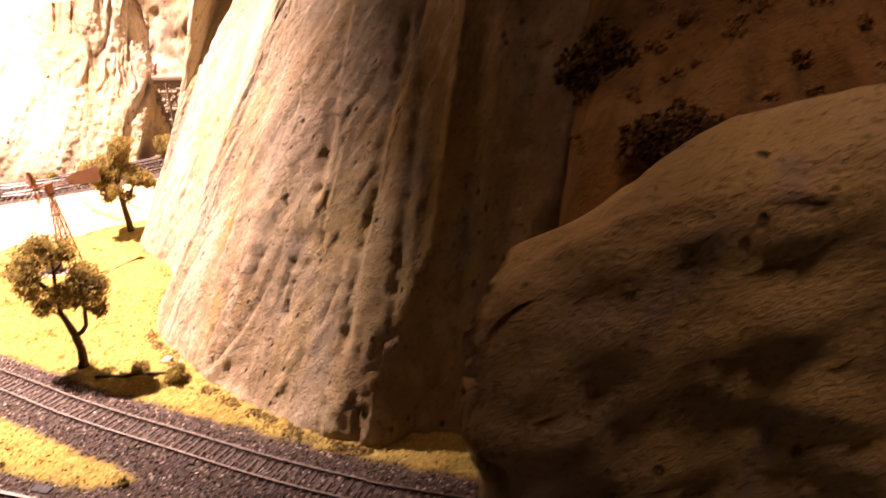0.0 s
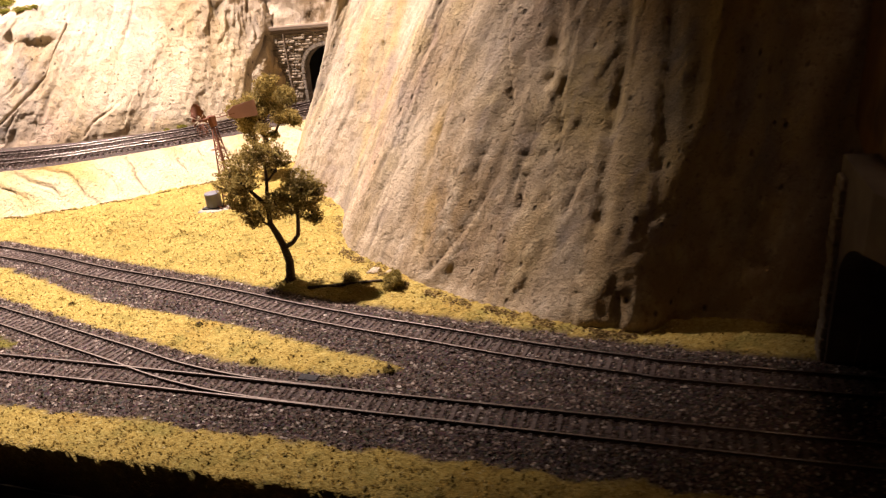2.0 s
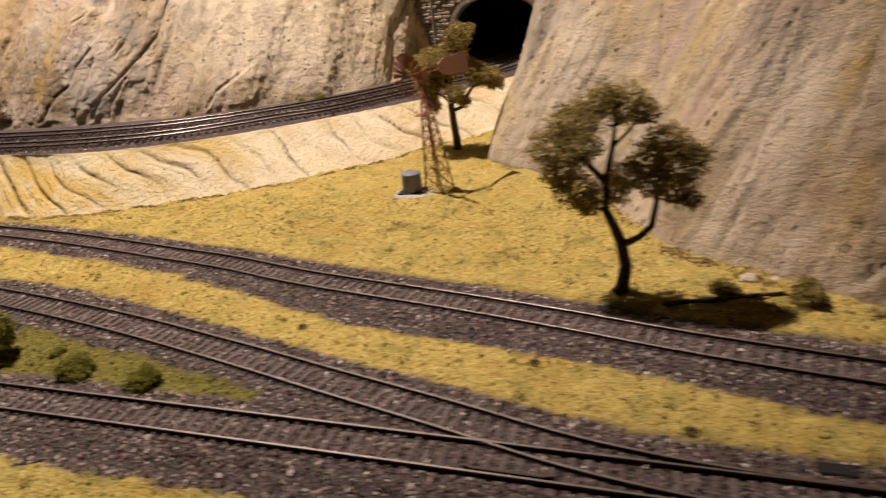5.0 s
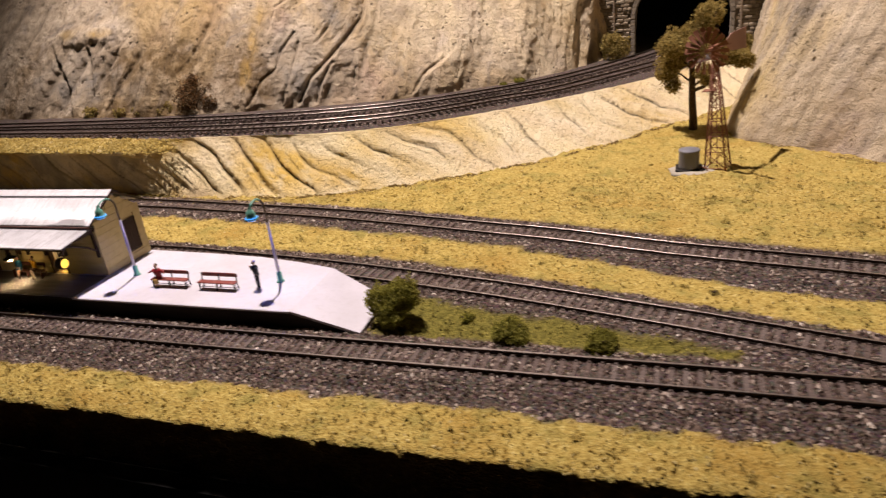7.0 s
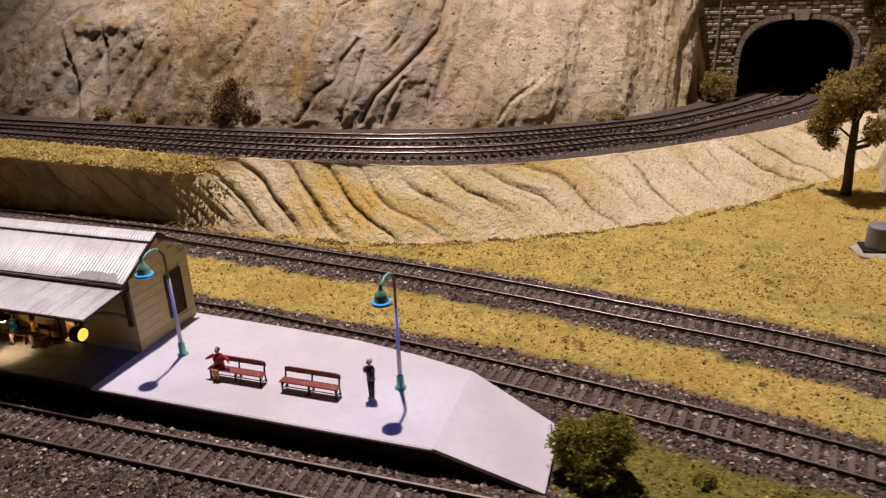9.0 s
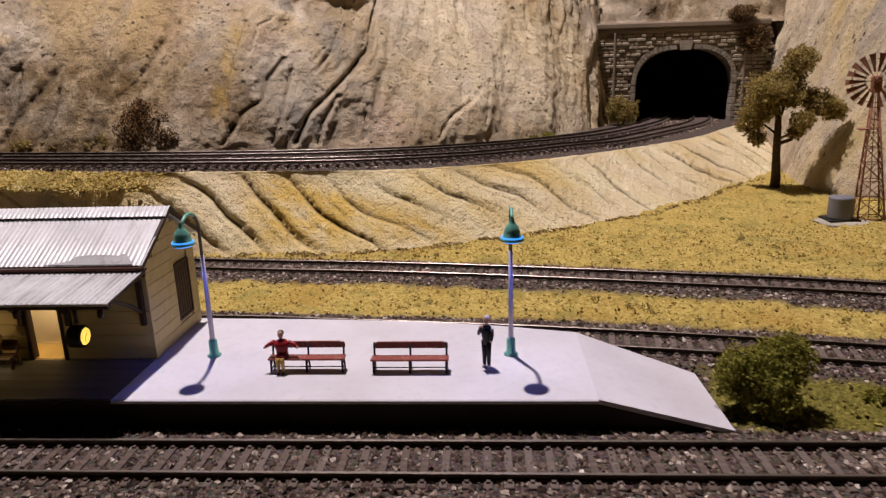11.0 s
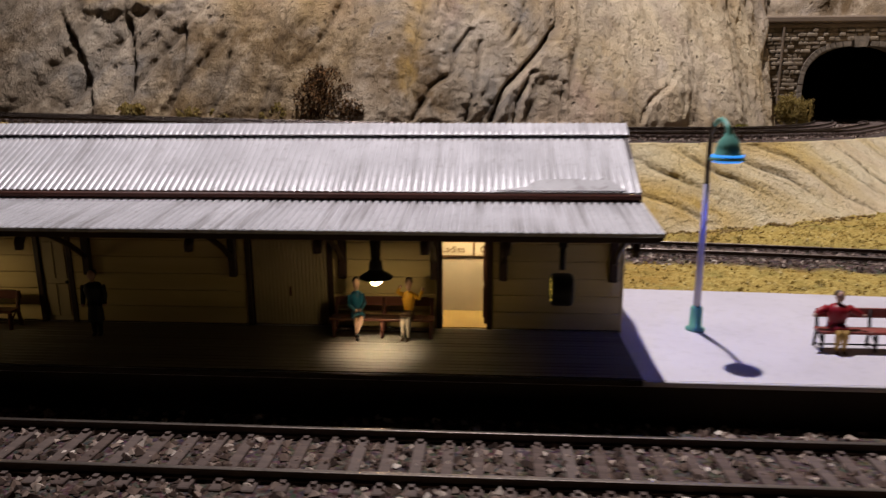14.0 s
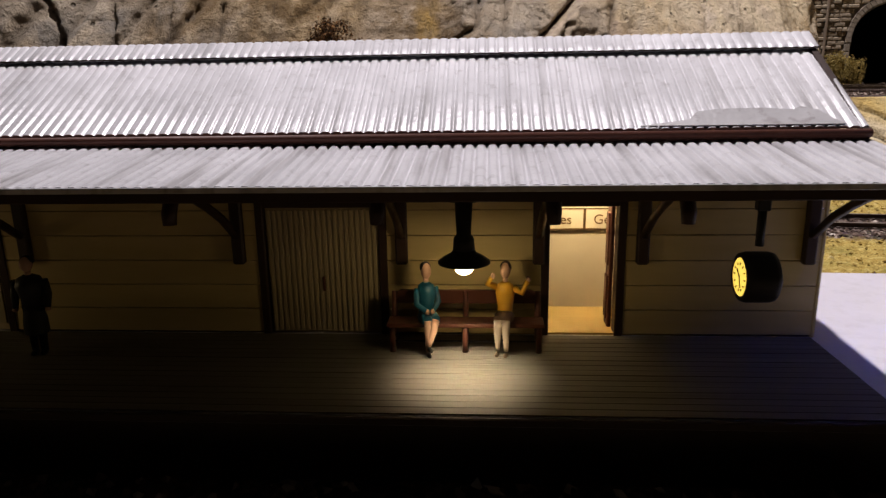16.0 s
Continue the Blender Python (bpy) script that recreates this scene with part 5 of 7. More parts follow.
def build_station():
    st = thing("station_building", "cream weatherboard model station with corrugated iron roof and verandah", "station building")
    openings = [(-115.45, -114.4), (-109.4, -107.0), (-104.13, -102.65)]
    core = Shape()
    edges = [WEST_X] + [x for o in openings for x in o] + [END_X]
    for x0, x1 in zip(edges[::2], edges[1::2]):
        core.box(x0, WALL_Y + 0.03, DECK_Z, x1, WALL_Y + 0.25, 5.0)
    for x0, x1 in openings:
        core.box(x0, WALL_Y + 0.03, 3.82, x1, WALL_Y + 0.25, 5.0)
    part("front_wall", core, [DARK_TRIM], st)
    for x0, x1 in zip(edges[::2], edges[1::2]):
        z = DECK_Z + 0.04
        while z < 4.7:
            h = min(0.462, 4.75 - z)
            part("weatherboard", Shape().box(x0 + 0.01, WALL_Y - 0.045, z, x1 - 0.01, WALL_Y + 0.035, z + h, edge=0.007), [CREAM], st)
            z += 0.475
    gable = [(WALL_Y, DECK_Z), (BACK_Y, DECK_Z), (BACK_Y, 5.05), (RIDGE_Y, 6.5), (WALL_Y, 5.05)]
    wy0, wy1, wz0, wz1 = 32.0, 33.15, 2.1, 4.3
    side = Shape()
    side.box(END_X - 0.25, WALL_Y + 0.26, DECK_Z, END_X - 0.03, wy0, 5.0).box(END_X - 0.25, wy1, DECK_Z, END_X - 0.03, BACK_Y, 5.0)
    side.box(END_X - 0.25, wy0, DECK_Z, END_X - 0.03, wy1, wz0).box(END_X - 0.25, wy0, wz1, END_X - 0.03, wy1, 5.0)
    side.prism([(WALL_Y, 5.0), (BACK_Y, 5.0), (RIDGE_Y, 6.5)], END_X - 0.25, END_X - 0.03, axes="yz")
    part("end_wall", side, [CREAM], st)
    z = DECK_Z + 0.04
    while z < 6.3:
        h = min(0.462, 6.4 - z)
        lo, hi = WALL_Y + 0.0, BACK_Y
        if z > 4.9:
            k = (z + h * 0.5 - 5.0) / 1.5
            lo, hi = WALL_Y + k * (RIDGE_Y - WALL_Y) + 0.1, BACK_Y - k * (BACK_Y - RIDGE_Y) - 0.1
        runs = [(lo, hi)]
        if z + h > wz0 and z < wz1:
            runs = [(lo, wy0 - 0.06), (wy1 + 0.06, hi)]
        for a, b in runs:
            if b - a > 0.1:
                part("weatherboard", Shape().box(END_X - 0.035, a, z, END_X + 0.03, b, z + h, edge=0.007), [CREAM], st)
        z += 0.475
    part("corner_post", Shape().box(END_X - 0.02, WALL_Y - 0.06, DECK_Z, END_X + 0.045, WALL_Y + 0.02, 4.75, edge=0.015), [CREAM], st)
    shutter = part("window_shutter", Shape().box(END_X - 0.06, wy0, wz0, END_X + 0.02, wy1, wz1, edge=0.02), [DARK_TRIM], st, "dark brown boarded window")
    for k in range(5):
        y = wy0 + 0.05 + k * 0.215
        part("slat", Shape().box(END_X + 0.021, y, wz0 + 0.1, END_X + 0.05, y + 0.17, wz1 - 0.1, edge=0.01), [DARK_TRIM], shutter)
    part("window_frame", Shape().box(END_X, wy0 - 0.08, wz0 - 0.08, END_X + 0.06, wy0, wz1 + 0.08).box(END_X, wy1, wz0 - 0.08, END_X + 0.06, wy1 + 0.08, wz1 + 0.08).box(END_X, wy0, wz1, END_X + 0.06, wy1, wz1 + 0.08).box(END_X, wy0, wz0 - 0.08, END_X + 0.06, wy1, wz0), [DARK_TRIM], st)
    part("back_wall", Shape().box(WEST_X, BACK_Y - 0.25, DECK_Z, END_X - 0.03, BACK_Y, 5.05), [CREAM], st)
    part("west_wall", Shape().prism(gable, WEST_X, WEST_X + 0.25, axes="yz"), [CREAM], st)
    # roofs
    rx0, rx1 = WEST_X - 0.3, -98.95
    part("roof_sheet", corrugated(rx0, rx1, (29.15, 5.2), (RIDGE_Y, RIDGE_Z), 0.19, 0.012), [IRON], st, "corrugated galvanised iron, streaked and dull")
    part("roof_sheet", corrugated(rx0, rx1, (34.45, 5.2), (RIDGE_Y, RIDGE_Z), 0.19, 0.012), [IRON], st)
    for run in (-1, 1):
        part("ridge_cap", corrugated(rx0, rx1 + 0.04, (RIDGE_Y + run * 0.50, RIDGE_Z - 0.20), (RIDGE_Y + run * 0.02, RIDGE_Z + 0.10), 0.19, 0.009), [IRON], st, "corrugated ridge flashing")
    part("ridge_lip", Shape().box(rx0, RIDGE_Y - 0.525, RIDGE_Z - 0.225, rx1 + 0.04, RIDGE_Y - 0.50, RIDGE_Z - 0.20, edge=0.008), [DARK_TRIM], st)
    patch = Shape()
    rim = [(0.0, 0.02), (0.5, 0.12), (0.85, 0.20), (1.0, 0.42), (1.35, 0.50), (2.1, 0.52), (2.6, 0.46), (2.75, 0.55), (3.0, 0.44), (3.15, 0.2), (3.3, 0.02)]
    for lift in (0.0, 0.016):
        patch.v += [(-102.6 + a, 29.155 + b * 0.87 - lift * 0.5, 5.222 + b * 0.50 + lift * 0.87) for a, b in rim]
    m = len(rim)
    patch.f = [tuple(range(m, 2 * m))] + [(k, (k + 1) % m, (k + 1) % m + m, k + m) for k in range(m)]
    patch.m, patch.s = [0] * len(patch.f), [False] * len(patch.f)
    part("roof_patch", patch, [PATCH], st, "smooth grey repair patch at the eave")
    part("barge_board", Shape().prism([(29.1, 5.02), (RIDGE_Y, 6.6), (34.5, 5.02), (34.5, 5.16), (RIDGE_Y, 6.76), (29.1, 5.16)], rx1 - 0.1, rx1 + 0.02, axes="yz"), [DARK_TRIM], st)
    part("eave_board", Shape().box(rx0, 29.08, 4.98, rx1 + 0.01, 29.2, 5.13, edge=0.02), [OXIDE], st, "red-brown eave board")
    part("gutter", Shape().tube([(rx0, 29.05, 5.1), (rx1, 29.05, 5.1)], 0.07, 8), [OXIDE], st)
    part("verandah_roof", corrugated(rx0, rx1 + 0.02, (26.62, 4.66), (29.4, 5.02), 0.19, 0.022), [IRON], st, "low corrugated iron verandah roof")
    part("front_flashing", Shape().box(rx0, 26.585, 4.585, rx1 + 0.03, 26.618, 4.672, edge=0.01), [IRON], st)
    part("verandah_beam", Shape().box(rx0, 26.72, 4.42, rx1 - 0.02, 26.86, 4.60, edge=0.02), [DARK_TRIM], st)
    part("wall_plate", Shape().box(rx0, 29.56, 4.62, rx1 - 0.2, 29.66, 4.86), [DARK_TRIM], st)
    part("verandah_end_board", Shape().prism([(26.6, 4.52), (29.3, 4.87), (29.3, 4.97), (26.6, 4.62)], rx1 - 0.1, rx1, axes="yz"), [DARK_TRIM], st)
    for x in (-133, -129, -125, -121, -117.3, -113.9, -109.75, -106.7, -104.2, -102.35, -99.45):
        bracket = Shape().box(x - 0.11, 29.5, 2.75, x + 0.11, 29.66, 4.66, edge=0.03)
        bracket.tube([(x, 29.5, 3.30), (x, 28.9, 3.75), (x, 28.3, 4.08), (x, 27.8, 4.32), (x, 27.45, 4.44)], 0.075, 6)
        bracket.tube([(x, 27.6, 4.42), (x, 27.3, 4.46), (x, 27.08, 4.38), (x, 26.98, 4.22), (x, 26.97, 4.06)], [0.08, 0.10, 0.115, 0.115, 0.10], 8)
        bracket.box(x - 0.07, 26.95, 4.5, x + 0.07, 29.6, 4.66)
        part("verandah_bracket", bracket, [DARK_TRIM], st, "dark timber verandah bracket")
    # goods door
    door = part("goods_door", Shape().box(-109.25, WALL_Y + 0.02, DECK_Z + 0.02, -107.15, WALL_Y + 0.12, 3.78), [CREAM_DOOR], st, "cream ribbed double door")
    for k in range(20):
        x = -109.22 + k * 0.1035
        part("rib", Shape().box(x, WALL_Y - 0.02, DECK_Z + 0.05, x + 0.075, WALL_Y + 0.025, 3.75, edge=0.012), [CREAM_DOOR], door)
    part("handle", Shape().box(-108.22, WALL_Y - 0.06, 2.2, -108.17, WALL_Y - 0.02, 2.48, edge=0.01), [OXIDE], door)
    for name, x0, x1 in (("door_frame", -109.42, -106.98), ("door_frame", -104.15, -102.63), ("door_frame", -115.47, -114.38)):
        part(name, Shape().box(x0, WALL_Y - 0.08, DECK_Z, x0 + 0.15, WALL_Y + 0.26, 3.95, edge=0.015).box(x1 - 0.15, WALL_Y - 0.08, DECK_Z, x1, WALL_Y + 0.26, 3.95, edge=0.015).box(x0 + 0.15, WALL_Y - 0.08, 3.8, x1 - 0.15, WALL_Y + 0.26, 3.95, edge=0.015), [DARK_TRIM], st)
    # panelled door
    door = part("panel_door", Shape().box(-115.32, WALL_Y + 0.02, DECK_Z + 0.02, -114.53, WALL_Y + 0.12, 3.8), [CREAM_DOOR], st, "cream four-panel door")
    for x in (-115.25, -114.9):
        for z0, z1 in ((1.5, 2.45), (2.6, 3.65)):
            part("panel", Shape().box(x, WALL_Y - 0.01, z0, x + 0.29, WALL_Y + 0.03, z1, edge=0.03), [CREAM_DOOR], door)
    part("door_knob", Shape().blob((-114.62, WALL_Y - 0.04, 2.5), 0.05, 1, 0.05), [BLACK], door)
    # lobby behind the open doorway
    part("lobby_partition", Shape().box(-105.6, 31.2, DECK_Z, -101.4, 31.35, 5.0), [INSIDE], st, "pale lit partition inside the doorway")
    part("lobby_side", Shape().box(-105.6, WALL_Y + 0.26, DECK_Z, -105.45, 31.2, 5.0).box(-101.55, WALL_Y + 0.26, DECK_Z, -101.4, 31.2, 5.0), [INSIDE], st)
    part("lobby_ceiling", Shape().box(-105.6, WALL_Y + 0.26, 4.95, -101.4, 31.35, 5.02), [INSIDE], st)
    part("lobby_floor", Shape().box(-105.45, WALL_Y - 0.0, DECK_Z, -101.55, 31.2, DECK_Z + 0.04), [INSIDE_FLOOR], st, "yellow boarded lobby floor")
    leaf = part("door_leaf", Shape().box(-102.86, WALL_Y + 0.27, DECK_Z + 0.05, -102.78, WALL_Y + 0.62, 3.78, edge=0.015), [OXIDE], st, "dark red door standing open")
    for z0, z1 in ((1.55, 2.4), (2.6, 3.6)):
        part("panel", Shape().box(-102.89, WALL_Y + 0.33, z0, -102.85, WALL_Y + 0.56, z1, edge=0.02), [OXIDE], leaf)
    for text, x, w in (("Ladies", -104.28, 1.08), ("Gents", -103.15, 1.03)):
        sign = part("sign_board", Shape().box(x, 31.14, 3.06, x + w, 31.19, 3.46, edge=0.01), [INSIDE], st, "small lettered room sign")
        font = bpy.data.curves.new("sign_text", "FONT")
        font.body, font.size, font.extrude = text, 0.28 * CM, 0.00006
        me = bpy.data.meshes.new_from_object(bpy.data.objects.new("sign_text", font))
        part("lettering", me, [SIGN_BROWN], sign, at=pose((x + 0.15) * CM, 31.135 * CM, 3.16 * CM, 90, 0, 0))
        part("sign_edge", Shape().box(x - 0.02, 31.13, 3.04, x + w + 0.02, 31.16, 3.06).box(x - 0.02, 31.13, 3.46, x + w + 0.02, 31.16, 3.48).box(x - 0.03, 31.13, 3.04, x, 31.16, 3.48).box(x + w, 31.13, 3.04, x + w + 0.03, 31.16, 3.48), [SIGN_BROWN], sign)
    return st


build_station()
lamp("lobby_light", "POINT", (-103.4, 30.03, 4.7), 0.055, (1.0, 0.74, 0.36), radius=0.002)

# ---- platform lamps ----


def build_platform_lamp(x, y):
    lampost = thing("platform_lamp", "swan-neck platform lamp with green bell shade and pale post", "lamp post", (x, y, DECK_Z), group="platform lamps")
    part("foot", Shape().lathe([(0.0, 0), (0.26, 0), (0.26, 0.05), (0.17, 0.09), (0.16, 0.62), (0.12, 0.68), (0, 0.68)], 14), [LAMP_GREEN], lampost, "green cast foot")
    part("post", Shape().tube([(0, 0, 0.6), (0, 0, 2.2), (0, 0, 4.0)], [0.10, 0.088, 0.075], 10), [POST_GREY], lampost, "pale lilac-grey post")
    neck = [(0, 0, 4.0), (0, 0, 4.9)] + [(0, -0.75 + 0.75 * math.cos(a), 4.95 + 0.72 * math.sin(a)) for a in [math.pi * k / 10 for k in range(1, 9)]]
    part("swan_neck", Shape().tube(neck[:5], 0.062, 8).tube(neck[4:], 0.062, 8, 1), [POST_BROWN, LAMP_GREEN], lampost, "curved brown neck")
    shade = part("shade", Shape().lathe([(0.06, 0.78), (0.09, 0.66), (0.13, 0.58), (0.23, 0.46), (0.27, 0.32), (0.29, 0.20), (0.39, 0.07), (0.41, 0.02), (0.38, 0.02), (0.26, 0.2), (0.2, 0.4), (0, 0.48)], 20, (0, -1.4, 4.72)), [LAMP_GREEN], lampost, "sea-green bell shade")
    part("lens", Shape().lathe([(0.0, -0.09), (0.30, -0.085), (0.345, -0.06), (0.372, 0.02), (0.37, 0.10), (0.0, 0.12)], 18, (0, -1.4, 4.765)), [LENS], shade, "blue-tinted clear lens")
    lamp("lamp_glow", "SPOT", (x, y - 1.4, DECK_Z + 4.58), 0.017, (0.13, 0.20, 1.0), (x, y - 1.0, 0), radius=0.003, cone=116, blend=0.6)
    return lampost


build_platform_lamp(-97.1, 30.0)
build_platform_lamp(-85.85, 30.0)

# ---- benches ----


def build_bench(x, y, wide, turn=0.0):
    """x, y: the middle of the seat's front edge."""
    bench = thing("platform_bench", "maroon two-plank platform bench with black iron legs", "bench", (x, y, DECK_Z + (0.03 if x < -99 else 0)), turn, "platform benches")
    h = wide / 2
    # benches under the verandah take a darker red-brown that carries their shade
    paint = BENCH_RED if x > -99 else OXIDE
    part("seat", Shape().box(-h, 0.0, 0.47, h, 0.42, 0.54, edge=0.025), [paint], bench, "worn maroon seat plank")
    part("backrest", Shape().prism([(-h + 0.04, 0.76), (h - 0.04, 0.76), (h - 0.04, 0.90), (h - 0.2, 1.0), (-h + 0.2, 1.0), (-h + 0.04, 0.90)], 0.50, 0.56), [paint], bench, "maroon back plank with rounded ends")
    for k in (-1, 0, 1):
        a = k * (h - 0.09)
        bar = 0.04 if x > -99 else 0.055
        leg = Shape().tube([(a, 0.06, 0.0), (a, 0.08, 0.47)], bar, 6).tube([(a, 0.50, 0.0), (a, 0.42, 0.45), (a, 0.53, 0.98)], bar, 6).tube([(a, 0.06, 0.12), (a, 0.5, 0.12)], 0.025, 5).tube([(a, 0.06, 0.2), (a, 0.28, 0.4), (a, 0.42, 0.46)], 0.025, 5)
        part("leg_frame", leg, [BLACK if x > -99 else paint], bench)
    part("stretcher", Shape().tube([(-h + 0.09, 0.28, 0.12), (h - 0.09, 0.28, 0.12)], 0.022, 5), [BLACK], bench)
    return bench


build_bench(-93.15, 28.45, 2.75)
build_bench(-89.45, 28.35, 2.75)
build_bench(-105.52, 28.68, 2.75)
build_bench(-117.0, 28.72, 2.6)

# ---- painted figurines, plain one-piece shapes ----
SKIN = painted("pale_figure_paint", (0.55, 0.34, 0.24), 0.5, 300, 0.1)
NAVY = painted("black_figure_paint", (0.014, 0.014, 0.018), 0.5, 300, 0.1)
TEAL = painted("teal_figure_paint", (0.012, 0.11, 0.20), 0.4, 300, 0.1, spec=0.5)
ORANGE = painted("orange_figure_paint", (0.74, 0.40, 0.02), 0.4, 300, 0.1)
MAROON = painted("red_figure_paint", (0.30, 0.012, 0.018), 0.4, 300, 0.1)
OCHRE = painted("ochre_figure_paint", (0.58, 0.36, 0.10), 0.5, 300, 0.1)
SOCK = painted("white_sock_paint", (0.62, 0.52, 0.42), 0.5, 300, 0.1)
BROWN = painted("brown_figure_paint", (0.10, 0.06, 0.035), 0.5, 300, 0.1)


def build_figurine(x, y, z, label, top, low, hair, sit=0.0, turn=0.0, arms="down", skirt=False, scale=1.0, stout=1.0, shin=None, cross=False, slim=1.0):
    s = Shape()
    sit = sit / scale
    slots = [top, low, hair, SKIN, shin or SKIN]
    if sit:
        hip = sit
        s.blob((0, -0.10, hip + 0.03), 0.21, 2, 0.05, 1, (1.0, 1.35, 0.62), 8, 12)
        for k in (-1, 1):
            knee = Vector((0.085 * k, -0.36, hip + 0.03))
            over = cross and k > 0
            ankle = Vector((-0.10 * k if over else 0.09 * k, -0.46 if over else -0.34, 0.22 if over else 0.08))
            s.tube([(0.08 * k, 0.02, hip + 0.02), (0.085 * k, -0.2, hip + 0.05), knee], [0.12, 0.115, 0.10], 9, 1)
            s.tube([knee + Vector((0, 0.01, 0.02)), knee.lerp(ankle, 0.35) + Vector((0, -0.01, 0)), knee.lerp(ankle, 0.8), ankle], [0.085, 0.082, 0.055, 0.045], 9, 4 if skirt else 1)
            s.blob(ankle + Vector((0.0, -0.07, -0.05)), 0.068, k, 0.1, 2, (0.75, 1.7, 0.6))
        base = hip
    else:
        for k in (-1, 1):
            s.tube([(0.085 * k, 0, 0.06), (0.085 * k, 0, 0.5), (0.08 * k, 0, 0.98)], [0.065, 0.085, 0.12], 8, 1)
            s.blob((0.09 * k, -0.05, 0.05), 0.075, k, 0.1, 2, (0.8, 1.7, 0.7))
        base = 0.92
        if skirt:
            s.lathe([(0.22, 0.45), (0.21, 0.7), (0.16, 0.98)], 12, slot=1)
    s.tube([(0, 0.04, base - 0.04), (0, 0.02, base + 0.2), (0, 0, base + 0.46), (0, 0, base + 0.6), (0, 0, base + 0.66)], [r * stout for r in (0.17, 0.165, 0.215, 0.17, 0.07)], 12, 0)
    s.tube([(0, 0, base + 0.62), (0, -0.01, base + 0.74)], 0.06, 8, 3)
    s.blob((0, -0.015, base + 0.86), 0.125, 3, 0.06, 3, (0.9, 1, 1.15), 8, 10)
    s.blob((0, 0.03, base + 0.91), 0.13, 5, 0.08, 2, (0.95, 0.95, 0.85), 8, 10)
    for k in (-1, 1):
        sh = Vector((0.2 * k * stout, 0, base + 0.55))
        if arms == "up":
            el = sh + Vector((0.17 * k, -0.06, 0.06 if k < 0 else -0.06))
            hd = sh + Vector((-0.05, -0.10, 0.22)) if k < 0 else sh + Vector((0.30, -0.1, 0.20))
        elif arms == "lap":
            el, hd = sh + Vector((0.05 * k, -0.08, -0.26)), Vector((0.06 * k, -0.24, base + 0.17))
        elif arms == "wide":
            el, hd = sh + Vector((0.22 * k, 0.03, -0.12)), sh + Vector((0.36 * k, -0.1, -0.18))
        elif arms == "face":
            el, hd = sh + Vector((0.06 * k, -0.08, -0.22)), (sh + Vector((-0.12 * k, -0.24, 0.12)) if k < 0 else sh + Vector((0.03, -0.12, -0.42)))
        else:
            el, hd = sh + Vector((0.05 * k, 0.0, -0.28)), sh + Vector((0.05 * k, -0.07, -0.54))
        s.tube([sh, el, hd], [0.075 * stout, 0.066 * stout, 0.05], 7, 0)
        s.blob(hd, 0.055, k, 0.1, 3)
    ob = part("figurine", s, slots, None, label)
    ob.matrix_basis = at_cm(x, y, z, turn) @ Matrix.Diagonal((scale * slim, scale * slim, scale, 1))
    return tagged(ob, label, "figurine", "station figurines")


build_figurine(-94.05, 28.72, DECK_Z, "small painted figurine in red, seated on the bench", MAROON, MAROON, BROWN, sit=0.56, arms="wide", scale=0.95, stout=1.3, skirt=True, shin=OCHRE)
build_figurine(-86.75, 28.95, DECK_Z, "small dark painted figurine standing by the lamp", NAVY, NAVY, POST_GREY, arms="face", turn=-25)
build_figurine(-106.2, 28.86, DECK_Z + 0.03, "small painted figurine in teal coat, seated with crossed legs", TEAL, TEAL, BLACK, sit=0.60, arms="lap", turn=22, skirt=True, scale=1.0, stout=0.95, cross=True, slim=0.84)
build_figurine(-104.82, 28.9, DECK_Z + 0.03, "small painted figurine in orange top, seated with raised arms", ORANGE, BROWN, BROWN, sit=0.60, arms="up", skirt=True, scale=1.0, stout=0.95, turn=-12, shin=SOCK, slim=0.84)
build_figurine(-113.15, 28.5, DECK_Z + 0.03, "small black painted figurine standing near the wall", NAVY, NAVY, NAVY, arms="down", turn=10, stout=1.2, skirt=True, shin=NAVY, scale=0.94)

# ---- hanging lamps and clock under the verandah ----


def build_hanging_lamp(x, y, watts):
    ob = thing("hanging_lamp", "black verandah lamp with a wide shade and lit bulb", "lamp", (x, y, 4.30), group="verandah lamps")
    part("ceiling_plate", Shape().box(-0.22, -0.14, -0.08, 0.22, 0.14, 0.3, edge=0.03), [BLACK], ob)
    part("stem", Shape().lathe([(0.0, -0.05), (0.14, -0.06), (0.115, -0.6), (0.16, -0.66), (0.175, -0.88), (0.0, -0.9)], 18), [BLACK], ob)
    shade = part("shade", Shape().lathe([(0.16, -0.82), (0.20, -0.90), (0.33, -0.97), (0.41, -1.03), (0.415, -1.06), (0.38, -1.07), (0.2, -1.0), (0.0, -0.98)], 26), [BLACK], ob, "black enamel shade")
    part("bulb", Shape().blob((0, 0, -1.10), 0.165, 1, 0.0, 0, (1, 1, 0.95), 10, 18), [BULB], shade, "lit warm bulb")
    lamp("bulb_light", "SPOT", (x, y, 2.98), watts, (1.0, 0.76, 0.42), (x, y - 0.2, 0), radius=0.0012, cone=93, blend=1.0)
    return ob


build_hanging_lamp(-105.5, 27.9, 0.085)
build_hanging_lamp(-117.2, 27.9, 0.015)


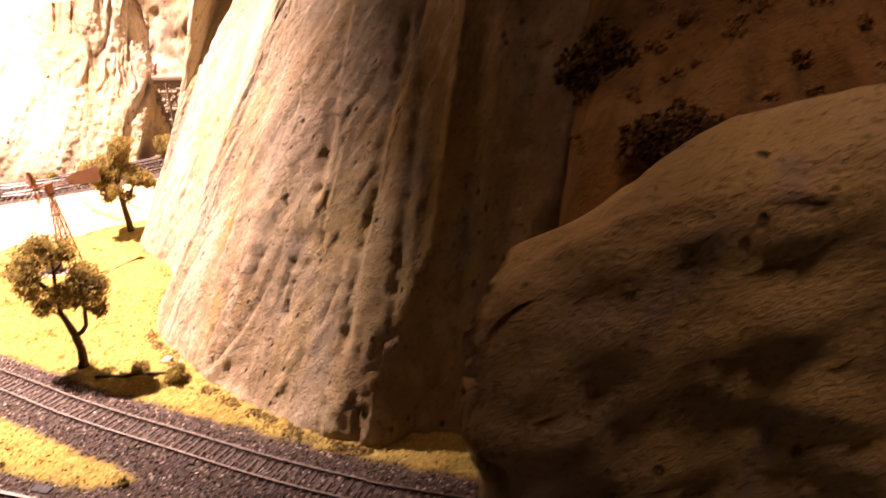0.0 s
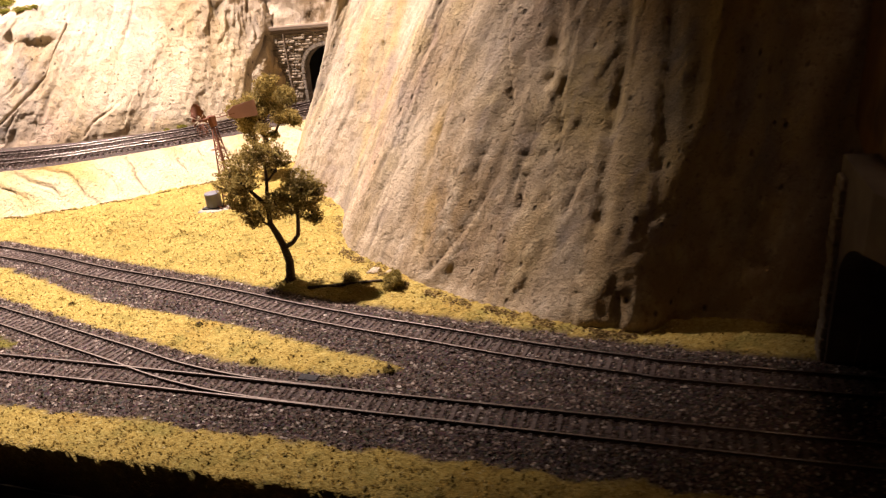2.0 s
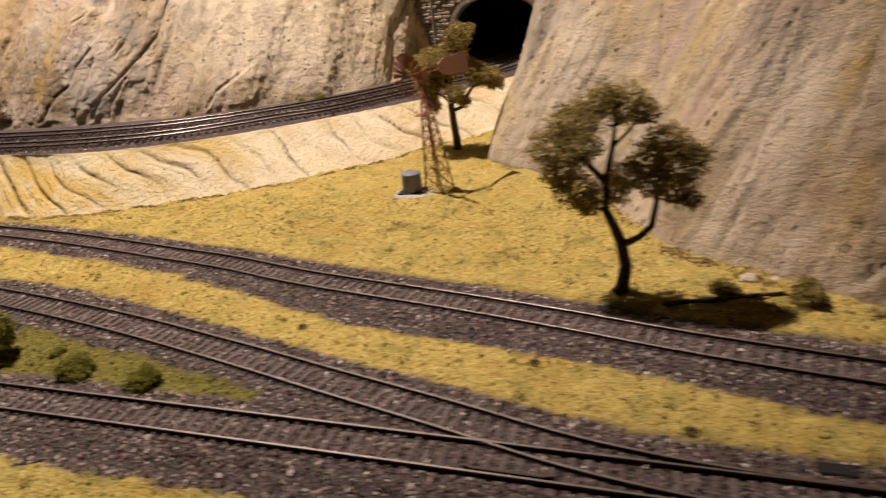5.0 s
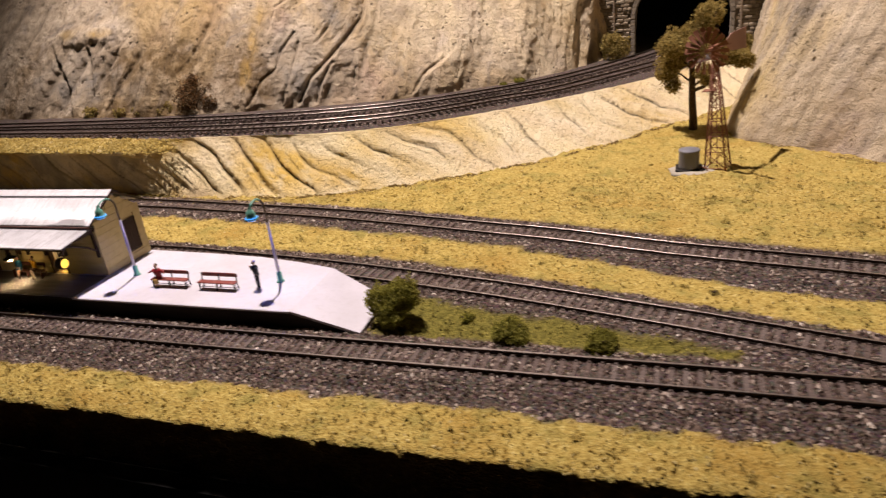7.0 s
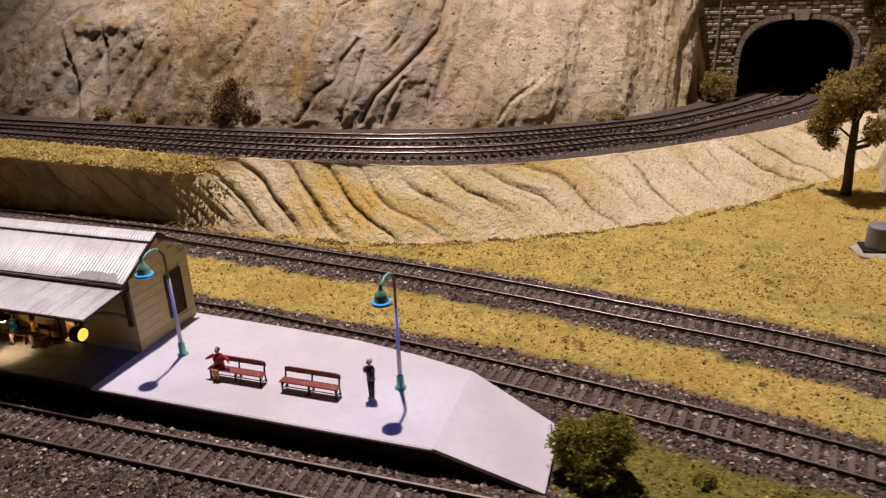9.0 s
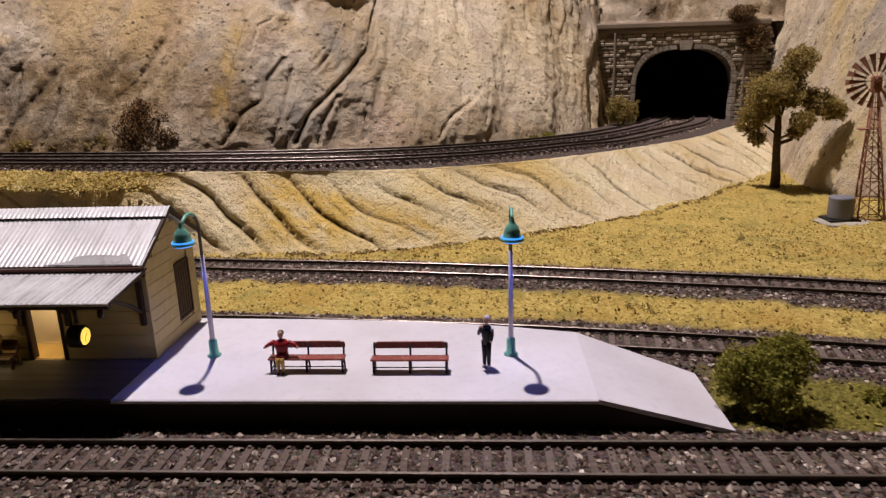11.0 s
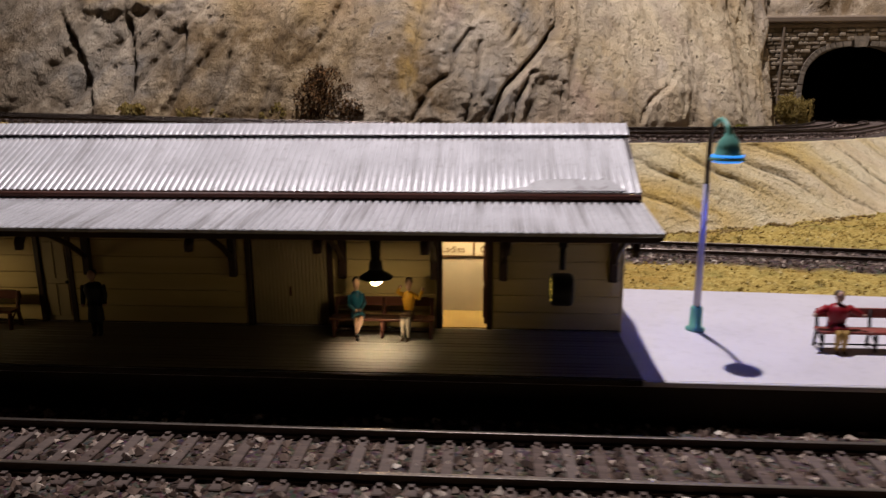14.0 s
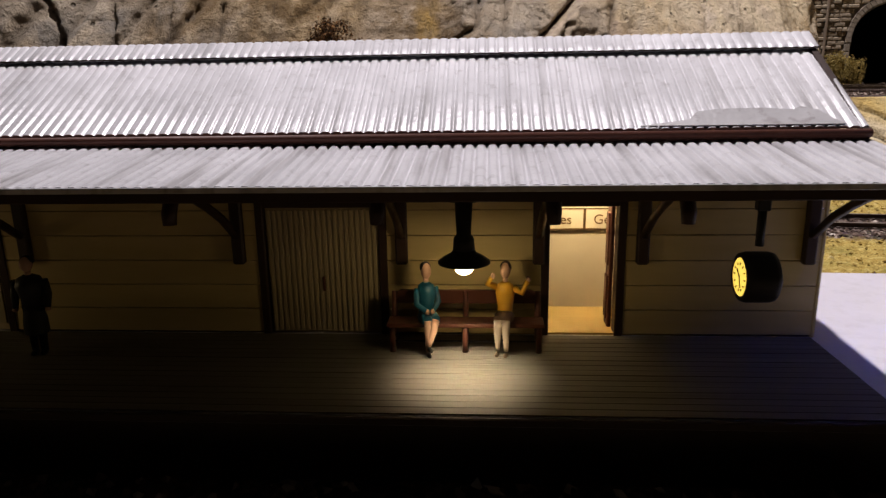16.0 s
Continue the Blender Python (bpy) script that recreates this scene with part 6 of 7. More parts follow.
def build_clock(x, y):
    ob = thing("station_clock", "black drum clock hanging under the verandah with lit yellow dials", "clock", (x, y, 4.6))
    part("hanger", Shape().box(-0.3, -0.12, -0.22, 0.3, 0.12, 0.06, edge=0.03).box(-0.1, -0.08, -0.55, 0.1, 0.08, -0.2, edge=0.02).tube([(0, 0, -0.5), (0, 0, -1.1)], 0.07, 8), [BLACK], ob)
    turn = Matrix.Rotation(radians(90), 4, "Y")
    part("drum", Shape().lathe([(0.0, -0.24), (0.30, -0.24), (0.325, -0.27), (0.38, -0.24), (0.40, -0.17), (0.40, 0.17), (0.38, 0.24), (0.325, 0.27), (0.30, 0.24), (0.0, 0.24)], 26, (0, 0, -1.60), m=turn), [BLACK], ob, "black round case")
    for side in (-1, 1):
        dial = part("dial", Shape().lathe([(0.0, side * 0.248), (0.30, side * 0.248), (0.30, side * 0.235)], 26, (0, 0, -1.60), m=turn, smooth=False), [DIAL], ob, "lit yellow dial with dark marks")
        marks = Shape()
        for k in range(12):
            a = math.pi * k / 6
            p = Vector((side * 0.252, 0.235 * math.sin(a), -1.60 + 0.235 * math.cos(a)))
            q = Vector((side * 0.252, 0.19 * math.sin(a), -1.60 + 0.19 * math.cos(a)))
            marks.tube([p, q], 0.012, 4)
        part("hour_ring", marks, [BLACK], dial)
        part("clock_hand", Shape().tube([(side * 0.255, 0, -1.60), (side * 0.255, 0.12, -1.50)], 0.014, 4).tube([(side * 0.255, 0, -1.60), (side * 0.255, -0.06, -1.76)], 0.012, 4), [BLACK], dial)
    return ob


build_clock(-100.97, 27.95)

# ---- windmill, tank ----


def build_windmill(x, y):
    mill = thing("windmill", "rusty steel farm windmill with a lattice tower and tail vane", "windmill", (x, y, 0.1))
    top, half, tip = 9.0, 0.85, 0.15
    for i, (sx, sy) in enumerate(((-1, -1), (1, -1), (1, 1), (-1, 1))):
        part("tower_leg", Shape().tube([(sx * half, sy * half, 0), (sx * tip, sy * tip, top)], 0.07, 4), [RUST], mill)
    corners = [(-1, -1), (1, -1), (1, 1), (-1, 1)]
    levels = [0.35, 1.7, 3.0, 4.2, 5.3, 6.3, 7.2, 8.0]
    def node(c, z):
        r = half + (tip - half) * z / top
        return (c[0] * r, c[1] * r, z)
    for k, z in enumerate(levels):
        for a in range(4):
            part("brace", Shape().tube([node(corners[a], z), node(corners[(a + 1) % 4], z)], 0.038, 4), [RUST], mill)
            if k + 1 < len(levels):
                part("diagonal", Shape().tube([node(corners[a], z), node(corners[(a + 1) % 4], levels[k + 1])], 0.03, 4).tube([node(corners[(a + 1) % 4], z), node(corners[a], levels[k + 1])], 0.03, 4), [RUST], mill)
    part("ladder_stage", Shape().box(-0.95, -0.5, 6.55, 0.1, 0.45, 6.63, edge=0.02), [RUST], mill)
    part("pump_rod", Shape().tube([(0, 0, 0), (0, 0, top)], 0.03, 5), [RUST], mill)
    out = Vector((-0.208, -0.978, 0))
    hub = Vector((0, 0, 9.85)) + out * 1.3
    part("gearbox", Shape().box(-0.3, -0.35, 9.0, 0.3, 0.35, 10.1, edge=0.08), [RUST], mill)
    wheel = part("wheel", Shape().tube([hub - out * 1.1, hub + out * 0.12], 0.14, 8), [RUST], mill, "rusty fan wheel")
    side, up = Vector((0.978, -0.208, 0)), Vector((0, 0, 1))
    for k in range(18):
        a, da = 2 * math.pi * k / 18, 0.115
        pts = []
        for r, d in ((0.58, -0.6 * da), (0.58, 0.6 * da), (1.78, da * 0.95), (1.78, -da * 0.95)):
            ang = a + d
            pts.append(hub + (side * math.cos(ang) + up * math.sin(ang)) * r + out * (0.10 if d > 0 else -0.02))
        back = [p - out * 0.025 for p in pts]
        part("blade", Shape().add(pts + back, [(0, 1, 2, 3), (7, 6, 5, 4), (0, 4, 5, 1), (1, 5, 6, 2), (2, 6, 7, 3), (3, 7, 4, 0)]), [RUST], wheel)
    for r in (0.68, 1.42):
        ring = [hub + (side * math.cos(2 * math.pi * k / 24) + up * math.sin(2 * math.pi * k / 24)) * r for k in range(25)]
        part("rim", Shape().tube(ring, 0.028, 4, caps=False), [RUST], wheel)
    for k in range(6):
        a = math.pi * k / 3
        part("spoke", Shape().tube([hub, hub + (side * math.cos(a) + up * math.sin(a)) * 1.5], 0.03, 4), [RUST], wheel)
    tail = -out
    boom = Vector((0, 0, 9.75))
    part("tail_boom", Shape().tube([boom, boom + tail * 2.6], 0.05, 5).tube([boom + Vector((0, 0, 0.35)), boom + tail * 2.2 + Vector((0, 0, 0.25))], 0.03, 4), [RUST], mill)
    o = boom + tail * 1.9
    outline = [(0.0, -0.28), (0.7, -0.72), (3.3, -0.95), (3.3, 0.75), (0.7, 0.62), (0.0, 0.22)]
    n = Vector((tail.y, -tail.x, 0)) * 0.03
    front = [o + tail * a + Vector((0, 0, b + 0.15)) + n for a, b in outline]
    rear = [p - n * 2 for p in front]
    m = len(outline)
    part("tail_vane", Shape().add(front + rear, [tuple(range(m)), tuple(reversed(range(m, 2 * m)))] + [(i, i + m, (i + 1) % m + m, (i + 1) % m) for i in range(m)]), [VANE], mill, "faded pinkish steel vane")
    return mill


windmill = build_windmill(-59.6, 55.5)
windmill.matrix_basis = at_cm(-59.6, 55.5, 0.05, -16.6, 0, -3.6)

tank = thing("water_tank", "small galvanised water tank on a concrete slab", "water tank", (-61.85, 55.0, 0.16))
part("slab", Shape().blob((0.2, -0.2, 0.08), 1.7, 3, 0.25, 0, (1.15, 0.9, 0.10), 6, 16), [SLAB], tank, "pale broken concrete")
part("stand", Shape().box(-1.05, -0.9, 0.2, 1.05, 0.9, 0.34, edge=0.04).box(-0.8, -0.75, 0.05, -0.6, 0.75, 0.21).box(0.6, -0.75, 0.05, 0.8, 0.75, 0.21), [BLACK], tank, "dark timber stand")
ribs = [(0.0, 0.36), (0.82, 0.36)]
for k in range(9):
    ribs += [(0.83 - 0.025 * (k % 2), 0.40 + k * 0.16)]
part("barrel", Shape().lathe(ribs + [(0.83, 1.82), (0.80, 1.85), (0.0, 1.87)], 28), [TANK], tank, "ribbed grey barrel")
part("outlet_pipe", Shape().tube([(0.8, -0.5, 0.5), (1.3, -0.7, 0.45), (1.5, -0.6, 0.15)], 0.05, 6), [RUST], tank)

# ---- trees and shrubs ----


def foliage(clusters, count, size, seed, hollow=0.45):
    """Many small uneven crumbs of leaf round the given (centre, radius, squash) clusters."""
    rng = np.random.default_rng(seed)
    weight = np.array([r**2 for _, r, _ in clusters])
    pick = rng.choice(len(clusters), count, p=weight / weight.sum())
    centre = np.array([c for c, _, _ in clusters], float)[pick]
    radius = np.array([r for _, r, _ in clusters], float)[pick]
    squash = np.array([q for _, _, q in clusters], float)[pick]
    d = rng.normal(size=(count, 3))
    d /= np.linalg.norm(d, axis=1)[:, None]
    lump = np.array([0.78 + 0.5 * noise.noise(Vector(v) * 2.3 + Vector((seed, int(k) * 3.7, 0))) for v, k in zip(d, pick)])
    r = radius * lump * (hollow + (1.04 - hollow) * rng.random(count) ** 0.45)
    p = centre + d * r[:, None] * np.c_[np.ones(count), np.ones(count), squash]
    a = rng.normal(size=(count, 3))
    a /= np.linalg.norm(a, axis=1)[:, None]
    b = np.cross(a, rng.normal(size=(count, 3)))
    b /= np.linalg.norm(b, axis=1)[:, None]
    fold = np.cross(a, b) * 0.35
    # a small folded leaf
    jitter = np.stack([a, b * 0.7 + fold, -a, -b * 0.7 + fold], 1) + rng.normal(size=(count, 4, 3)) * 0.2
    s = size * rng.uniform(0.55, 1.35, count)
    verts = p[:, None, :] + jitter * s[:, None, None]
    faces = (np.arange(count)[:, None, None] * 4 + np.array([(0, 1, 2), (0, 2, 3)])[None]).reshape(-1, 3)
    return crumb_mesh("foliage", verts.reshape(-1, 3), faces)


def crumb_mesh(name, verts, faces):
    me = bpy.data.meshes.new(name)
    me.from_pydata((np.asarray(verts) * CM).tolist(), [], np.asarray(faces).tolist())
    me.update()
    return me


def build_tree(at, label, limbs, clusters, count, size, seed, leaf, lean=(0.0, 0.0)):
    def leant(p):
        return (p[0] + lean[0] * p[2], p[1] + lean[1] * p[2], p[2])
    limbs = [([leant(p) for p in pts], radii) for pts, radii in limbs]
    clusters = [(leant(c), r, q) for c, r, q in clusters]
    tree = thing("tree", label, "tree", at, group="model trees")
    part("trunk", Shape().tube(limbs[0][0], limbs[0][1], 9), [BARK], tree, "dark bark")
    for pts, radii in limbs[1:]:
        part("limb", Shape().tube(pts, radii, 7), [BARK], tree)
    rng = random.Random(seed)
    twigs = Shape()
    for c, r, _ in clusters:
        for k in range(7):
            d = Vector((rng.gauss(0, 1), rng.gauss(0, 1), rng.gauss(0.2, 0.8))).normalized()
            c0 = Vector(c) - Vector((0, 0, r * 0.5))
            twigs.tube([c0, c0 + d * r * 0.5 + Vector((0, 0, 0.2)), Vector(c) + d * r * 0.9], [0.06, 0.04, 0.015], 4)
    part("branchwork", twigs, [BARK], tree)
    part("crown", foliage(clusters, count, size, seed), [leaf], tree, "clumped olive leaf foam with gaps")
    return tree


build_tree((-43.85, 39.0, 0.1), "olive gum tree with forked dark trunk beside the track", [
    ([(0.0, 0, -0.1), (0.12, 0, 0.6), (0.28, 0, 1.7), (0.04, 0, 3.08), (-0.36, 0, 4.1), (-0.74, 0, 4.9), (-0.62, 0.05, 6.8), (-0.3, 0.1, 8.6), (-0.16, 0.1, 10.3)], [0.50, 0.37, 0.33, 0.30, 0.25, 0.22, 0.17, 0.12, 0.05]),
    ([(-0.68, 0, 6.4), (-1.47, -0.2, 7.36), (-2.24, -0.4, 8.3), (-3.2, -0.5, 9.0)], [0.17, 0.15, 0.11, 0.05]),
    ([(0.1, 0.0, 2.9), (1.0, -0.1, 3.45), (1.6, -0.15, 4.1), (1.82, -0.1, 5.4), (1.88, 0.1, 6.8), (2.2, 0.2, 8.2)], [0.19, 0.18, 0.17, 0.15, 0.11, 0.05]),
    ([(-0.2, -0.05, 4.2), (-1.1, -0.3, 5.2), (-1.35, -0.4, 6.2)], [0.08, 0.07, 0.04]),
    ([(-0.4, 0.05, 8.2), (0.4, 0.2, 9.0), (1.0, 0.2, 9.9)], [0.09, 0.07, 0.03]),
], [((0.2, 0.2, 10.3), 1.5, 0.85), ((-0.75, -0.3, 10.7), 1.2, 0.85), ((1.2, 0.1, 10.0), 1.0, 0.8), ((-2.3, 0.3, 9.5), 1.65, 0.85), ((-3.4, -0.2, 8.4), 1.4, 0.9), ((-1.9, -0.8, 8.5), 1.4, 0.85), ((-2.4, 0.4, 5.95), 1.45, 0.9), ((-2.95, -0.3, 7.0), 1.25, 0.9), ((-1.6, -0.6, 5.4), 0.9, 0.8), ((-0.4, 0.6, 5.9), 1.25, 0.85), ((0.4, -0.5, 7.0), 1.1, 0.9), ((2.3, 0.2, 8.4), 1.45, 0.8), ((2.9, -0.2, 7.4), 1.55, 0.9), ((1.4, 0.4, 7.4), 1.35, 0.9), ((3.6, 0.2, 7.7), 1.0, 0.8), ((2.7, 0.3, 5.9), 1.15, 0.85), ((1.7, -0.7, 6.6), 1.0, 0.8), ((3.5, -0.3, 5.6), 0.7, 0.8)], 19000, 0.085, 5, LEAF_OLIVE)
build_tree((-61.5, 67.0, 0.05), "olive gum tree in front of the bluff by the tunnel", [
    ([(0, 0, -0.1), (0.0, 0, 1.5), (-0.15, 0, 3.4), (-0.2, 0, 5.2), (-0.25, 0, 6.4), (-0.6, 0, 8.0), (0.2, 0, 10.0)], [0.46, 0.38, 0.33, 0.30, 0.26, 0.17, 0.08]),
    ([(-0.25, 0, 4.2), (0.9, -0.1, 4.6), (1.75, -0.15, 6.0), (2.6, -0.2, 7.0), (3.4, -0.2, 7.6)], [0.18, 0.16, 0.15, 0.11, 0.06]),
    ([(-0.2, 0, 6.2), (0.5, 0.2, 8.4), (1.1, 0.3, 10.8)], [0.13, 0.10, 0.05]),
    ([(-0.2, 0, 5.0), (-1.2, 0.1, 5.8), (-2.2, 0.1, 6.2)], [0.11, 0.08, 0.04]),
    ([(-0.25, 0, 6.2), (-1.2, -1.1, 7.4), (-2.0, -2.0, 8.2)], [0.12, 0.09, 0.04]),
    ([(-0.2, 0, 4.6), (0.4, -1.0, 5.2), (0.9, -1.8, 5.9)], [0.12, 0.09, 0.04]),
], [((-1.0, 0.0, 8.7), 2.35, 0.85), ((-1.9, -0.4, 7.3), 1.7, 0.85), ((0.5, 0.3, 9.6), 1.6, 0.85), ((-2.5, 0.2, 6.0), 1.35, 0.85), ((-1.9, -0.2, 4.8), 0.9, 0.85), ((1.2, 0.2, 11.2), 1.55, 0.85), ((0.4, -0.6, 8.2), 1.3, 0.8), ((3.0, -0.3, 7.5), 1.75, 0.75), ((4.3, -0.2, 6.9), 1.15, 0.8), ((2.0, 0.2, 8.2), 1.1, 0.8), ((1.15, -0.2, 5.2), 0.85, 0.8), ((-2.1, -2.1, 8.7), 1.45, 0.8), ((0.9, -1.9, 6.3), 1.15, 0.9)], 23500, 0.10, 8, LEAF_OLIVE)


def build_bush(at, r, label, leaf, seed, squash=0.8, count=1600, size=0.11, group="shrubs"):
    rng = random.Random(seed)
    bush = thing("bush", label, "bush", at, group=group)
    clusters = [((0, 0, r * squash * 0.55), r * 0.8, squash)]
    for k in range(6):
        a = rng.uniform(0, 6.28)
        clusters.append(((math.cos(a) * r * 0.5, math.sin(a) * r * 0.5, r * squash * rng.uniform(0.35, 0.95)), r * rng.uniform(0.4, 0.6), squash))
    stems = Shape()
    for k in range(5):
        a = rng.uniform(0, 6.28)
        stems.tube([(0, 0, -0.05), (math.cos(a) * r * 0.2, math.sin(a) * r * 0.2, r * 0.4), (math.cos(a) * r * 0.5, math.sin(a) * r * 0.5, r * 0.8)], [0.06, 0.05, 0.02], 4)
    part("branchwork", stems, [BARK], bush)
    part("leafage", foliage(clusters, count, size, seed, 0.6), [leaf], bush)
    return bush


build_bush((-77.45, 27.9, 0.1), 1.62, "large rounded green bush at the foot of the platform ramp", LEAF_GREEN, 11, 1.22, 15000, 0.06, "green bushes")
build_bush((-70.5, 27.0, 0.1), 1.1, "low dark green bush on the green verge", LEAF_GREEN, 12, 0.75, 8000, 0.055, "green bushes")
build_bush((-65.9, 26.7, 0.1), 1.0, "low dark green bush on the green verge", LEAF_GREEN, 13, 0.75, 7000, 0.055, "green bushes")
build_bush((-73.4, 28.6, 0.1), 0.5, "small green tuft on the verge", LEAF_GREEN, 14, 0.7, 500, 0.09, "green bushes")
build_bush((-34.9, 38.6, 0.1), 1.05, "dry olive shrub beside the fallen log", LEAF_STRAW, 15, 0.95, 2200, 0.085)
build_bush((-38.6, 39.3, 0.1), 0.95, "dark olive shrub behind the fallen log", LEAF_OLIVE, 16, 0.7, 1500, 0.085)
build_bush((-70.6, 88.4, 4.2), 1.9, "olive shrub beside the tunnel portal", LEAF_OLIVE, 17, 1.35, 5000, 0.10)
# two leaf clumps darken the portal's corner in place of a shadowed recess
build_bush((-55.2, 91.2, 12.2), 1.9, "dark brown leaf clump standing in for shadow over the portal", LEAF_BROWN, 26, 1.2, 4000, 0.10)
build_bush((-57.0, 91.4, 15.4), 2.0, "dark brown leaf clump standing in for shadow on the portal cornice", LEAF_BROWN, 27, 0.7, 4000, 0.10)
build_bush((-55.6, 89.5, 4.0), 1.6, "dark olive shrub close against the portal", LEAF_OLIVE, 18, 1.1, 1800, 0.13)
build_bush((-80.3, 75.6, 4.4), 0.75, "small green tuft at the cliff's foot", LEAF_GREEN, 19, 0.6, 500, 0.1)
build_bush((-82.0, 74.2, 4.4), 0.5, "small green tuft at the cliff's foot", LEAF_GREEN, 20, 0.6, 300, 0.1)
build_bush((-115.0, 61.9, 5.6), 2.1, "dry brown twiggy shrub at the cliff's foot", LEAF_TWIG, 21, 1.6, 3400, 0.085)
build_bush((-112.9, 62.5, 5.4), 1.2, "dry brown twiggy shrub at the cliff's foot", LEAF_TWIG, 22, 1.3, 1400, 0.085)
build_bush((-124.5, 60.6, 5.8), 1.0, "olive tuft at the cliff's foot", LEAF_OLIVE, 23, 0.7, 700, 0.12)
build_bush((-121.5, 60.8, 5.7), 0.8, "olive tuft at the cliff's foot", LEAF_OLIVE, 24, 0.7, 500, 0.12)
build_bush((-128.5, 60.3, 5.9), 1.1, "olive tuft at the cliff's foot", LEAF_OLIVE, 25, 0.8, 700, 0.12)

log = part("fallen_log", Shape().tube([(-41.6, 37.75, 0.22), (-39.8, 38.1, 0.30), (-37.6, 38.7, 0.42), (-35.6, 39.15, 0.50)], [0.17, 0.16, 0.13, 0.09], 8).tube([(-37.6, 38.7, 0.42), (-36.9, 38.5, 0.72)], [0.07, 0.03], 5), [LOG_GREY])
tagged(log, "weathered grey-brown fallen log lying on the yellow grass", "log")


def build_stone(x, y, z, r, seed, label):
    ob = part("rock", Shape().blob((0, 0, r * 0.25), r, seed, 0.5, 0, (1.3, 0.9, 0.6), 7, 10), [ROCK])
    me = ob.data
    me.attributes.new("crease_shade", "FLOAT", "POINT")
    ob.matrix_basis = at_cm(x, y, z, seed * 37)
    return tagged(ob, label, "rock", "loose rocks")


for k, (x, y, r) in enumerate(((-37.2, 40.9, 0.5), (-36.0, 40.7, 0.35))):
    build_stone(x, y, 0.2, r, k + 1, "small tan rock at the bluff's foot")


# shrubs on the cliff top
for k, x in enumerate((-107.5, -106, -104.6, -103.2, -101.8)):
    build_bush((x, 77.5 + 0.8 * (k % 2), 21.6), 0.9, "green scrub in the notch of the cliff top", LEAF_GREEN, 180 + k, 0.7, 900, 0.09, "cliff-top scrub")
for k in range(16):
    rng = random.Random(100 + k)
    x = -112 + k * 2.9 + rng.uniform(-1, 1)
    y = level(x, [(-112, 79), (-90, 86), (-66, 103)]) + rng.uniform(-1.5, 3)
    build_bush((x, y, level(x, [(-112, 24.1), (-107, 20.7), (-103, 20.7), (-98, 22.1), (-85, 26.0), (-70, 28.1)])), rng.uniform(1.0, 1.9), "green scrub on the cliff top", LEAF_GREEN, 200 + k, 0.8, 900, 0.14, "cliff-top scrub")

for k, (x, y, r) in enumerate(((-31.1, 28.0, 0.45), (-40.3, 27.7, 0.35), (-47.2, 31.5, 0.3), (-60.5, 33.2, 0.3))):
    build_bush((x, y, 0.1), r, "low olive tuft on the yellow strip", LEAF_STRAW, 400 + k, 0.32, 450, 0.06, "grass tufts")

# ---- the train that has gone on behind the station ----
CARRIAGE_RED = painted("carriage_red", (0.34, 0.035, 0.02), 0.4, 200, 0.1)
ROOF_GREY = painted("carriage_roof_grey", (0.36, 0.35, 0.36), 0.6, 200, 0.2)
WINDOW_LIT = glow("lit_carriage_window", (1.0, 0.62, 0.16), 0.8)
TAIL_RED = glow("red_tail_lamp", (1.0, 0.03, 0.06), 2.0)


def build_carriage(x0):
    car = thing("railway_carriage", "red model railway carriage with grey roof and lit windows", "railway carriage", (x0, 47.25, 0.56), -0.6)
    part("body", Shape().box(-22.8, -1.6, 0.75, 0, 1.6, 3.3, edge=0.12), [CARRIAGE_RED], car)
    rows = []
    for k in range(11):
        a = math.pi * k / 10
        rows.append([(-22.9, 1.68 * math.cos(a), 3.28 + 0.75 * math.sin(a)), (0.1, 1.68 * math.cos(a), 3.28 + 0.75 * math.sin(a))])
    rows.append(rows[0])
    part("roof", Shape().grid(rows), [ROOF_GREY], car, "rounded grey roof")
    for side in (-1, 1):
        for k in range(18):
            x = -21.8 + k * 1.2
            part("window", Shape().box(x, side * 1.6 - 0.03, 2.0, x + 0.55, side * 1.6 + 0.03, 2.85, edge=0.02), [WINDOW_LIT], car)
        part("tail_lamp", Shape().blob((0.03, side * 1.35, 3.0), 0.12, 1, 0.0), [TAIL_RED], car)
        part("tail_lamp", Shape().blob((0.03, side * 1.35, 1.4), 0.12, 1, 0.0), [TAIL_RED], car)
    for x in (-19.4, -3.6):
        bogie = part("bogie", Shape().box(x - 1.5, -1.1, 0.3, x + 1.5, 1.1, 0.74, edge=0.05), [BLACK], car)
        for dx in (-1.05, 1.05):
            part("wheel_set", Shape().tube([(x + dx, -0.92, 0.5), (x + dx, -0.72, 0.5)], 0.5, 16).tube([(x + dx, 0.72, 0.5), (x + dx, 0.92, 0.5)], 0.5, 16).tube([(x + dx, -0.8, 0.5), (x + dx, 0.8, 0.5)], 0.1, 8), [BLACK], bogie)
    return car


build_carriage(-142.0)

# ---- loose covers: ballast stones and straw scatter ----


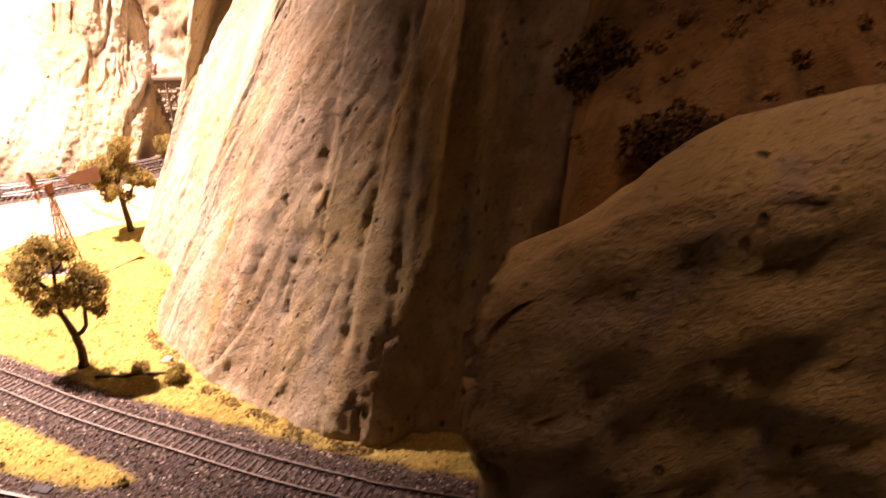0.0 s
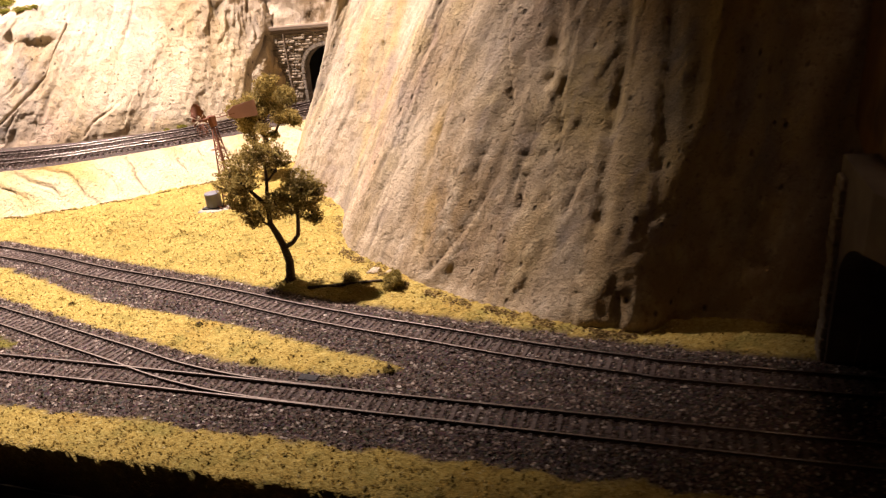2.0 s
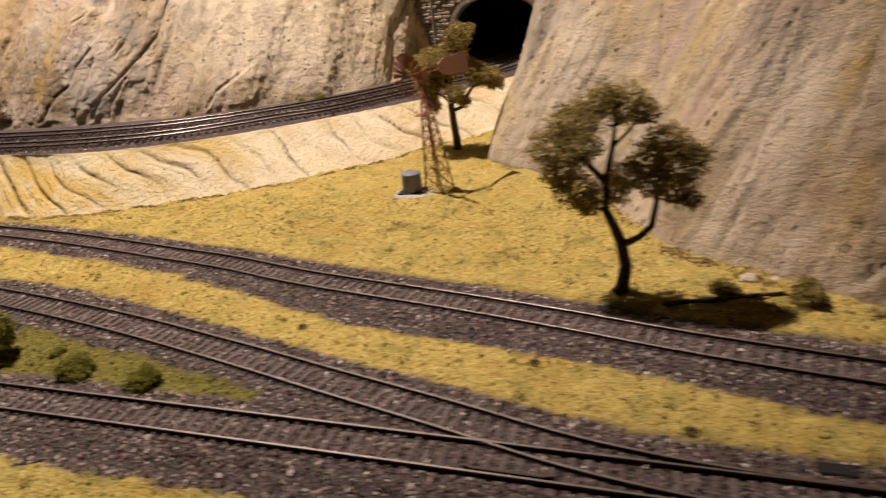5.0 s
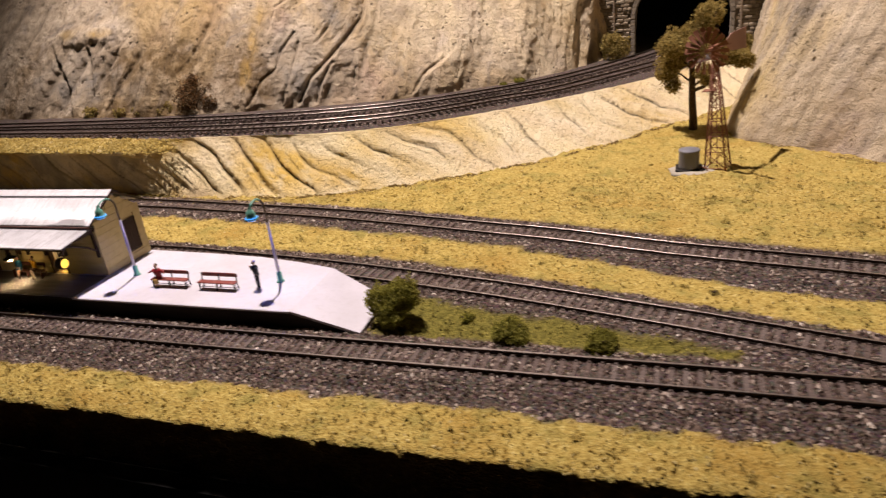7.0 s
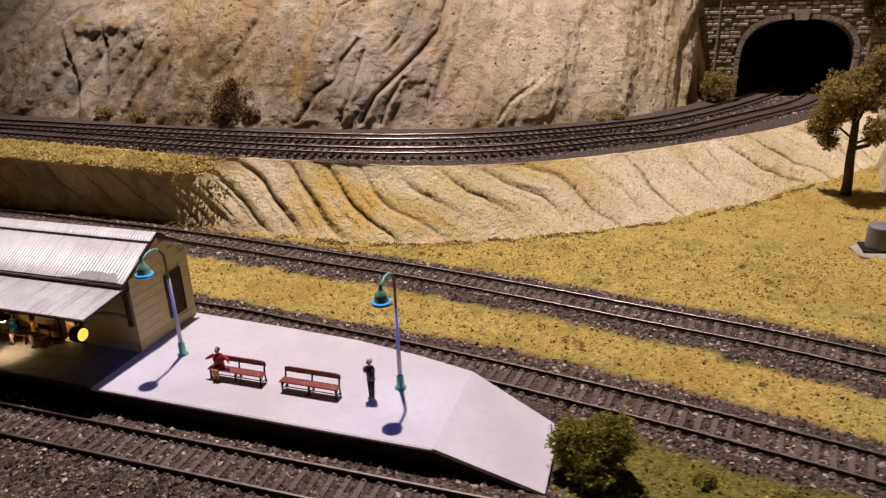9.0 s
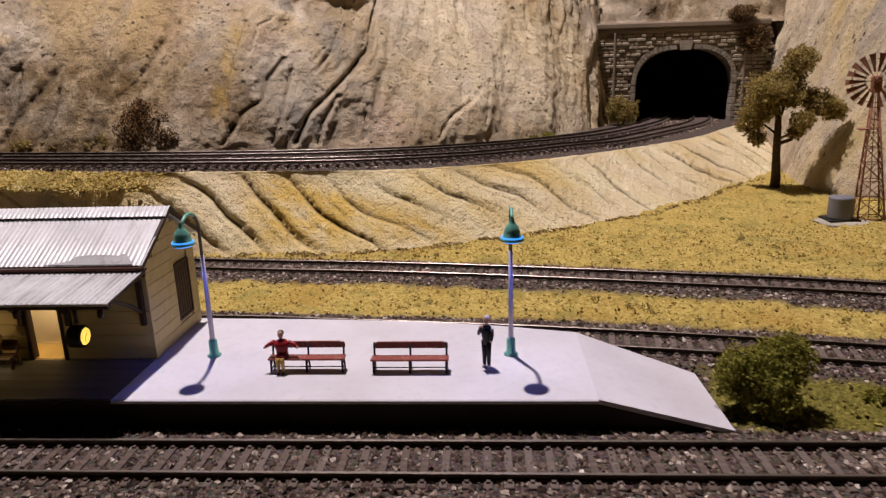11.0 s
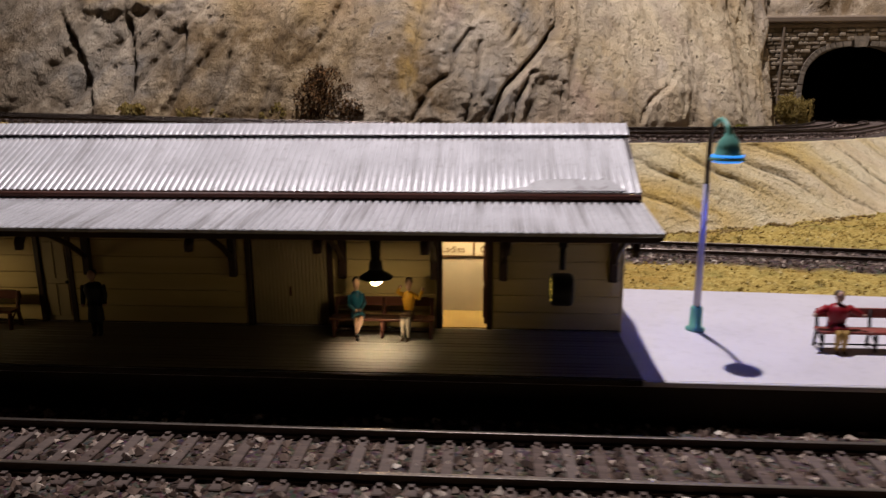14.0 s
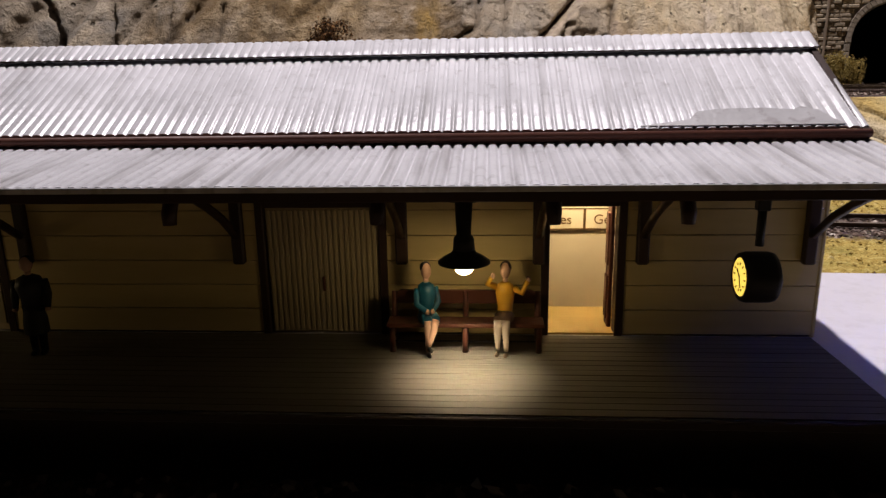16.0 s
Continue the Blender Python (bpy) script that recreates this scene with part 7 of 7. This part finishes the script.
def scatter(name, label, category, material, spots, size, seed, flat=0.75):
    """Small uneven stones or crumbs at the given places, joined into one cover."""
    rng = np.random.default_rng(seed)
    p = np.array(spots, float)
    n = len(p)
    base = np.array([(1, 0, 0), (0, 1, 0), (-1, 0, 0), (0, -1, 0), (0, 0, 1), (0, 0, -1)], float)
    s = size * rng.uniform(0.55, 1.5, n)
    verts = base[None] * rng.uniform(0.6, 1.2, (n, 6, 1)) + rng.normal(size=(n, 6, 3)) * 0.18
    a = rng.uniform(0, 6.283, n)
    c, q = np.cos(a)[:, None], np.sin(a)[:, None]
    x, y, z = verts[:, :, 0], verts[:, :, 1], verts[:, :, 2] * flat
    verts = np.stack([x * c - y * q, x * q + y * c, z], 2) * s[:, None, None] + p[:, None, :]
    tri = np.array([(0, 1, 4), (1, 2, 4), (2, 3, 4), (3, 0, 4), (1, 0, 5), (2, 1, 5), (3, 2, 5), (0, 3, 5)])
    faces = (np.arange(n)[:, None, None] * 6 + tri[None]).reshape(-1, 3)
    ob = part(name, crumb_mesh(name, verts.reshape(-1, 3), faces), [material], kind="stuff")
    return tagged(ob, label, category)


def cover_spots():
    rng = random.Random(77)
    stones, straws, greens = [], [], []
    for _ in range(118000):
        x = rng.uniform(-128, -2)
        y = FRONT_EDGE + (53 - FRONT_EDGE) * rng.random() ** 1.25
        if -150 < x < -79.5 and 26.4 < y < 34:
            continue
        s, g, z = covers(x, y)
        if s < 0.35 and g < 0.35:
            stones.append((x, y, z + 0.02))
        elif s >= 0.35 and rng.random() < 0.55:
            straws.append((x, y, z + 0.01))
        elif g >= 0.35 and rng.random() < 0.7:
            greens.append((x, y, z + 0.01))
    for _ in range(9000):
        x, y = rng.uniform(-112, -40), rng.uniform(46, 74)
        if y > level(x, BANK_FOOT[:-2]) + 0.3 and x < -62:
            continue
        if x > -57 and y > level(x, [(-57, 64), (-54, 61), (-47, 55), (-43, 47), (-40, 44)]):
            continue
        s, g, z = covers(x, y)
        straws.append((x, y, z + 0.01))
    return stones, straws, greens


STONE_SPOTS, STRAW_SPOTS, GREEN_SPOTS = cover_spots()
scatter("ballast", "dark grey-brown ballast chippings with pale flecks", "ballast", STONES, STONE_SPOTS, 0.098, 1)
scatter("straw_cover", "coarse yellow straw-coloured scatter", "grass", STRAW, STRAW_SPOTS, 0.068, 2, 0.8)
scatter("green_cover", "short green scatter beside the ramp", "grass", VERGE, GREEN_SPOTS, 0.075, 3, 0.8)


def upper_spots():
    rng = random.Random(78)
    d = spline([(x, y, 0) for x, y in LINE_D], 0.5)
    e = spline([(x, y, 0) for x, y in LINE_E], 0.5)
    out = []
    for _ in range(16000):
        k = rng.random()
        a, b = e[int(k * (len(e) - 1))], d[int(k * (len(d) - 1))]
        p = a.lerp(b, rng.uniform(-0.4, 1.35))
        out.append((p.x, p.y, upper(p.x) - 0.02))
    return out


def lip_spots():
    """Straw on the lip over the earth wall, thinning out along the bank's top."""
    rng = random.Random(83)
    out = []
    for _ in range(9000):
        x, v = rng.uniform(-136, -108), rng.random()
        if rng.random() > level(x, [(-114, 1.0), (-108, 0.1)]) or v < 0.12 * wave(x * 1.2, 0, 3):
            continue
        out.append((x, 49.15 + 1.75 * v, (upper(x) - 0.08) * (0.80 + 0.20 * v**0.7) + 0.10 + 0.12 * wave(x * 0.9, v * 3, 6)))
    return out


scatter("lip_straw", "yellow straw scatter along the top of the earth wall", "grass", STRAW, lip_spots(), 0.085, 9, 0.8)
scatter("upper_ballast", "dark ballast chippings on the upper track bed", "ballast", STONES, upper_spots(), 0.085, 4)


def foot_litter_spots():
    """Brown crumbs in broken drifts where the slopes meet the straw."""
    rng = random.Random(84)
    out = []
    for _ in range(5200):
        if rng.random() < 0.5:
            x = rng.uniform(-106, -63)
            y = level(x, BANK_FOOT[:-2]) + rng.gauss(-0.05, 0.16)
        else:
            x = rng.uniform(-42, -17)
            y = level(x, BLUFF_FOOT_LINE) - abs(rng.gauss(0, 0.5))
        if wave(x * 0.6, y * 0.3, 87) < -0.05:
            continue
        out.append((x, y, covers(x, y)[2] + 0.04))
    return out


BLUFF_FOOT_LINE = [(-47, 54), (-43, 46), (-35, 39.5), (-20, 34)]
scatter("foot_litter", "brown leaf litter along the foot of the slopes", "leaf litter", LEAF_LITTER, foot_litter_spots(), 0.075, 12, 0.8)


def tuft_spots():
    rng = random.Random(79)
    out = []
    while len(out) < 150:
        x, y = rng.uniform(-110, -25), rng.uniform(18, 62)
        s, g, z = covers(x, y)
        if s > 0.9 and not (x < -79 and 26 < y < 35) and y < level(x, BANK_FOOT[:-2]) - 0.5 and y < level(x, [(-57, 63), (-47, 54), (-43, 46), (-35, 39.5), (-20, 34)]):
            out.append((x, y, z))
    return out


tufts = foliage([((x, y, z + 0.05), random.Random(int(x * 100)).uniform(0.15, 0.45), 0.4) for x, y, z in tuft_spots()], 5200, 0.05, 31, 0.2)
tagged(part("grass_tufts", tufts, [LEAF_STRAW], kind="stuff"), "scattered dry grass tufts on the yellow ground", "grass")


# scrub coloured dark for the shaded hillside's shadowy patches, and dry brush
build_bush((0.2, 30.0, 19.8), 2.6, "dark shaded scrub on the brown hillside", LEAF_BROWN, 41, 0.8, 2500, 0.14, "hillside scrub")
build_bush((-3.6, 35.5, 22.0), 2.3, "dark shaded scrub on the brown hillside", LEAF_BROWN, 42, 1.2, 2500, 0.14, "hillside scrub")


def hillside_spots():
    rng = random.Random(91)
    out = []
    for _ in range(420):
        x, y = rng.uniform(-4.2, 26), rng.uniform(26, 52)
        z = 10.8 + level(y, [(26, 4.5), (30, 8.5), (40, 17), (72, 38)]) + 0.2 * (x + 5) + 1.6 * wave(x * 0.18, y * 0.18, 5) + 0.8 * wave(x * 0.6, y * 0.6, 2)
        out.append(((x, y, z * level(x, [(-5.1, 0.8), (-4.2, 0.96), (-3, 1.0)])), rng.uniform(0.25, 0.7), 0.6))
    return out


dry = foliage(hillside_spots(), 24000, 0.11, 43, 0.2)
tagged(part("dry_brush", dry, [LEAF_RUST], kind="stuff"), "dry orange-brown brush covering the shaded hillside", "brush")


def foot_spots():
    """Debris along the bluff's foot and the bank's foot."""
    rng = random.Random(95)
    out = []
    for line, n in ((spline([(x, y, 0) for x, y in CLIFF_FOOT[5:15]], 0.2), 1500), (spline([(x, y, 0) for x, y in BANK_FOOT[4:]], 0.2), 1100)):
        for _ in range(n):
            p = line[rng.randrange(len(line))]
            a = rng.uniform(-0.9, 0.25)
            x, y = p.x + rng.gauss(0, 0.15), p.y + a
            if wave(x * 0.4, y * 0.4, 6) > -0.1:
                out.append((x, y, covers(x, y)[2] + 0.05))
    return out


scatter("foot_debris", "brown debris and dead leaves along the rock foot", "debris", LEAF_LITTER, foot_spots(), 0.065, 6, 0.6)
# dry growth that hangs on the back cliff
for k, (x, y, z, r) in enumerate(((-115.6, 63.4, 8.3, 1.0), (-113.6, 63.6, 7.4, 0.8))):
    build_bush((x, y, z), r, "dry brown growth hanging on the cliff face", LEAF_TWIG, 60 + k, 1.1, 900, 0.08, "cliff growth")

# dry clumps along the foot of the back cliff
for k in range(4):
    rng = random.Random(300 + k)
    x = -125 + 2.6 * k + rng.uniform(-0.9, 0.9)
    y = level(x, BACK_FOOT) + rng.uniform(0.2, 1.0)
    build_bush((x, y, upper(x) + rng.uniform(-0.1, 0.3)), rng.uniform(0.4, 0.8), "dry clump at the foot of the cliff", (LEAF_OLIVE, LEAF_STRAW)[k % 2], 310 + k, rng.uniform(0.9, 1.6), 700, 0.09, "cliff growth")
